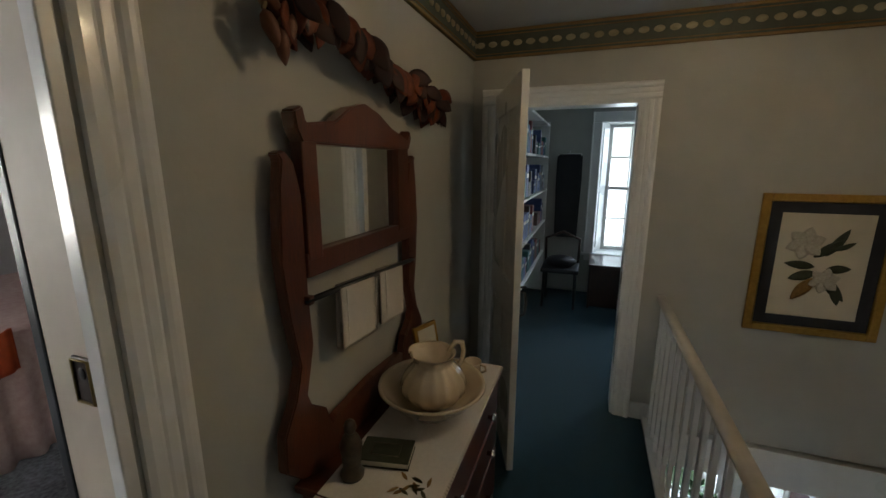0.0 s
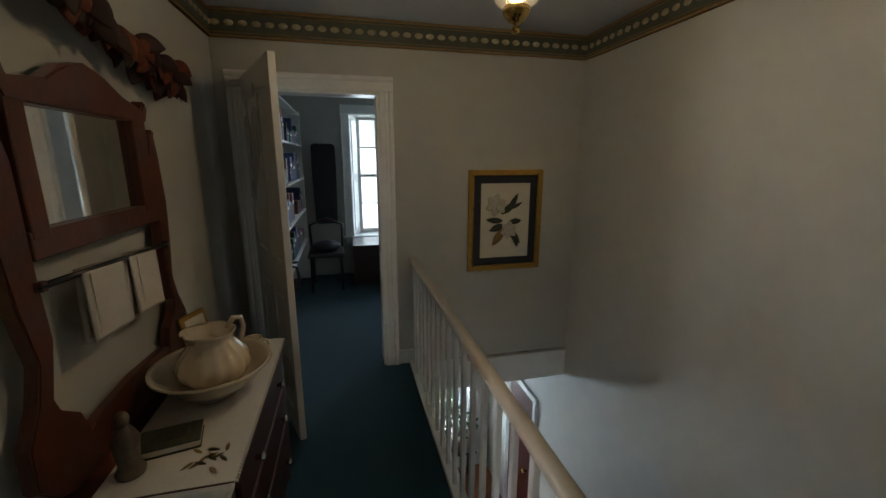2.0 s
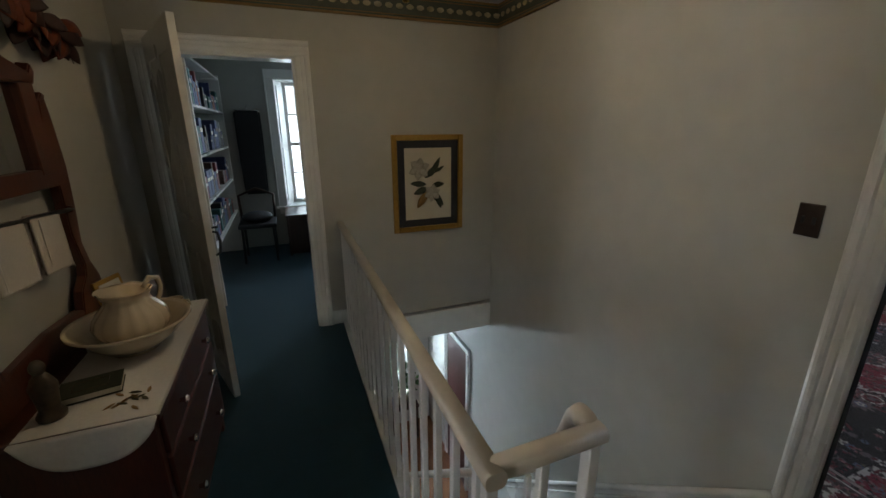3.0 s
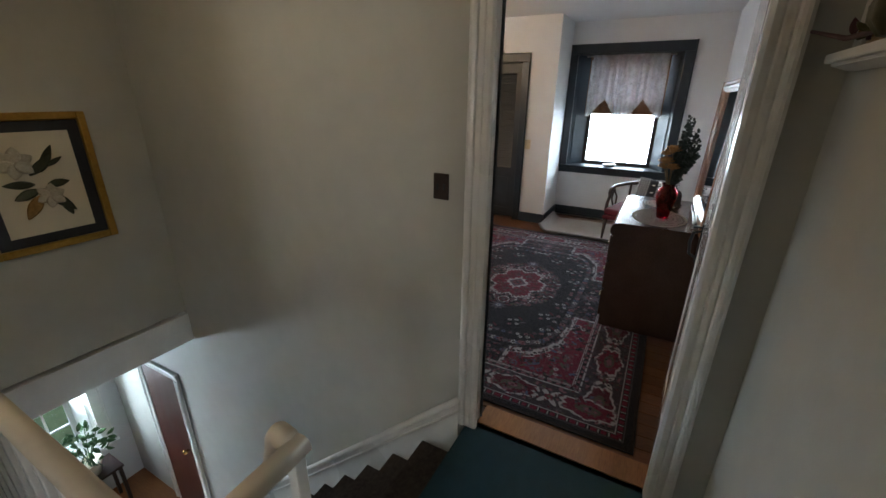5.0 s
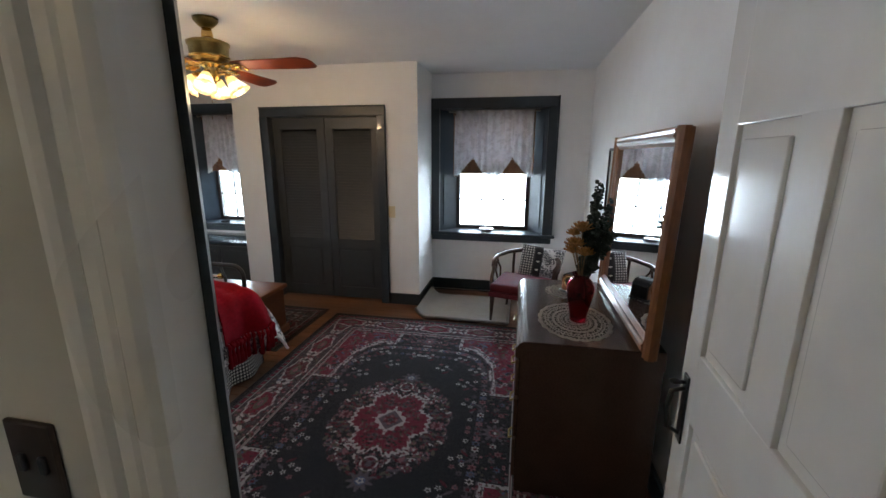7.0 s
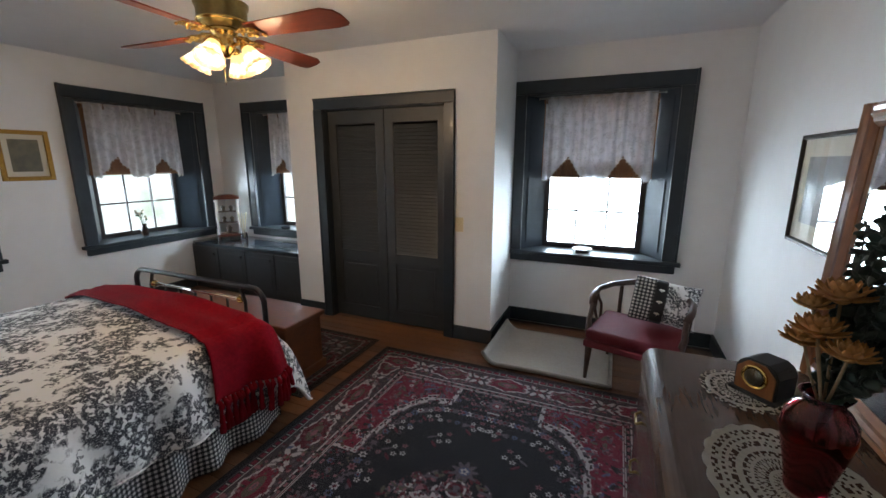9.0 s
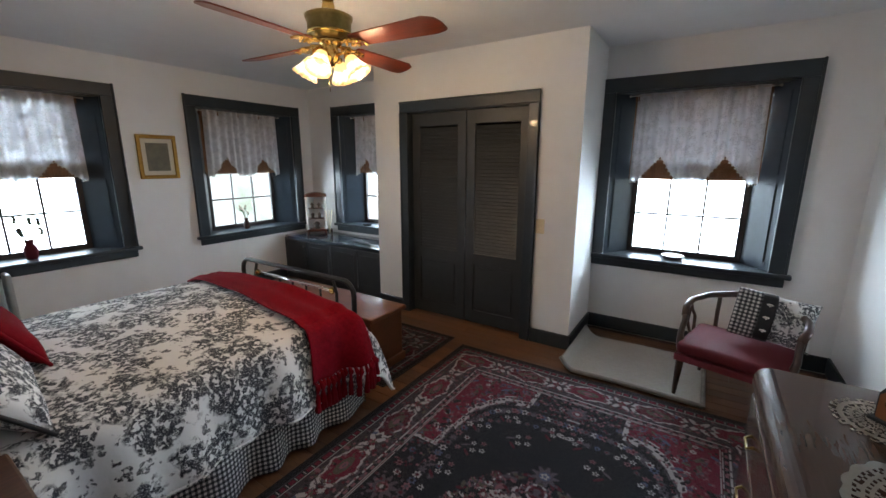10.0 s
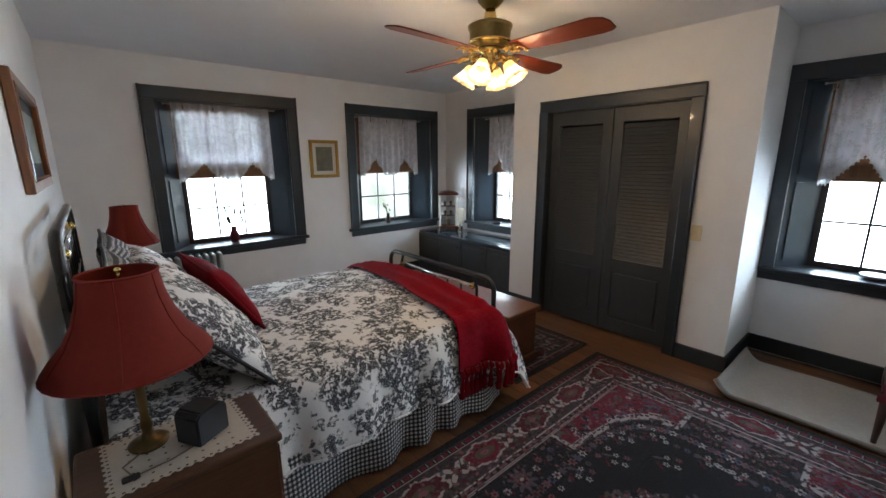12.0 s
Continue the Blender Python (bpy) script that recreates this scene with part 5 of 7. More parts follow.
# ---- next bedroom, seen through the west door ----
wb = thing("ruffled_bed", -2.80, 1.95, 0, "bed with a pale pink ruffled cover", "bed")
def ruffle(u, v):
    y = -0.55 + 1.1 * u
    return (0.52 + 0.03 * math.sin(u * 55) * v, y, 0.80 - 0.64 * v)
part("ruffle", sheet(ruffle, 80, 6, 0.006), "quilt_pink", wb)
part("mattress", box(-0.9, 0.51, -0.55, 0.55, 0.42, 0.80, 0.05, 3), "quilt_pink", wb)
for x in (-0.85, 0.46):
    for y in (-0.5, 0.5):
        part("leg", box(x - 0.03, x + 0.03, y - 0.03, y + 0.03, 0, 0.43, 0.004), "walnut_front", wb)
oc = thing("orange_cloth", -2.29, 1.70, 0.575, "folded orange cloth hanging on the bed's edge", "cloth")
part("cloth", sheet(lambda u, v: (0.05 + 0.012 * math.sin(u * 18), -0.10 + 0.2 * u, 0.24 - 0.20 * v - 0.02 * math.sin(u * 5)), 20, 8, 0.008), "cloth_orange", oc)

# ---- downstairs ----
low = thing("door_4", HALL_E, 4.15, LOW, "dark red-brown door downstairs in a white casing", "door", rz=-90, kind="structure")
part("leaf", box(-0.27, 0.27, -0.012, -0.002, 0, 1.80, 0.003), "door_red", low, "dark red-brown door leaf")
door_casing(low, 0.27, 1.805, 0.075, "white_trim", 0.03)
part("knob", lathe([(0, 0), (0.012, 0), (0.012, 0.02), (0.026, 0.03), (0.022, 0.05), (0, 0.055)], 16), "brass", low).matrix_basis = pose(0.2, -0.012, 0.95, 90)
stand = thing("plant_stand", 1.45, 4.95, LOW, "small dark stand with a trailing green plant", "plant")
part("top", box(-0.2, 0.2, -0.15, 0.15, 0.52, 0.55, 0.004), "walnut_front", stand)
for x in (-0.17, 0.17):
    for y in (-0.12, 0.12):
        part("leg", box(x - 0.015, x + 0.015, y - 0.015, y + 0.015, 0, 0.52, 0.003), "walnut_front", stand)
part("pot", lathe([(0, 0.55), (0.07, 0.55), (0.10, 0.68), (0.105, 0.70), (0.09, 0.69), (0, 0.66)], 24), "porcelain", stand)
rnd = random.Random(5)
for k in range(70):
    o = part("leaf", petal(0.085, 0.05, 0.001, 0.01, 5), "plant_green", stand)
    a, t = rnd.random() * 6.3, rnd.random()
    o.matrix_basis = pose(0.20 * t * math.cos(a), 0.14 * t * math.sin(a), 0.72 + 0.42 * rnd.random() * (1 - 0.4 * t), rnd.uniform(-60, 60), rnd.uniform(-70, 50), math.degrees(a))
for k in range(6):
    a = k * 1.05
    part("stalk", tube([(0, 0, 0.67), (0.07 * math.cos(a), 0.05 * math.sin(a), 0.85), (0.15 * math.cos(a), 0.10 * math.sin(a), 1.05)], 0.004, 6), "plant_green", stand)

# ---- bedroom: rugs ----
INK, NAVY, RED, WINE, WHITE, MAUVE, BLUE, OLIVE, ROSE = ((0.009, 0.009, 0.013), (0.007, 0.008, 0.013), (0.120, 0.008, 0.026), (0.070, 0.008, 0.018), (0.31, 0.30, 0.31),
                                                          (0.072, 0.058, 0.076), (0.060, 0.078, 0.140), (0.070, 0.062, 0.050), (0.170, 0.075, 0.095))


def rug_pattern(a, b, step, seed, field=NAVY):
    """Colours of one quarter of an oriental rug; x runs along its length from the middle."""
    x, y = np.meshgrid(np.arange(0, a + step / 2, step), np.arange(0, b + step / 2, step), indexing="ij")
    c = np.zeros((*x.shape, 3))
    rng = np.random.default_rng(seed)
    ex, ey = a - x, b - y
    e = np.minimum(ex, ey)
    s = np.where(ey < ex, x, y)

    def fill(mask, colour):
        c[mask] = colour

    def flower(cx, cy, r, colour, heart, petals=6):
        d, t = np.hypot(x - cx, y - cy), np.arctan2(y - cy, x - cx)
        fill(d < r * (0.82 + 0.22 * np.cos(petals * t)), colour)
        fill(d < r * 0.42, heart)

    def leaf(cx, cy, r, ang, colour, thin=0.38):
        u, v = (x - cx) * np.cos(ang) + (y - cy) * np.sin(ang), -(x - cx) * np.sin(ang) + (y - cy) * np.cos(ang)
        fill((u / r) ** 2 + (v / (r * thin)) ** 2 < 1, colour)
    fill(e < 9, (0.034, 0.027, 0.036))
    # inner field: a near-black ground with red corner pieces, which break off before the middle of each side
    fx, fy = a - 0.345, b - 0.345
    inside = e > 0.345
    fill(inside, field)
    px0, py0, qx, qy = fx * 0.34, fy * 0.40, max(0.05, fx - 0.14), max(0.05, fy - 0.125)
    rho = ((x / qx) ** 4.5 + (y / qy) ** 4.5) ** (1 / 4.5)
    th = np.arctan2(y / fy, x / fx)
    rho = rho + 0.018 * np.sign(np.cos(26 * th)) * (np.cos(13 * th) > -0.3)
    corner = inside & (rho > 1.0) & ((x > px0) | (y < fy - 0.14)) & ((y > py0) | (x < fx - 0.16))
    edge = inside & (rho > 0.955) & ((x > px0 - 0.025) | (y < fy - 0.16)) & ((y > py0 - 0.025) | (x < fx - 0.18))
    # flowers that fringe the corner pieces, inside the field
    for k in range(34):
        t = (k + 0.5) / 34 * math.pi / 2
        for q0, r in ((0.90, 0.024), (0.80, 0.017)):
            q = q0 / ((math.cos(t) ** 4.5 + math.sin(t) ** 4.5) ** (1 / 4.5))
            cx, cy = qx * q * math.cos(t), qy * q * math.sin(t)
            if q0 > 0.85 or k % 2:
                flower(cx, cy, r, [MAUVE, WHITE, BLUE, ROSE, MAUVE][(k + (q0 > 0.85)) % 5], [WINE, INK, MAUVE][k % 3])
    fill(edge, MAUVE)
    fill(edge & (np.mod((x + y) * 1.0, 0.05) < 0.022), INK)
    fill(edge & (rho > 0.972), WHITE)
    fill(corner & (rho < 1.018) & (np.mod(x - y, 0.042) < 0.028), INK)
    fill(corner & (rho >= 1.018) & (rho < 1.028), WHITE)
    red = corner & (rho >= 1.028)
    fill(red, RED)
    for _ in range(420):
        px, py = rng.uniform(0, fx), rng.uniform(0, fy)
        if red[min(int(px / step), red.shape[0] - 1), min(int(py / step), red.shape[1] - 1)]:
            if rng.random() < 0.5:
                flower(px, py, rng.uniform(0.012, 0.022), [WHITE, ROSE, MAUVE, BLUE, WINE, INK][rng.integers(6)], WINE)
            else:
                leaf(px, py, rng.uniform(0.02, 0.04), rng.uniform(0, 3), [OLIVE, BLUE, WINE, MAUVE, INK][rng.integers(5)])
    # palmettes where the field meets the borders
    for cx, cy in ((0.0, fy - 0.09), (fx - 0.10, 0.0)):
        flower(cx, cy, 0.075, MAUVE, ROSE, 10)
        flower(cx, cy, 0.028, WINE, WHITE, 6)
        for k in range(4):
            flower(cx + (0.11 + 0.055 * k if cx == 0 else -0.03 * (k % 2)), cy + (0.03 * (k % 2) if cx == 0 else 0.09 + 0.05 * k), 0.020, [WHITE, ROSE, MAUVE, BLUE][k], WINE)
    # loose sprays of three blossoms on the dark ground
    for cx, cy in ((0.62, 0.20), (0.44, 0.38), (0.78, 0.06), (0.80, 0.34), (0.22, 0.45), (0.64, 0.44)):
        for dx, dy, col in ((0, 0, WHITE), (0.052, 0.018, WHITE), (0.022, -0.045, WHITE), (0.075, -0.03, ROSE)):
            flower(cx + dx, cy + dy, 0.0165, col, INK if col is WHITE else WINE, 5)
        leaf(cx - 0.03, cy + 0.02, 0.028, 0.8, WINE, 0.3)
        leaf(cx + 0.02, cy + 0.05, 0.026, 2.2, MAUVE, 0.3)
    # halo of dim blossoms round the medallion
    for k in range(120):
        t, q = rng.uniform(0, math.pi / 2), rng.uniform(1.08, 1.72)
        cx, cy = 0.262 * q * math.cos(t), 0.205 * q * math.sin(t)
        if k % 3:
            leaf(cx, cy, rng.uniform(0.014, 0.026), rng.uniform(0, 3), [MAUVE, ROSE, OLIVE, WINE, WHITE][rng.integers(5)], 0.42)
        else:
            flower(cx, cy, rng.uniform(0.014, 0.023), [ROSE, MAUVE, WINE, MAUVE][rng.integers(4)], [WHITE, INK, OLIVE][rng.integers(3)])
    # medallion
    tm = np.arctan2(y / 0.205, x / 0.262)
    m = np.hypot(x / 0.262, y / 0.205) + 0.10 * np.cos(6 * tm) + 0.055 * np.cos(12 * tm) + 0.035 * np.cos(44 * tm)
    fill(m < 1.10, WHITE)
    fill(m < 1.0, RED)
    for k in range(26):
        t, q = rng.uniform(0, math.pi / 2), rng.uniform(0.45, 0.86)
        flower(0.262 * q * math.cos(t), 0.205 * q * math.sin(t), rng.uniform(0.011, 0.020), [WINE, MAUVE, ROSE, WINE][k % 4], [OLIVE, INK][k % 2])
    dia = x / 0.125 + y / 0.108
    jag = dia + 0.10 * np.cos(75 * (x - y))
    fill(jag < 1.0, WHITE)
    fill(dia < 0.72, MAUVE)
    fill(dia < 0.42, WINE)
    fill(dia < 0.2, MAUVE)
    for r, col in ((0.047, WHITE), (0.037, WINE), (0.02, MAUVE)):
        fill(((x - 0.355) / (r * 1.15)) ** 2 + (y / r) ** 2 < 1, col)
    fill((np.abs(x - 0.30) < 0.03) & (y < 0.005), WHITE)
    flower(0.47, 0.0, 0.066, MAUVE, BLUE, 9)
    flower(0.47, 0.0, 0.022, WHITE, BLUE, 5)
    flower(0.0, 0.285, 0.042, ROSE, WINE, 8)
    # borders
    fill((e < 0.345) & (e > 0.328), WHITE)
    fill((e < 0.340) & (e > 0.333), WINE)
    fill((e <= 0.328) & (e > 0.302), INK)
    fill((e <= 0.324) & (e > 0.306) & (np.mod(s, 0.052) < 0.026), ROSE)
    fill((e <= 0.302) & (e > 0.294), WHITE)
    mid = 0.187
    for along in (0, 1):
        length = a if along == 0 else b
        k = 0
        pos = 0.0
        while pos < length - 0.12:
            cx, cy = (pos, b - mid) if along == 0 else (a - mid, pos)
            u, v = (x - cx, y - cy) if along == 0 else (y - cy, x - cx)
            if k % 2 == 0:
                tt = np.arctan2(v / 0.068, u / 0.135)
                q = np.hypot(u / 0.135, v / 0.068) + 0.10 * np.cos(6 * tt) + 0.05 * np.cos(14 * tt)
                band = e < 0.29
                fill(band & (q < 1.12), WHITE)
                fill(band & (q < 0.95), RED if k % 4 == 0 else WINE)
                fill(band & (np.hypot(u / 0.07, v / 0.03) < 1), OLIVE)
                fill(band & (np.hypot(u / 0.03, v / 0.014) < 1), ROSE)
            else:
                for ang, col in ((0.7, WHITE), (-0.7, WHITE), (2.44, WHITE), (-2.44, WHITE)):
                    leaf(cx + 0.035 * math.cos(ang), cy + 0.035 * math.sin(ang), 0.042, ang, col, 0.34)
                flower(cx, cy, 0.026, RED, OLIVE, 6)
            pos += 0.205
            k += 1
    for _ in range(260):
        px, py = rng.uniform(0, a), rng.uniform(0, b)
        q = min(a - px, b - py)
        if 0.10 < q < 0.28:
            i, j = int(px / step), int(py / step)
            if i < c.shape[0] and j < c.shape[1] and c[i, j].sum() < 0.13:
                leaf(px, py, rng.uniform(0.010, 0.020), rng.uniform(0, 3), [OLIVE, MAUVE, WINE, BLUE, ROSE][rng.integers(5)], 0.6)
    grid = rng.random((c.shape[0], c.shape[1]))
    cells = np.kron(rng.random((c.shape[0] // 3 + 1, c.shape[1] // 3 + 1)), np.ones((3, 3)))[:c.shape[0], :c.shape[1]]
    quiet = inside & (np.hypot(x / 0.262, y / 0.205) > 1.72) & (rho < 0.93)
    for lo, hi, col in ((0.0, 0.07, WINE), (0.07, 0.13, MAUVE), (0.13, 0.17, ROSE), (0.17, 0.20, OLIVE), (0.20, 0.24, INK)):
        c[(cells >= lo) & (cells < hi) & ~quiet & (grid < 0.8)] = col
    fill((e <= 0.088) & (e > 0.081), WHITE)
    fill((e <= 0.081) & (e > 0.048), INK)
    fill((e <= 0.077) & (e > 0.052) & (np.mod(s, 0.05) < 0.030), RED)
    fill((e <= 0.077) & (e > 0.052) & (np.mod(s + 0.012, 0.05) < 0.006), WHITE)
    fill((e <= 0.048) & (e > 0.042), MAUVE)
    fill(e <= 0.042, INK)
    fill(e <= 0.015, (0.016, 0.012, 0.012))
    return c


def rug(name, x, y, a, b, step, seed, label, rz=0, dim=1.0, field=NAVY):
    root = thing(name, x, y, 0.0, label, "rug", rz=rz)
    q = rug_pattern(a, b, step, seed, field)
    full = np.concatenate([q[:0:-1], q], axis=0)
    full = np.concatenate([full[:, :0:-1], full], axis=1) * dim
    nx, ny = full.shape[:2]
    gx, gy = np.meshgrid(np.linspace(-a, a, nx), np.linspace(-b, b, ny), indexing="ij")
    rng = np.random.default_rng(seed)
    gz = 0.011 + rng.normal(0, 0.0003, gx.shape) + 0.001 * np.sin(gx * 5.1) * np.sin(gy * 4.3)
    idx = np.arange(nx * ny).reshape(nx, ny)
    faces = np.stack([idx[:-1, :-1], idx[1:, :-1], idx[1:, 1:], idx[:-1, 1:]], axis=-1).reshape(-1, 4)
    me = bpy.data.meshes.new("wool_surface")
    me.from_pydata(np.stack([gx, gy, gz], axis=-1).reshape(-1, 3), [], faces)
    col = me.color_attributes.new("weave", "FLOAT_COLOR", "POINT")
    col.data.foreach_set("color", np.concatenate([full.reshape(-1, 3), np.ones((nx * ny, 1))], axis=1).ravel())
    me.materials.append(M["woven"])
    o = new("wool_surface", me)
    o.parent = root
    part("backing", box(-a - 0.004, a + 0.004, -b - 0.004, b + 0.004, 0.0005, 0.0095, 0.003), "black_box", root)
    return root


rug("oriental_rug", 3.605, 1.34, 1.495, 1.05, 0.005, 7, "large oriental rug in navy, wine red and cream")
rug("small_rug", 4.72, 3.42, 0.90, 0.46, 0.008, 9, "small dark oriental rug beside the closet", 90, 0.55, WINE)

mat_rug = thing("white_floor_mat", 5.53, 1.14, 0, "white wool mat curling up along the wall", "mat")
part("mat", sheet(lambda u, v: (-0.405 + 0.755 * u + 0.02 * math.sin(v * 3.1), -0.43 + 0.88 * v, 0.006 + 0.085 * max(0, (v - 0.88) / 0.12) ** 2 + 0.02 * max(0, (0.10 - u) / 0.1) ** 2 + 0.003 * math.sin(u * 9) * math.sin(v * 7)), 24, 30, 0.014), "wool_white", mat_rug)

mat_edge = lambda u, v: Vector((-0.405 + 0.755 * u + 0.02 * math.sin(v * 3.1), -0.43 + 0.88 * v, 0.010 + 0.085 * max(0, (v - 0.88) / 0.12) ** 2 + 0.02 * max(0, (0.10 - u) / 0.1) ** 2))
# gray strips draw the shadow band along the mat's front and south edges
part("binding", tube([mat_edge(0, k / 24) for k in range(25)], 0.013, 8), "photo_gray", mat_rug, "gray strip for the shadow band along the edge")
part("binding", tube([mat_edge(k / 12, 0) for k in range(13)], 0.013, 8), "photo_gray", mat_rug, "gray strip for the shadow band along the edge")

# ---- bedroom: bed ----
BX0, BX1 = 2.17, 4.13


def cover(x, v, lift=0.0):
    """The bedspread's place at x along the bed and v from the near hem to the far hem."""
    foot = smoothstep(3.82, 4.12, x)
    hang = 0.27
    if v < hang or v > 1 - hang:
        near = v < hang
        t = (v if near else 1 - v) / hang
        fold = (1 - t) * (0.026 * math.sin(x * 13.0 + 0.6 * math.sin(x * 5)) + 0.014 * math.sin(x * 29 + 1.0)) * smoothstep(2.2, 2.6, x)
        out = 0.185 * (1 - t) ** 0.62 + 0.10 * foot * (1 - t) + fold
        z = 0.225 + 0.385 * math.sin(t * math.pi / 2) ** 0.9 + (1 - t) * (0.03 * math.sin(x * 2.2 + 1) + 0.05 * foot)
        y = (2.61 - out - lift) if near else (3.97 + out + lift)
    else:
        w = (v - hang) / (1 - 2 * hang)
        y = 2.61 + 1.36 * w
        z = 0.61 + 0.045 * math.sin(math.pi * w) + 0.010 * math.sin(x * 4.2 + w * 6) * math.sin(w * 9) + lift
    z += lift * 0.6 - 0.16 * smoothstep(3.98, 4.16, x) ** 2
    return Vector((x, y, z))


bed = thing("iron_bed", 0, 0, 0, "black iron bed with brass rails", "bed")
part("mattress", box(BX0 + 0.02, BX1 - 0.06, 2.64, 3.94, 0.32, 0.585, 0.05, 3), "linen", bed)
part("side_rail", box(BX0, 4.19, 2.60, 2.63, 0.24, 0.30, 0.004), "iron", bed)
part("side_rail", box(BX0, 4.19, 3.95, 3.98, 0.24, 0.30, 0.004), "iron", bed)


def bed_end(x, top, name):
    y0, y1, r = 2.69, 3.93, 0.09
    pts = [(x, y0, 0), (x, y0, top - r)]
    pts += [(x, y0 + r - r * math.cos(a), top - r + r * math.sin(a)) for a in np.linspace(0.2, math.pi / 2, 6)]
    pts += [(x, y1 - r + r * math.sin(a), top - r + r * math.cos(a)) for a in np.linspace(0, math.pi / 2 - 0.2, 6)]
    pts += [(x, y1, top - r), (x, y1, 0)]
    e = part(name, tube(pts, 0.017, 12), "iron", bed, "curved black iron bed end")
    part("crossbar", tube([(x, y0, top - 0.30), (x, y1, top - 0.30)], 0.012), "iron", e)
    part("brass_bar", tube([(x, y0 + 0.20, top - 0.09), (x, y1 - 0.20, top - 0.09)], 0.012), "chrome", e, "polished brass bar")
    for y in (y0 + 0.16, y1 - 0.16):
        part("spindle", tube([(x, y, top - 0.30), (x, y, top - 0.10), (x, y + (0.03 if y < 3 else -0.03), top - 0.02)], 0.011), "iron", e)
        part("finial", ball(0.024, x, y + (0.04 if y < 3 else -0.04), top - 0.09), "brass", e)
    for k in range(5):
        y = y0 + 0.32 + k * (y1 - y0 - 0.64) / 4
        part("spindle", tube([(x, y, top - 0.30), (x, y, top - 0.09)], 0.008), "iron", e)
    for y in (y0, y1):
        part("foot", ball(0.024, x, y, 0.02), "brass", e)


bed_end(4.195, 0.725, "footboard")
bed_end(2.135, 1.28, "headboard")

spread = thing("toile_bedspread", 0, 0, 0, "black and cream toile bedspread", "bedspread")
part("cover", sheet(lambda u, v: cover(BX0 + (BX1 - BX0 + 0.03) * u, v), 110, 90, 0.012), "toile", spread)
for v in (0.002, 0.998):
    part("hem", tube([cover(BX0 + (BX1 - BX0 + 0.03) * k / 110, v, 0.002) for k in range(111)], 0.006, 6), "toile", spread, "stitched hem")
valance = thing("bed_valance", 0, 0, 0, "black and white gingham bed skirt", "bed skirt")
part("skirt", sheet(lambda u, v: (2.25 + 1.80 * u, 2.475 + 0.028 * math.sin(u * 38 + 2 * math.sin(u * 9)) * (1 - 0.5 * v), 0.012 + 0.30 * v), 160, 6, 0.003, uv=(2.2, 0.30)), "gingham", valance)
part("skirt_end", sheet(lambda u, v: (4.06 + 0.012 * math.sin(u * 30), 2.49 + 1.5 * u, 0.012 + 0.30 * v), 80, 4, 0.003, uv=(1.5, 0.30)), "gingham", valance)

throw = thing("red_throw", 0, 0, 0, "red woven throw with a knotted fringe across the bed", "throw")


def throw_at(u, v, lift=0.024):
    v2 = 0.045 + 0.77 * v
    x = 3.63 + 0.20 * v + (0.41 - 0.09 * v) * u + 0.012 * math.sin(v * 9 + u * 4) * (1 - v)
    p = cover(min(4.10, x), v2, lift)
    p.z += 0.006 * math.sin(u * 16 + v * 5)
    p.y += 0.010 * math.sin(u * 14) * (1 - v)
    return p


part("blanket", sheet(throw_at, 40, 110, 0.008), "throw_red", throw)
for k in range(17):
    u = (k + 0.5) / 17
    p = throw_at(u, 0.0, 0.03)
    sway = 0.02 * math.sin(k * 2.1)
    part("tassel", tube([p, p + Vector((sway * 0.3, -0.012, -0.025)), p + Vector((sway * 0.6, -0.006, -0.05)), p + Vector((sway, -0.004, -0.10)), p + Vector((sway * 1.3, 0.0, -0.165))], [0.008, 0.014, 0.008, 0.013, 0.016], 8), "throw_red", throw)


def pillow(name, w, h, t, mat, label, m, piping=None, flange=0.0):
    root = thing(name, 0, 0, 0, label, "pillow")
    root.matrix_basis = m
    def face(sign):
        def f(u, v):
            a, b = 2 * u - 1, 2 * v - 1
            puff = max(0, (1 - abs(a) ** 2.6)) ** 0.55 * max(0, (1 - abs(b) ** 2.6)) ** 0.55
            pinch = 1 - 0.07 * (1 - abs(a) ** 2) * abs(b) - 0.0
            return (a * w / 2 * (1 - 0.06 * (1 - b * b)), sign * (t / 2 * puff + 0.002) + 0.006 * math.sin(a * 7 + b * 3) * puff, b * h / 2 * pinch)
        return f
    bm = sheet(face(-1), 24, 20, uv=(w, h))
    other = sheet(face(1), 24, 20, uv=(w, h))
    bmesh.ops.reverse_faces(other, faces=other.faces[:])
    bm = join(bm, other)
    bmesh.ops.remove_doubles(bm, verts=bm.verts[:], dist=0.0045)
    part("cushion", bm, mat, root)
    if piping:
        edge = [(w / 2 * a * (1 - 0.06 * (1 - b * b)), 0, h / 2 * b * (1 - 0.07 * (1 - a * a) * abs(b))) for a, b in
                [(-1 + k / 5, -1) for k in range(10)] + [(1, -1 + k / 5) for k in range(10)] + [(1 - k / 5, 1) for k in range(10)] + [(-1, 1 - k / 5) for k in range(11)]]
        part("piping", tube(edge, 0.008, 6), piping, root)
    return root


TOP = 0.62
pillow("gingham_pillow", 0.68, 0.50, 0.15, "gingham", "black and white gingham pillow at the headboard", pose(2.35, 2.98, TOP + 0.29, -27, 0, 89), "black_box")
pillow("gingham_pillow", 0.68, 0.50, 0.15, "gingham", "black and white gingham pillow at the headboard", pose(2.35, 3.60, TOP + 0.29, -27, 0, 89), "black_box")
pillow("toile_pillow", 0.72, 0.60, 0.20, "toile", "black and cream toile pillow with dark piping", pose(2.54, 2.92, TOP + 0.215, -43, 0, 84), "black_box")
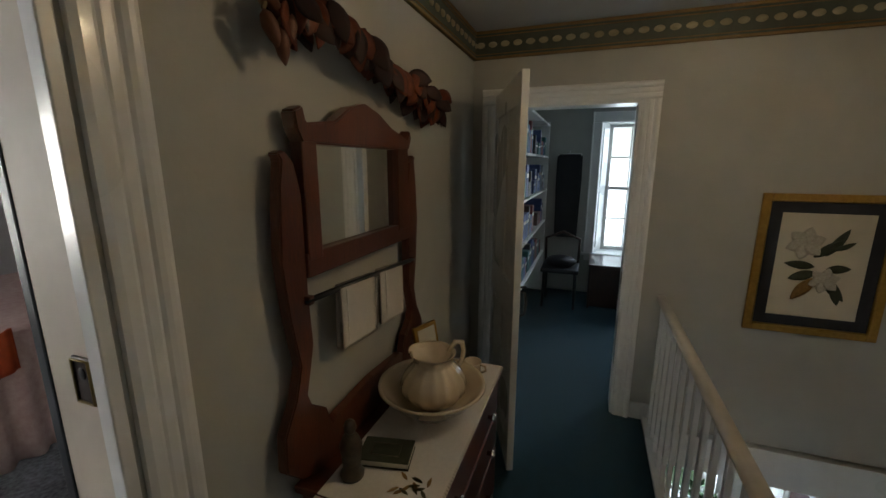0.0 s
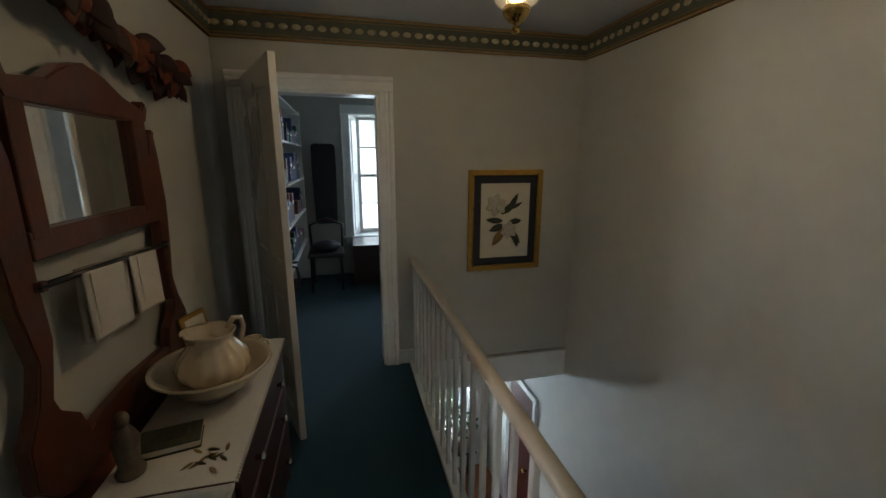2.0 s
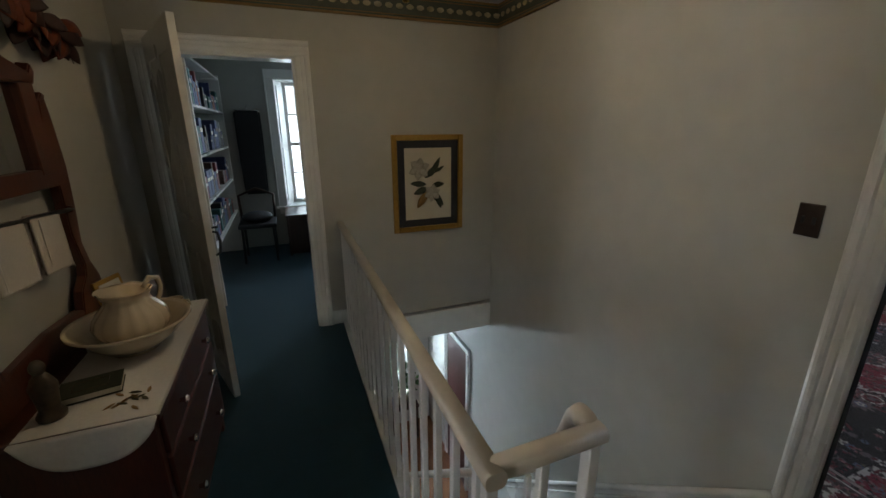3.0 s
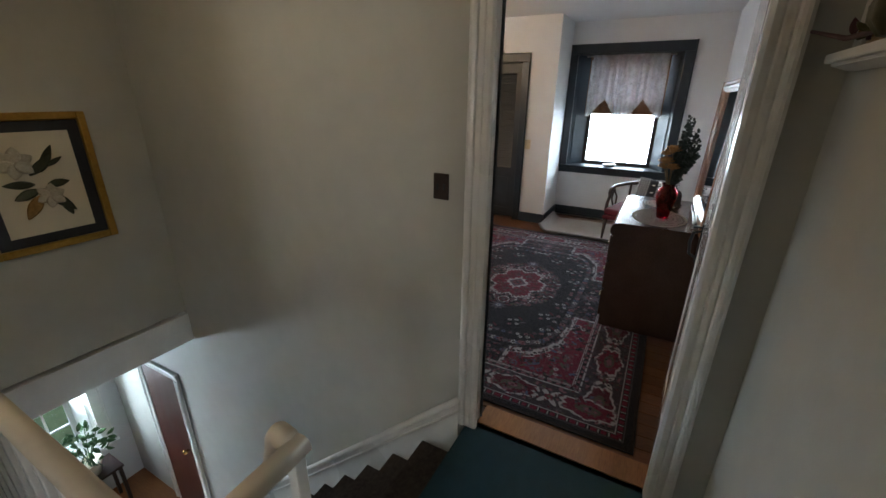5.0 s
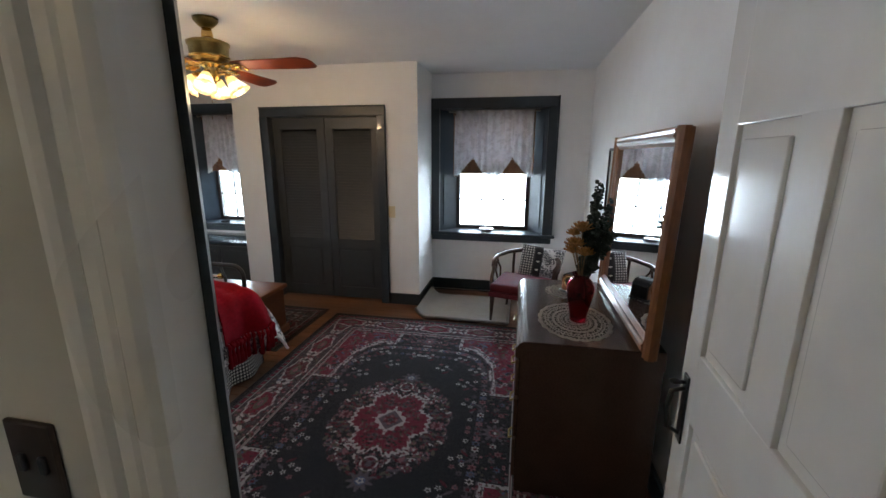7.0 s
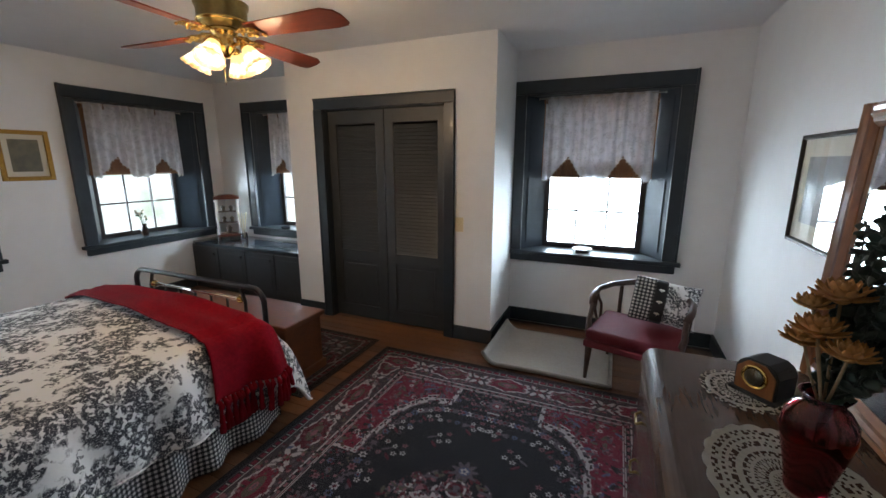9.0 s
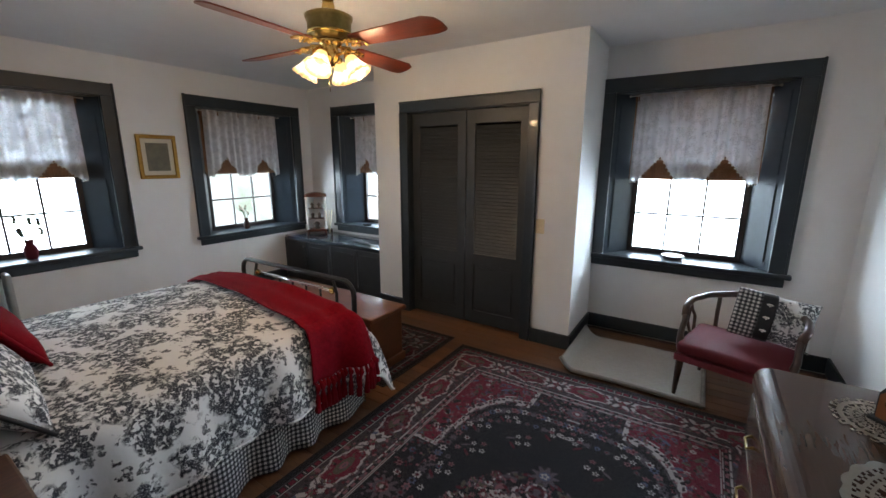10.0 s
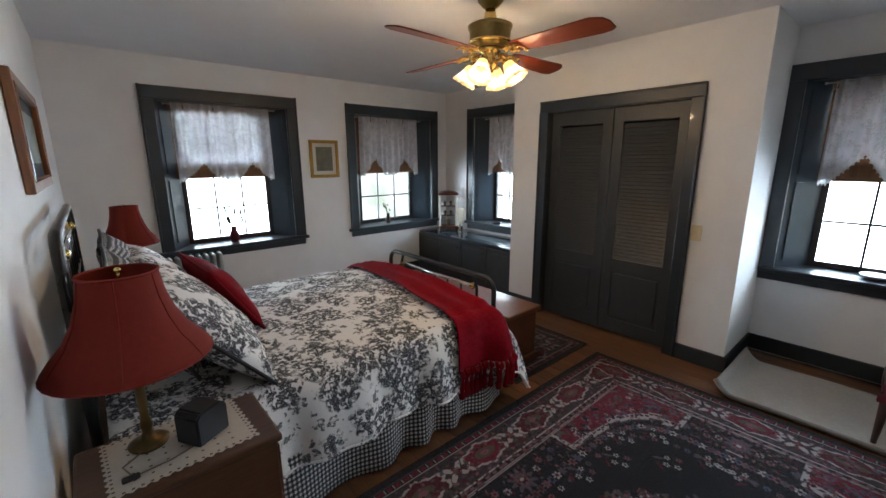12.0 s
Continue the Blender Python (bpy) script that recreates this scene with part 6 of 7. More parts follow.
pillow("toile_pillow", 0.72, 0.60, 0.20, "toile", "black and cream toile pillow with dark piping", pose(2.50, 3.62, TOP + 0.215, -41, 0, 94), "black_box")
pillow("red_pillow", 0.62, 0.40, 0.15, "cushion_red", "plain red throw pillow", pose(2.70, 3.36, TOP + 0.205, -33, 0, 93), "cushion_red")


# ---- bedroom: nightstands and lamps ----
def doily(parent_name, x, y, z, rx, ry, label, rz=0, n=112, rings=22):
    """Crochet lace with open meshes and a scalloped edge."""
    root = thing(parent_name, x, y, z, label, "doily", rz=rz)
    bm = bmesh.new()
    rad = [0.10 + 0.90 * k / rings for k in range(rings + 1)]
    vs = []
    for k, r in enumerate(rad):
        ring = []
        for i in range(n):
            a = 2 * math.pi * i / n
            q = r * (1 + (0.045 * abs(math.sin(a * 10)) if k >= rings - 1 else 0.015 * abs(math.sin(a * 10)) * r))
            ring.append(bm.verts.new((rx * q * math.cos(a), ry * q * math.sin(a), 0.002 + 0.0006 * ((i * 7 + k * 3) % 3))))
        vs.append(ring)
    for k in range(rings):
        for i in range(n):
            gap = (k % 3 == 1 and i % 2 == 0) or (k % 4 == 2 and i % 4 == 1) or (k in (4, 5, 9, 13, 14, 18) and (i + k) % 3 == 0)
            if not gap:
                bm.faces.new((vs[k][i], vs[k + 1][i], vs[k + 1][(i + 1) % n], vs[k][(i + 1) % n]))
    bmesh.ops.solidify(bm, geom=bm.faces[:], thickness=0.0016)
    part("crochet", bm, "crochet", root)
    return root


def square_doily(x, y, z, w, d, rz, label):
    root = thing("lace_doily", x, y, z, label, "doily", rz=rz)
    bm = bmesh.new()
    nx, ny = 54, 42
    g = [[bm.verts.new((w * (i / nx - 0.5) + (0.005 * math.sin(j * 1.6) if i in (0, nx) else 0), d * (j / ny - 0.5) + (0.005 * math.sin(i * 1.6) if j in (0, ny) else 0), 0.002)) for j in range(ny + 1)] for i in range(nx + 1)]
    for i in range(nx):
        for j in range(ny):
            edge = i < 4 or j < 4 or i >= nx - 4 or j >= ny - 4
            if not (edge and i % 3 == 1 and j % 3 == 1 or (not edge and i % 6 == 2 and j % 5 == 1)):
                bm.faces.new((g[i][j], g[i + 1][j], g[i + 1][j + 1], g[i][j + 1]))
    part("crochet", bm, "crochet", root)
    return root


NT = 0.685


def nightstand(x, y, label):
    root = thing("nightstand", x, y, 0, label, "nightstand", group="nightstands")
    w, d = 0.245, 0.155
    part("top", box(-w, w, -d, d, NT - 0.025, NT, 0.008), "bedside_wood", root)
    part("body", box(-w + 0.015, w - 0.015, -d + 0.012, d - 0.012, 0.12, NT - 0.0255, 0.004), "bedside_wood", root)
    for z0, z1 in ((0.46, 0.63), (0.17, 0.44)):
        dr = part("drawer", box(w - 0.016, w - 0.003, -d + 0.03, d - 0.03, z0, z1, 0.004), "bedside_wood", root)
        part("knob", ball(0.013, w + 0.008, 0, (z0 + z1) / 2), "old_brass", dr)
    for sx in (-1, 1):
        for sy in (-1, 1):
            part("leg", tube([(sx * (w - 0.03), sy * (d - 0.03), 0), (sx * (w - 0.035), sy * (d - 0.035), 0.13)], [0.012, 0.018]), "bedside_wood", root)
    return root


nightstand(2.34, 2.27, "dark wooden nightstand beside the door-side pillow")
nightstand(2.36, 4.36, "dark wooden nightstand at the window side of the bed")
square_doily(2.34, 2.28, NT + 0.0005, 0.36, 0.27, 3, "cream crochet doily on the nightstand")


def table_lamp(x, y, label, r=0.194):
    root = thing("table_lamp", x, y, NT + 0.0035, label, "lamp", group="bedside lamps")
    part("base", lathe([(0, 0), (0.050, 0), (0.052, 0.008), (0.038, 0.015), (0.019, 0.022), (0.012, 0.045), (0.017, 0.065), (0.011, 0.09), (0.013, 0.17), (0.010, 0.20), (0.008, 0.24), (0, 0.245)], 28), "lamp_bronze", root, "turned dark brass base")
    prof = [(r, 0.276), (r * 1.005, 0.285), (r * 0.90, 0.315), (r * 0.74, 0.353), (r * 0.60, 0.407), (r * 0.51, 0.465), (r * 0.465, 0.525), (r * 0.46, 0.53)]
    shade = part("shade", lathe(prof + [(q - 0.003, z) for q, z in prof[::-1]], 48), "shade_red", root, "red cloth bell shade")
    for k in range(6):
        a = k * math.pi / 3 + 0.35
        part("seam", tube([(q * math.cos(a) * 1.004, q * math.sin(a) * 1.004, z) for q, z in prof], 0.0022, 5), "shade_red", shade)
    for z, q in ((0.278, r), (0.529, r * 0.462)):
        part("trim_ring", tube([(q * 1.005 * math.cos(a), q * 1.005 * math.sin(a), z) for a in np.linspace(0, 2 * math.pi, 33)], 0.004, 6), "shade_red", shade)
    part("harp", tube([(0.01, 0, 0.24), (0.05, 0, 0.33), (0.05, 0, 0.43), (0, 0, 0.50), (-0.05, 0, 0.43), (-0.05, 0, 0.33), (-0.01, 0, 0.24)], 0.0025, 6), "brass", root)
    part("spider", tube([(-r * 0.455, 0, 0.515), (0, 0, 0.505), (r * 0.455, 0, 0.515)], 0.002, 5), "brass", root)
    part("finial", ball(0.009, 0, 0, 0.535, bm=tube([(0, 0, 0.50), (0, 0, 0.535)], 0.004)), "brass", root)
    return root


table_lamp(2.268, 2.33, "bedside lamp with a red bell shade and brass base")
table_lamp(2.39, 4.36, "bedside lamp with a red bell shade at the window side", 0.165)
cube = thing("clock_radio", 2.40, 2.265, NT + 0.004, "black box-shaped bedside clock seen from behind", "clock", rz=32)
part("case", prism([(-0.055, 0), (0.055, 0), (0.055, 0.085), (0.03, 0.105), (-0.04, 0.105), (-0.055, 0.09)], "y", -0.045, 0.045, 0.005), "black_box", cube)
part("dial", box(-0.048, 0.048, 0.045, 0.048, 0.012, 0.085), "iron", cube)
wire = thing("lamp_cord", 2.25, 2.22, NT + 0.0045, "thin power cord with an inline switch", "cord")
part("wire", tube([(0.02, 0.09, 0.003), (-0.05, 0.03, 0.003), (-0.03, -0.03, 0.003), (0.06, -0.02, 0.003), (0.16, 0.02, 0.003)], 0.0025, 6), "cord", wire)
part("switch", box(-0.055, -0.015, -0.045, -0.027, 0.0, 0.012, 0.004), "black_box", wire)

# ---- bedroom: chest, dresser and its things ----
chest = thing("blanket_chest", 4.475, 3.22, 0.0115, "reddish wooden blanket chest at the bed's foot", "chest")
part("body", box(-0.17, 0.17, -0.56, 0.56, 0.05, 0.40, 0.005), "chest_wood", chest)
part("lid", box(-0.19, 0.19, -0.59, 0.59, 0.40, 0.435, 0.008), "chest_wood", chest)
part("plinth", box(-0.185, 0.185, -0.58, 0.58, 0.0, 0.06, 0.005), "chest_wood", chest)
for y in (-0.36, 0.36):
    part("hinge", box(-0.192, -0.188, y - 0.04, y + 0.04, 0.36, 0.43, 0.001), "old_brass", chest)

DX0, DX1, DY0, DY1, DZ = 3.215, 4.15, 0.03, 0.63, 0.775
dresser = thing("dresser", 0, 0, 0, "dark mahogany dresser with a rounded front edge", "dresser")
prof = [(DY0, 0.0), (DY0, DZ)] + [(DY1 - 0.05 + 0.05 * math.sin(a), DZ - 0.05 + 0.05 * math.cos(a)) for a in np.linspace(0, math.pi / 2, 8)] + [(DY1, 0.70), (DY1 - 0.02, 0.69), (DY1 - 0.02, 0.0)]
top_bm = prism([(y, z) for y, z in prof if z > 0.6] + [(DY0, 0.69)], "x", DX0, DX1, 0.004)
part("top", top_bm, "mahogany", dresser, "glossy top with a waterfall edge", smooth=False)
part("body", box(DX0 + 0.006, DX1 - 0.006, DY0 + 0.004, DY1 - 0.02, 0.012, 0.692, 0.003), "mahogany", dresser)
for z0, z1 in ((0.50, 0.675), (0.29, 0.485), (0.08, 0.275)):
    dr = part("drawer", box(DX0 + 0.02, DX1 - 0.02, DY1 - 0.021, DY1 - 0.003, z0, z1, 0.006), "mahogany", dresser)
    for x in (3.42, 3.95):
        part("drop_pull", tube([(x - 0.035, DY1 - 0.004, (z0 + z1) / 2), (x - 0.03, DY1 + 0.014, (z0 + z1) / 2 - 0.012), (x + 0.03, DY1 + 0.014, (z0 + z1) / 2 - 0.012), (x + 0.035, DY1 - 0.004, (z0 + z1) / 2)], 0.005, 7), "old_brass", dr, "tarnished brass drop pull")
for x in (DX0 + 0.05, DX1 - 0.05):
    for y in (DY0 + 0.05, DY1 - 0.07):
        part("foot", box(x - 0.03, x + 0.03, y - 0.03, y + 0.03, 0, 0.065, 0.006), "mahogany", dresser)

MX0, MX1, MZ0, MZ1, MY = 3.125, 4.16, 0.0, 0.87, 0.11
dm = thing("dresser_mirror", 0, MY, DZ + 0.004, "large mirror in a moulded honey wood frame on the dresser", "mirror")
fw = 0.068
dm.matrix_basis = pose(0, MY, DZ + 0.004, 1.5, 0, 0)
def moulding(length):
    return prism([(0, 0), (0, -0.022), (0.012, -0.034), (0.024, -0.030), (0.034, -0.036), (0.044, -0.028), (0.054, -0.026), (fw, -0.012), (fw, 0)], "z", 0, length)
for x, flip in ((MX0, 1), (MX1, -1)):
    o = part("frame_side", moulding(MZ1 - MZ0), "honey_wood", dm)
    o.matrix_basis = Matrix.Translation((x, 0.0, MZ0)) @ Matrix.Diagonal((flip, -1, 1, 1))
for z, flip in ((MZ0, 1), (MZ1, -1)):
    o = part("frame_rail", moulding(MX1 - MX0 - 2 * fw + 0.002), "honey_wood", dm)
    o.matrix_basis = Matrix.Translation((MX0 + fw - 0.001, 0, z)) @ Matrix(((0, 0, 1, 0), (0, -1, 0, 0), (flip, 0, 0, 0), (0, 0, 0, 1)))
part("mirror_glass", box(MX0 + fw - 0.01, MX1 - fw + 0.01, 0.004, 0.010, MZ0 + fw - 0.01, MZ1 - fw + 0.01), "mirror", dm, "clear mirror glass")
part("backing", box(MX0 + 0.004, MX1 - 0.004, -0.012, 0.0, MZ0 + 0.002, MZ1 - 0.004, 0.002), "honey_wood", dm)
part("strut", box(3.55, 3.60, -0.05, -0.012, 0.3, 0.36, 0.003), "walnut_front", dm)

doily("lace_doily", 3.49, 0.36, DZ + 0.0005, 0.225, 0.165, "cream crochet doily under the red vase")
doily("lace_doily", 3.92, 0.36, DZ + 0.0005, 0.125, 0.11, "cream crochet doily under the small radio", 0, 84, 15)
vase = thing("red_vase", 3.495, 0.343, DZ + 0.0035, "ruby red glass vase with dried flowers and eucalyptus", "vase")
part("glass", lathe([(0, 0), (0.036, 0), (0.038, 0.006), (0.044, 0.05), (0.057, 0.11), (0.064, 0.15), (0.061, 0.18), (0.046, 0.203), (0.036, 0.212), (0.035, 0.220), (0.044, 0.234), (0.041, 0.234), (0.031, 0.220), (0.032, 0.209), (0.042, 0.199), (0.057, 0.177), (0.060, 0.15), (0.053, 0.11), (0.040, 0.05), (0.033, 0.012), (0, 0.010)], 40), "red_glass", vase, "ruby red glass")
rnd = random.Random(17)
leaf_me = bpy.data.meshes.new("eucalyptus_leaf")
bm = petal(0.031, 0.029, 0.0012, 0.004, 6)
bm.to_mesh(leaf_me)
bm.free()
leaf_me.materials.append(M["eucalyptus"])
stems = [((0.05, -0.07), 0.64), ((0.00, -0.10), 0.58), ((0.08, -0.12), 0.52), ((-0.04, -0.05), 0.52), ((0.13, -0.06), 0.58), ((0.03, -0.13), 0.43), ((-0.06, -0.12), 0.44), ((0.10, -0.09), 0.42), ((0.0, -0.04), 0.66),
         ((0.18, -0.10), 0.46), ((0.02, -0.02), 0.50), ((-0.02, -0.09), 0.36), ((0.07, -0.02), 0.44), ((0.10, -0.13), 0.48)]
for (dx, dy), top in stems:
    pts = [Vector((0, 0, 0.15)), Vector((dx * 0.25, dy * 0.3, 0.15 + (top - 0.15) * 0.4)), Vector((dx * 0.6, dy * 0.7, 0.15 + (top - 0.15) * 0.75)), Vector((dx, dy, top))]
    st = part("stem", tube(pts, [0.003, 0.003, 0.0025, 0.002], 6), "eucalyptus", vase)
    for k in range(58):
        t = 0.75 + 2.2 * k / 57
        i = min(2, int(t))
        p = pts[i].lerp(pts[i + 1], t - i)
        o = new("leaf", leaf_me)
        o.parent = st
        sc = rnd.uniform(0.7, 1.15) * (1.1 - 0.4 * k / 57)
        o.matrix_basis = pose(p.x, p.y, p.z, rnd.uniform(-70, 70), rnd.uniform(-60, 30), k * 97 + rnd.uniform(-30, 30)) @ Matrix.Scale(sc, 4)
for x, y, z, s in ((-0.015, 0.015, 0.445, 1.05), (-0.03, 0.045, 0.375, 1.0), (0.02, 0.045, 0.335, 0.9), (-0.05, 0.0, 0.34, 0.9), (0.0, 0.05, 0.42, 0.7)):
    f = part("dried_bloom", ball(0.016 * s, x, y, z, 1, 1, 0.8, 10), "dried_flower", vase, "golden dried flower")
    part("bloom_stalk", tube([(0, 0, 0.19), (x * 0.6, y * 0.6, z * 0.8), (x, y, z)], 0.003, 6), "twig", f)
    for ring, (cnt, tilt, ln) in enumerate(((11, 10, 0.050), (11, 32, 0.048), (9, 54, 0.042), (7, 74, 0.034))):
        for k in range(cnt):
            o = part("bloom_petal", petal(ln * s, 0.026 * s, 0.001, 0.006, 5), "dried_flower", f)
            o.matrix_basis = pose(x, y, z, 0, 0, 360 * k / cnt + ring * 17) @ pose(0, 0, 0, 90, 0, 0) @ pose(0, 0, 0, 0, 0, 0) @ Matrix.Rotation(radians(tilt), 4, "Z")

radio = thing("small_radio", 3.915, 0.315, DZ + 0.0035, "small vintage radio with a round brass dial", "radio", rz=-135)
arch = [(-0.075, 0.012), (0.075, 0.012), (0.075, 0.10), (0.062, 0.128), (0.035, 0.143), (-0.035, 0.143), (-0.062, 0.128), (-0.075, 0.10)]
part("case", prism(arch, "y", -0.045, 0.075, 0.004), "black_box", radio, "black rounded case")
part("front", prism([(-0.068, 0.014), (0.068, 0.014), (0.068, 0.10), (0.03, 0.138), (-0.03, 0.138), (-0.068, 0.10)], "y", -0.050, -0.044, 0.002), "honey_wood", radio, "amber wood front")
part("base", box(-0.085, 0.085, -0.06, 0.085, 0.0, 0.013, 0.004), "black_box", radio)
dial = part("dial", lathe([(0, 0), (0.046, 0), (0.046, 0.008), (0.040, 0.011), (0.038, 0.006), (0, 0.005)], 32), "brass", radio, "round brass dial rim")
dial.matrix_basis = pose(0.0, -0.050, 0.082, 90)
part("dial_glass", lathe([(0.037, 0.005), (0.03, 0.012), (0.015, 0.017), (0, 0.018)], 24), "clear_crystal", dial)
part("dial_face", lathe([(0, 0.0052), (0.036, 0.0052), (0.036, 0.0058), (0, 0.0058)], 24), "photo_dark", dial)
radio.matrix_basis = radio.matrix_basis @ Matrix.Scale(0.80, 4)
part("needle", box(-0.001, 0.001, 0, 0.028, 0.0062, 0.008), "brass", dial)

pic, _ = wall_picture("window_side_print", 0.56, 0.50, "gray print in a thin dark frame with wide mat", "plate_bronze", 0.022, [(0, "paper"), (0.10, "photo_gray")])
pic.matrix_basis = pose(4.72, ROOM_S + 0.001, 1.355, 0, 0, 180)
part("glass", box(-0.258, 0.258, -0.0185, -0.0165, -0.228, 0.228), "glass", pic).visible_shadow = False
npic, _ = wall_picture("small_gilt_picture", 0.345, 0.415, "small dark print in a wide gilt frame", "gold_frame", 0.035, [(0, "paper"), (0.075, "photo_dark")])
npic.matrix_basis = pose(4.293, ROOM_N - 0.001, 1.525)
wpic, _ = wall_picture("bed_picture", 0.95, 0.435, "wide picture in a brown gilt frame above the bed", "honey_wood", 0.05, [(0, "picture_mat"), (0.11, "photo_dark")], depth=0.03)
wpic.matrix_basis = pose(ROOM_W + 0.001, 3.50, 1.612, 0, 0, 90)


# ---- bedroom: armchair ----
chair = thing("barrel_armchair", 5.40, 0.56, 0, "dark wooden barrel armchair with a wine red seat", "armchair", rz=-104)
part("seat", box(-0.265, 0.265, -0.27, 0.23, 0.315, 0.395, 0.03, 4), "seat_red", chair, "wine red upholstered seat", smooth=True)
part("seat_frame", box(-0.27, 0.27, -0.272, 0.235, 0.265, 0.312, 0.008), "seat_red", chair)
for x, y, lean in ((-0.24, -0.24, -0.01), (0.24, -0.24, 0.01), (-0.20, 0.20, -0.03), (0.20, 0.20, 0.03)):
    part("leg", tube([(x + lean, y + (0.04 if y > 0 else 0), 0), (x, y, 0.28)], [0.011, 0.024], 8), "walnut_front", chair)
curve = [(-0.268, -0.13, 0.545), (-0.285, -0.06, 0.585), (-0.28, 0.05, 0.61), (-0.22, 0.19, 0.625), (-0.10, 0.265, 0.645), (0, 0.28, 0.65), (0.10, 0.265, 0.645), (0.22, 0.19, 0.625), (0.28, 0.05, 0.61), (0.285, -0.06, 0.585), (0.268, -0.13, 0.545)]
part("top_rail", tube(curve, [0.022, 0.021, 0.020, 0.021, 0.023, 0.024, 0.023, 0.021, 0.020, 0.021, 0.022], 10), "walnut_front", chair, "curved back and arm rail")
for s in (-1, 1):
    part("arm_post", tube([(s * 0.270, -0.115, 0.560), (s * 0.268, -0.130, 0.50), (s * 0.272, -0.165, 0.43), (s * 0.262, -0.195, 0.37), (s * 0.25, -0.20, 0.30)], [0.018, 0.017, 0.018, 0.022, 0.022], 8), "walnut_front", chair)
    part("splat", tube([(s * 0.265, 0.02, 0.37), (s * 0.270, -0.01, 0.42), (s * 0.278, -0.02, 0.47), (s * 0.280, 0.02, 0.54), (s * 0.283, 0.03, 0.60)], 0.010, 7), "walnut_front", chair)
    part("splat", tube([(s * 0.262, 0.08, 0.37), (s * 0.268, 0.11, 0.42), (s * 0.272, 0.12, 0.47), (s * 0.280, 0.06, 0.54), (s * 0.283, 0.04, 0.60)], 0.010, 7), "walnut_front", chair)
    part("back_post", tube([(s * 0.17, 0.215, 0.34), (s * 0.175, 0.24, 0.50), (s * 0.17, 0.235, 0.63)], 0.013, 7), "walnut_front", chair)
part("center_splat", box(-0.035, 0.035, 0.235, 0.25, 0.36, 0.64, 0.004), "walnut_front", chair)
chair.matrix_basis = chair.matrix_basis @ Matrix.Diagonal((1.06, 0.98, 0.95, 1))
cp = pillow("banded_pillow", 0.40, 0.30, 0.12, "toile_small", "toile cushion with a black bow band and gingham end", pose(5.48, 0.41, 0.540, -16, 7, -93))
part("gingham_end", sheet(lambda u, v: (-0.205 + 0.13 * u, -0.066 * (max(0, 1 - abs(2 * (0.33 * u) - 1) ** 2.6) ** 0.55) * max(0, 1 - abs(2 * v - 1) ** 2.6) ** 0.55 - 0.005, (v - 0.5) * 0.30), 10, 16, 0.003, uv=(0.13, 0.30)), "gingham", cp)
part("black_band", sheet(lambda u, v: (-0.08 + 0.075 * u, -0.069 * max(0, 1 - abs(2 * v - 1) ** 2.6) ** 0.55 - 0.006, (v - 0.5) * 0.295), 6, 16, 0.003), "black_box", cp)
for z in (-0.08, 0.0, 0.08):
    part("bow", ball(0.009, -0.042, -0.075, z, 2.0, 0.6, 0.8, 8, ball(0.005, -0.042, -0.077, z - 0.006, 0.8, 0.6, 1.6, 8)), "linen", cp)

# ---- bedroom: corner cabinet, sill things, radiator ----
CZ, CX = 0.555, 5.62
cab = thing("corner_cabinet", 0, 0, 0, "dark blue-gray built-in cabinet in the window corner", "cabinet")
part("counter", prism([(CX - 0.02, BOX_N + 0.002), (ROOM_E - 0.002, BOX_N + 0.002), (ROOM_E - 0.002, ROOM_N - 0.002), (CX + 0.02, ROOM_N - 0.002), (CX - 0.02, ROOM_N - 0.10)], "z", CZ - 0.03, CZ, 0.004), "counter_paint_skylit", cab, "glossy blue-gray counter, tinted with the window's reflection")
part("body", box(CX + 0.01, ROOM_E - 0.004, BOX_N + 0.004, ROOM_N - 0.004, 0, CZ - 0.031), "dark_door", cab)
n_d = 4
for k in range(n_d):
    y0 = BOX_N + 0.02 + k * (ROOM_N - BOX_N - 0.04) / n_d
    y1 = BOX_N + 0.02 + (k + 1) * (ROOM_N - BOX_N - 0.04) / n_d
    d = part("cabinet_door", box(CX - 0.008, CX + 0.009, y0 + 0.006, y1 - 0.006, 0.06, CZ - 0.05, 0.004), "dark_door", cab)
    part("door_panel", box(CX - 0.012, CX - 0.007, y0 + 0.05, y1 - 0.05, 0.11, CZ - 0.10, 0.003), "dark_door", d)
    part("knob", ball(0.013, CX - 0.02, y0 + 0.06, CZ - 0.12), "iron", d)

curio = thing("glass_curio", 5.93, 5.10, CZ + 0.001, "small glass display case with white columns and wooden top", "display case", rz=-40)
curio.matrix_basis = curio.matrix_basis @ Matrix.Diagonal((1.32, 1.25, 1.10, 1))
part("base", box(-0.10, 0.10, -0.07, 0.07, 0.03, 0.06, 0.006), "cherry", curio)
part("top", prism([(-0.105, 0.44), (0.105, 0.44), (0.105, 0.465), (0.05, 0.485), (0, 0.492), (-0.05, 0.485), (-0.105, 0.465)], "y", -0.075, 0.075, 0.004), "cherry", curio, "arched reddish wood top")
for x in (-0.085, 0.085):
    for y in (-0.055, 0.055):
        part("column", lathe([(0.012, 0.06), (0.018, 0.065), (0.012, 0.08), (0.010, 0.10), (0.013, 0.25), (0.010, 0.40), (0.018, 0.425), (0.012, 0.44)], 14, x, y), "towel", curio)
        part("foot", tube([(x, y, 0.0), (x, y, 0.03)], [0.008, 0.014], 8), "cherry", curio)
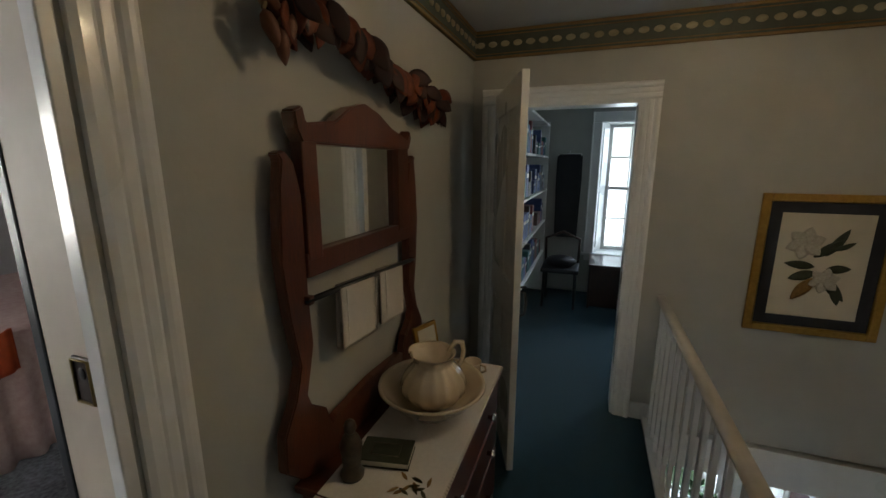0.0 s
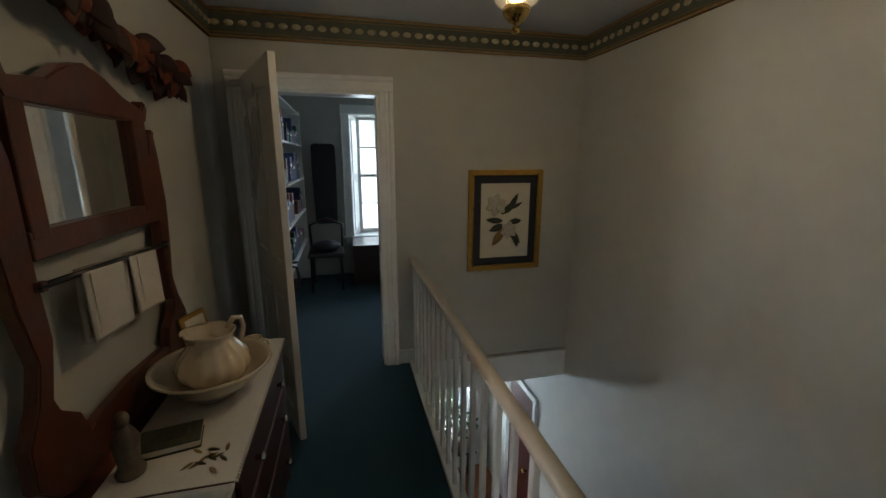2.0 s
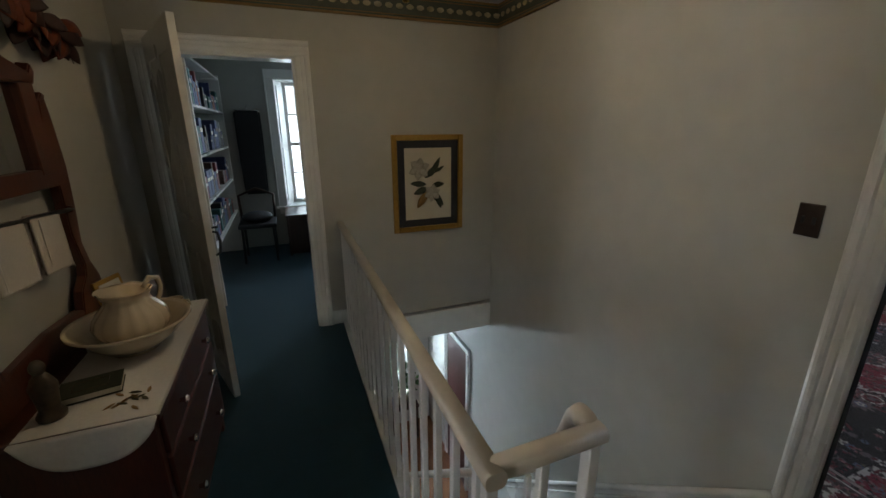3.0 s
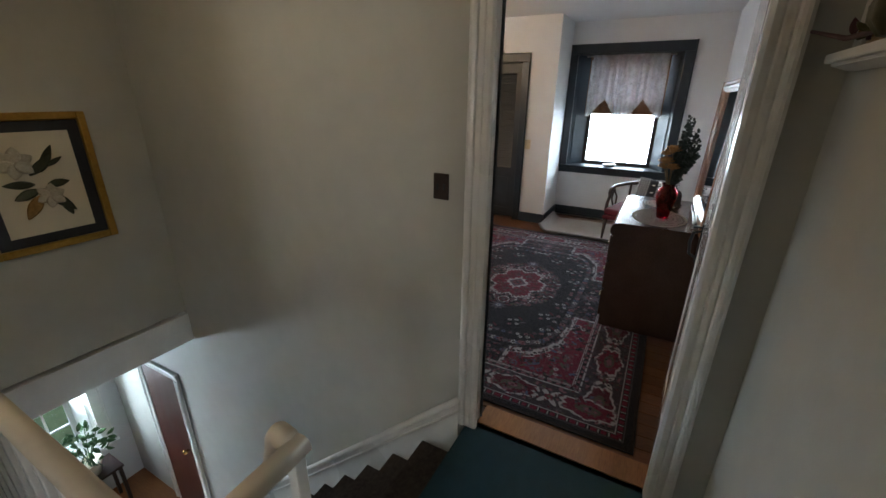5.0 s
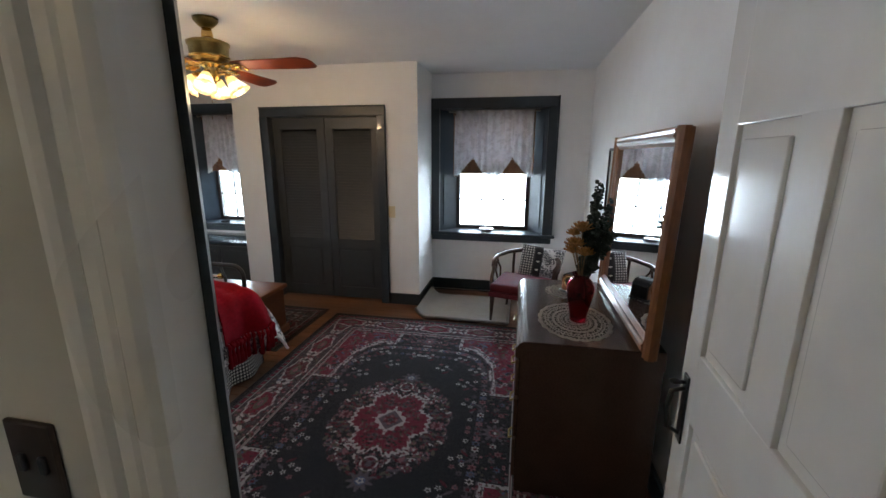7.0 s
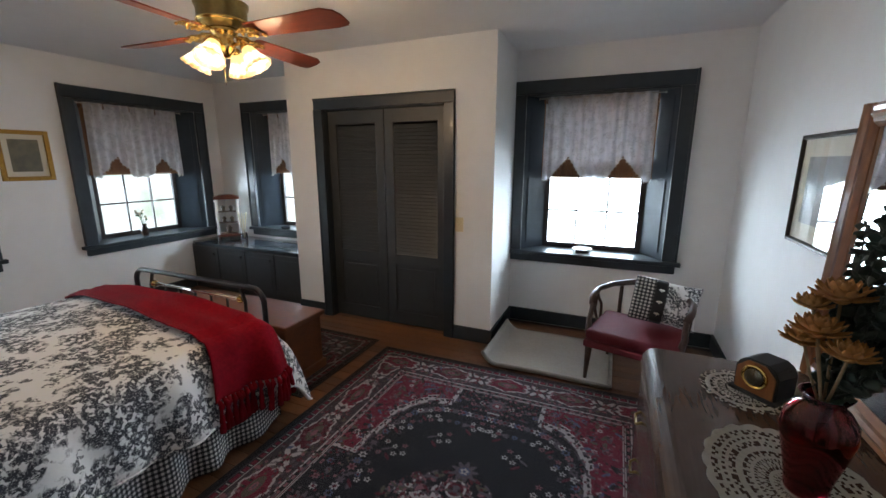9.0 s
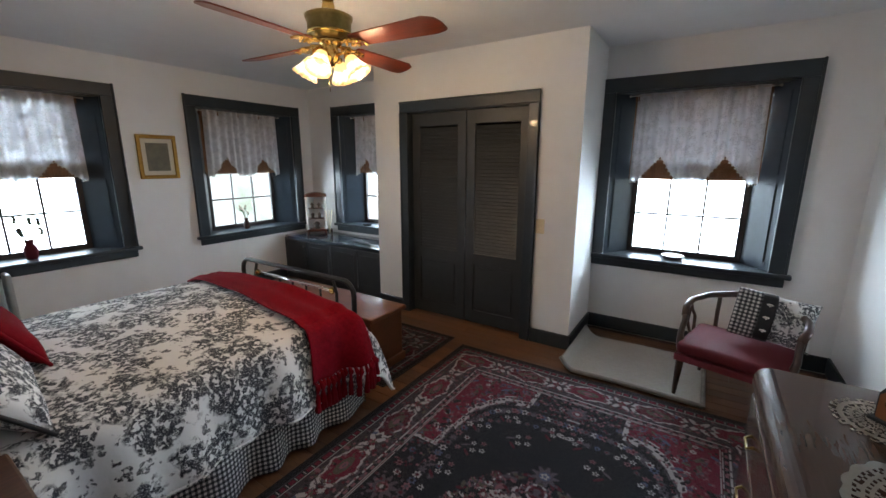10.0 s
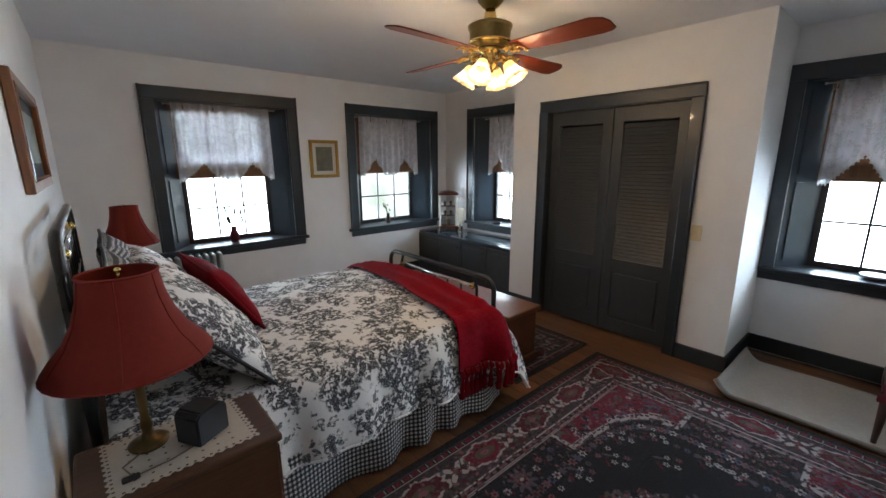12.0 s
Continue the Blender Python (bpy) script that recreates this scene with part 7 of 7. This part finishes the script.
for z in (0.18, 0.30):
    part("shelf", box(-0.08, 0.08, -0.05, 0.05, z, z + 0.004), "cherry", curio)
    for x in (-0.035, 0.03):
        part("ornament", lathe([(0, 0), (0.018, 0), (0.012, 0.02), (0.02, 0.045), (0.008, 0.06), (0, 0.065)], 14, x, 0, z + 0.005), "figurine", curio)
part("ornament", lathe([(0, 0), (0.03, 0), (0.02, 0.03), (0.03, 0.06), (0.012, 0.08), (0, 0.085)], 14, 0, 0, 0.061), "figurine", curio)
reed = thing("reed_diffuser", 5.93, 4.86, CZ + 0.001, "small glass bottle with pale reeds", "diffuser")
reed.matrix_basis = reed.matrix_basis @ Matrix.Scale(1.35, 4)
part("bottle", lathe([(0, 0), (0.026, 0), (0.028, 0.01), (0.026, 0.06), (0.012, 0.075), (0.011, 0.09), (0, 0.09)], 20), "clear_crystal", reed)
for k in range(6):
    a = k * 1.05
    part("reed", tube([(0, 0, 0.02), (0.035 * math.cos(a), 0.035 * math.sin(a), 0.24)], 0.003, 5), "ivory", reed)


def sill_vase(x, y, z, mat, label, bloom, s=1.0, seed=1):
    root = thing("bud_vase", x, y, z, label, "vase")
    part("glass", lathe([(0, 0), (0.022 * s, 0), (0.03 * s, 0.03 * s), (0.03 * s, 0.055 * s), (0.016 * s, 0.085 * s), (0.022 * s, 0.105 * s), (0.014 * s, 0.10 * s), (0, 0.08 * s)], 20), mat, root)
    rr = random.Random(seed)
    for k in range(7):
        a, t = rr.random() * 6.3, rr.uniform(0.02, 0.06) * s
        h = rr.uniform(0.16, 0.24) * s
        st = part("sprig", tube([(0, 0, 0.07 * s), (t * math.cos(a), t * math.sin(a), h)], 0.0018, 5), "plant_green", root)
        for j in range(3):
            part("bloom", ball(0.010 * s, t * math.cos(a) + rr.uniform(-0.006, 0.006) * s, t * math.sin(a) + rr.uniform(-0.006, 0.006) * s, h - 0.014 * j * s, 1, 1, 0.8, 7), bloom if j < 2 else "plant_green", st)


sill_vase(3.30, ROOM_N + 0.10, 0.691, "seat_red", "small dark red bud vase with sprigs on the window sill", "print_leaf", 1.5, 2)
sill_vase(5.18, ROOM_N + 0.08, 0.691, "walnut_front", "small dark vase of white flowers on the window sill", "paper", 1.2, 3)
dish = thing("sill_dish", ROOM_E + 0.10, 1.02, 0.691, "small pale dish on the window sill", "dish")
part("dish", lathe([(0, 0), (0.05, 0), (0.075, 0.02), (0.085, 0.03), (0.075, 0.027), (0.05, 0.008), (0, 0.008)], 32), "silver_paint", dish)
tray = thing("sill_tray", ROOM_E + 0.02, 4.42, 0.691, "small dark tray on the window sill", "dish")
part("tray", lathe([(0, 0), (0.05, 0), (0.06, 0.02), (0.056, 0.02), (0.048, 0.006), (0, 0.006)], 28), "black_box", tray)

rad = thing("radiator", 2.95, ROOM_N - 0.10, 0, "silver painted cast iron column radiator under the window", "radiator")
for k in range(8):
    x = -0.26 + k * 0.058
    part("section", box(x - 0.019, x + 0.019, -0.07, 0.07, 0.06, 0.645, 0.018, 3), "silver_paint", rad)
for x in (-0.26, 0.146):
    part("foot", box(x - 0.015, x + 0.015, -0.05, 0.05, 0, 0.07, 0.004), "silver_paint", rad)
part("valve", tube([(0.16, 0, 0.10), (0.23, 0, 0.10), (0.23, 0, 0.0)], 0.014, 8), "silver_paint", rad)

sw2 = thing("light_switch", BOX_X, 1.924, 0.985, "ivory light switch beside the closet", "light switch")
part("plate", box(-0.006, 0, -0.036, 0.036, -0.058, 0.058, 0.003), "ivory", sw2)
part("toggle", box(-0.016, -0.005, -0.005, 0.005, -0.010, 0.012, 0.002), "ivory", sw2)


# ---- bedroom: blinds and lace curtains ----
def blind(x, y, rz, half, tilt, label):
    root = thing("wooden_blind", x, y, 0, label, "blind", rz=rz, group="wooden blinds")
    top, low = 2.0335, 1.355
    part("head_rail", box(-half, half, 0.135, 0.185, top - 0.055, top, 0.003), "bamboo", root)
    part("bottom_rail", box(-half, half, 0.155, 0.185, low - 0.012, low + 0.012, 0.004), "bamboo", root)
    me = bpy.data.meshes.new("slat")
    sb = box(-half, half, -0.0135, 0.0135, -0.0013, 0.0013)
    sb.to_mesh(me)
    sb.free()
    me.materials.append(M["bamboo"])
    for k in range(14):
        o = new("slat", me)
        o.parent = root
        o.matrix_basis = pose(0, 0.17, low + 0.018 + 0.0078 * k, 76 + 3 * math.sin(k * 2.3), 0, 0)
    z = low + 0.140
    while z < top - 0.055:
        o = new("slat", me)
        o.parent = root
        o.matrix_basis = pose(0, 0.17, z, tilt, 0, 0)
        z += 0.0225
    for u in (-half * 0.7, half * 0.7):
        part("cord", tube([(u, 0.1535, low), (u, 0.1535, top)], 0.0015, 5), "cord", root)


def curtain(x, y, rz, half, label, seed):
    root = thing("lace_curtain", x, y, 0, label, "curtain", rz=rz, group="lace curtains")
    rr = random.Random(seed)
    ph = rr.random() * 6
    top = 2.045

    def bottom(u):
        t = abs(u - 0.5) * 2
        return 1.318 + (0.165 if seed == 2 else 0.205) * max(0, 1 - abs(t - 0.5) / (0.38 if t > 0.5 else 0.30)) + 0.008 * abs(math.sin(u * 40))

    def f(u, v):
        z0 = bottom(u)
        z = top + (z0 - top) * v
        return ((2 * u - 1) * half * (1 + 0.02 * v), 0.118 + 0.018 * math.sin(u * 66 + ph + 0.8 * math.sin(u * 17)) * (0.7 + 0.3 * v) + 0.006 * math.sin(u * 23 + 2 * ph), z + (0.012 * abs(math.sin(u * 30 + ph)) if v == 0 else 0))
    part("lace", sheet(f, 180, 20), "lace", root)
    bm = None
    for k in range(44):
        u = (k + 0.5) / 44
        p = f(u, 1.0)
        bm = ball(0.0075, p[0], p[1], p[2] - 0.006, 1, 1, 1.1, 6, bm)
    tagged(part("bead_trim", bm, "crochet", root), kind="stuff")
    part("rod", tube([(-half - 0.05, 0.118, top - 0.025), (half + 0.05, 0.118, top - 0.025)], 0.005, 8), "towel", root)
    for s in (-1, 1):
        part("rod_end", ball(0.010, s * (half + 0.055), 0.118, top - 0.025), "towel", root)


LACE, BLIND = "white lace valance with a pointed beaded edge", "brown wooden slat blind, half lowered"
for wx, wy, rz, half, tilt, seed in ((ROOM_E, 0.975, -90, 0.445, 56, 1), (3.33, ROOM_N, 0, 0.445, 38, 2), (5.27, ROOM_N, 0, 0.447, 60, 3), (ROOM_E, 4.295, -90, 0.388, 60, 4)):
    blind(wx, wy, rz, half + 0.009, tilt, BLIND)
    curtain(wx, wy, rz, half - 0.01, LACE, seed)

# ---- bedroom: ceiling fan ----
FAN = (4.10, 2.68)
fan = thing("ceiling_fan", FAN[0], FAN[1], ROOM_TOP, "brass ceiling fan with reddish blades and four lit tulip lamps", "ceiling fan")
part("canopy", lathe([(0, -0.062), (0.03, -0.06), (0.05, -0.045), (0.072, -0.02), (0.075, -0.001), (0, -0.001)], 32), "old_brass", fan, "antique brass canopy")
part("neck", lathe([(0, -0.14), (0.03, -0.14), (0.035, -0.10), (0.028, -0.06), (0, -0.06)], 24), "brass", fan)
FAN_DROP = pose(0, 0, -0.030)
part("motor", lathe([(0, -0.235), (0.085, -0.232), (0.105, -0.215), (0.115, -0.20), (0.118, -0.145), (0.125, -0.135), (0.128, -0.118), (0.10, -0.105), (0.04, -0.098), (0, -0.098)], 40), "old_brass", fan, "antique brass motor housing")
part("trim_ring", lathe([(0.112, -0.212), (0.122, -0.206), (0.122, -0.198), (0.112, -0.196)], 40), "brass", fan)
part("light_hub", lathe([(0, -0.37), (0.02, -0.368), (0.03, -0.35), (0.045, -0.335), (0.05, -0.30), (0.04, -0.275), (0.06, -0.255), (0.075, -0.235), (0, -0.232)], 28), "brass", fan, "polished brass lamp hub")
BLADE_Z = -0.262
for k in range(4):
    a = 2 + 90 * k
    arm = part("blade_arm", prism([(0.06, -0.012), (0.10, -0.02), (0.15, -0.045), (0.20, -0.05), (0.235, -0.035), (0.235, 0.035), (0.20, 0.05), (0.15, 0.045), (0.10, 0.02), (0.06, 0.012)], "z", -0.006, 0.0, 0.002), "brass", fan, "cast brass blade arm")
    arm.matrix_basis = pose(0, 0, BLADE_Z + 0.020, 0, 0, a) @ pose(0, 0, 0, 0, 5, 0)
    part("scroll", tube([(0.09, 0, 0.004), (0.13, 0.02, 0.008), (0.17, 0.0, 0.010), (0.13, -0.02, 0.008), (0.09, 0, 0.004)], 0.005, 6), "brass", arm)
    rr = random.Random(60 + k)
    lace_work = None
    for i in range(26):
        u, side = rr.random(), rr.choice((-1, 1))
        lace_work = ball(rr.uniform(0.007, 0.012), 0.10 + 0.14 * u, side * (0.012 + 0.038 * math.sin(u * 2.6)) * rr.uniform(0.5, 1.1), -0.009 + rr.uniform(-0.006, 0.003), 1.2, 1.0, 0.8, 7, lace_work)
    part("filigree", lace_work, "brass", arm, "cast brass leaf scrolls")
    blade = part("blade", prism([(0.17, -0.052), (0.20, -0.060), (0.645, -0.079), (0.700, -0.052), (0.718, -0.010), (0.718, 0.052), (0.700, 0.070), (0.645, 0.079), (0.20, 0.060), (0.17, 0.052)], "z", -0.004, 0.003, 0.002), "blade_wood", fan, "reddish wooden blade")
    blade.matrix_basis = pose(0, 0, BLADE_Z + 0.006, 0, 0, a) @ pose(0, 0, 0, -12, 0, 0)
ruff = lambda a, t: (0.004 * math.cos(12 * a) * max(0, (0.35 - t) / 0.35), 0.004 * math.cos(12 * a) * max(0, (0.35 - t) / 0.35))
for k in range(4):
    a = radians(23 + 90 * k)
    c, s = math.cos(a), math.sin(a)
    part("lamp_arm", tube([(0.03 * c, 0.03 * s, -0.31), (0.075 * c, 0.075 * s, -0.30), (0.105 * c, 0.105 * s, -0.315)], 0.009, 8), "brass", fan)
    sh = part("tulip_shade", lathe([(0.068, -0.108), (0.057, -0.085), (0.042, -0.055), (0.036, -0.03), (0.028, -0.008), (0.018, 0.0), (0.026, -0.010), (0.033, -0.03), (0.039, -0.055), (0.054, -0.085), (0.066, -0.107)], 36, wave=ruff), "lit_shade", fan, "frosted ruffled glass shade, lit")
    sh.visible_shadow = False
    sh.matrix_basis = pose(0.105 * c, 0.105 * s, -0.32) @ Matrix.Rotation(radians(-32), 4, Vector((-s, c, 0))) @ Matrix.Scale(1.03, 4)
    part("socket", lathe([(0.012, -0.02), (0.022, -0.012), (0.022, 0.012), (0.012, 0.02)], 16), "brass", fan).matrix_basis = pose(0.100 * c, 0.100 * s, -0.318)
for o in list(fan.children):
    if o.name.split(".")[0] not in ("canopy", "neck"):
        o.matrix_basis = FAN_DROP @ o.matrix_basis
part("pull_chain", tube([(0.0, 0.02, -0.41), (0.0, 0.02, -0.53)], 0.002, 5), "brass", fan)
for k in range(4):
    a = radians(23 + 90 * k)
    bulb_light(FAN[0] + 0.20 * math.cos(a), FAN[1] + 0.20 * math.sin(a), ROOM_TOP - 0.49, FAN_WATTS, (1.0, 0.70, 0.41), 0.03)


# ---- outside: glowing sheets for the pale distance ----
# these sheets emit by themselves, so the outdoors looks overexposed
pale = bpy.data.materials.new("glowing_distance")
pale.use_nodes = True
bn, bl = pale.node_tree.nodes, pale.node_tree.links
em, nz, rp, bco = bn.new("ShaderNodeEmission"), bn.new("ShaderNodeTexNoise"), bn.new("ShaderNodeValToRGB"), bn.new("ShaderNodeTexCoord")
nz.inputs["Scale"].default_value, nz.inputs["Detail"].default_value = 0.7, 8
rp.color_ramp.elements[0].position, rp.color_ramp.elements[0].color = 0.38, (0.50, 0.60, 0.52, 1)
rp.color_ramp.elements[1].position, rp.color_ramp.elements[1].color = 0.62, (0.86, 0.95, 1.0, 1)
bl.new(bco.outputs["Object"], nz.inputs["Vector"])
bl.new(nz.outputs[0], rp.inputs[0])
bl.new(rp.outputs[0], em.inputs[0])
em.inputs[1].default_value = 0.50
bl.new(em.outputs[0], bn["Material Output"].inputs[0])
structure("backdrop", sheet(lambda u, v: (-6 + 40 * u, 19.5 - 6 * u * u, -3 + 11 * v), 40, 2), pale, "glowing sheet for the pale overexposed foliage and sky", "backdrop", True)
structure("backdrop_east", sheet(lambda u, v: (17 - 3 * (2 * u - 1) ** 2, -13 + 30 * u, -3 + 12 * v), 40, 2), pale, "glowing sheet for the white overexposed view beyond the east windows", "backdrop", True)

# ---- floor planks of the bedroom ----
plank_mat = M["oak_low"].copy()
plank_mat.name = "oak_plank"
pn, pl = plank_mat.node_tree.nodes, plank_mat.node_tree.links
info, tone = pn.new("ShaderNodeObjectInfo"), pn.new("ShaderNodeHueSaturation")
rng_map = pn.new("ShaderNodeMapRange")
rng_map.inputs[3].default_value, rng_map.inputs[4].default_value = 0.7, 1.15
pl.new(info.outputs["Random"], rng_map.inputs[0])
pl.new(rng_map.outputs[0], tone.inputs["Value"])
base_in = pn["Principled BSDF"].inputs["Base Color"]
pl.new(base_in.links[0].from_socket, tone.inputs["Color"])
pl.new(tone.outputs[0], base_in)
plank_meshes = []
for ln in (1.2, 1.8, 2.4):
    me = bpy.data.meshes.new("plank")
    b = box(-0.0435, 0.0435, 0.001, ln - 0.001, -0.011, 0.0, 0.0015, 1)
    b.to_mesh(me)
    b.free()
    me.materials.append(plank_mat)
    plank_meshes.append((ln, me))
rnd = random.Random(31)
x = ROOM_W + 0.055
while x < ROOM_E - 0.04:
    y = ROOM_S
    cut = rnd.choice((1.0, 0.75, 0.5))
    while y < ROOM_N - 0.01:
        ln, me = rnd.choice(plank_meshes)
        size = min(ln * cut, ROOM_N - y)
        o = new("plank", me)
        o.parent = floor_room
        o.location = (x, y, 0)
        o.scale = (1, size / ln, 1)
        y += size
        cut = 1.0
    x += 0.0885
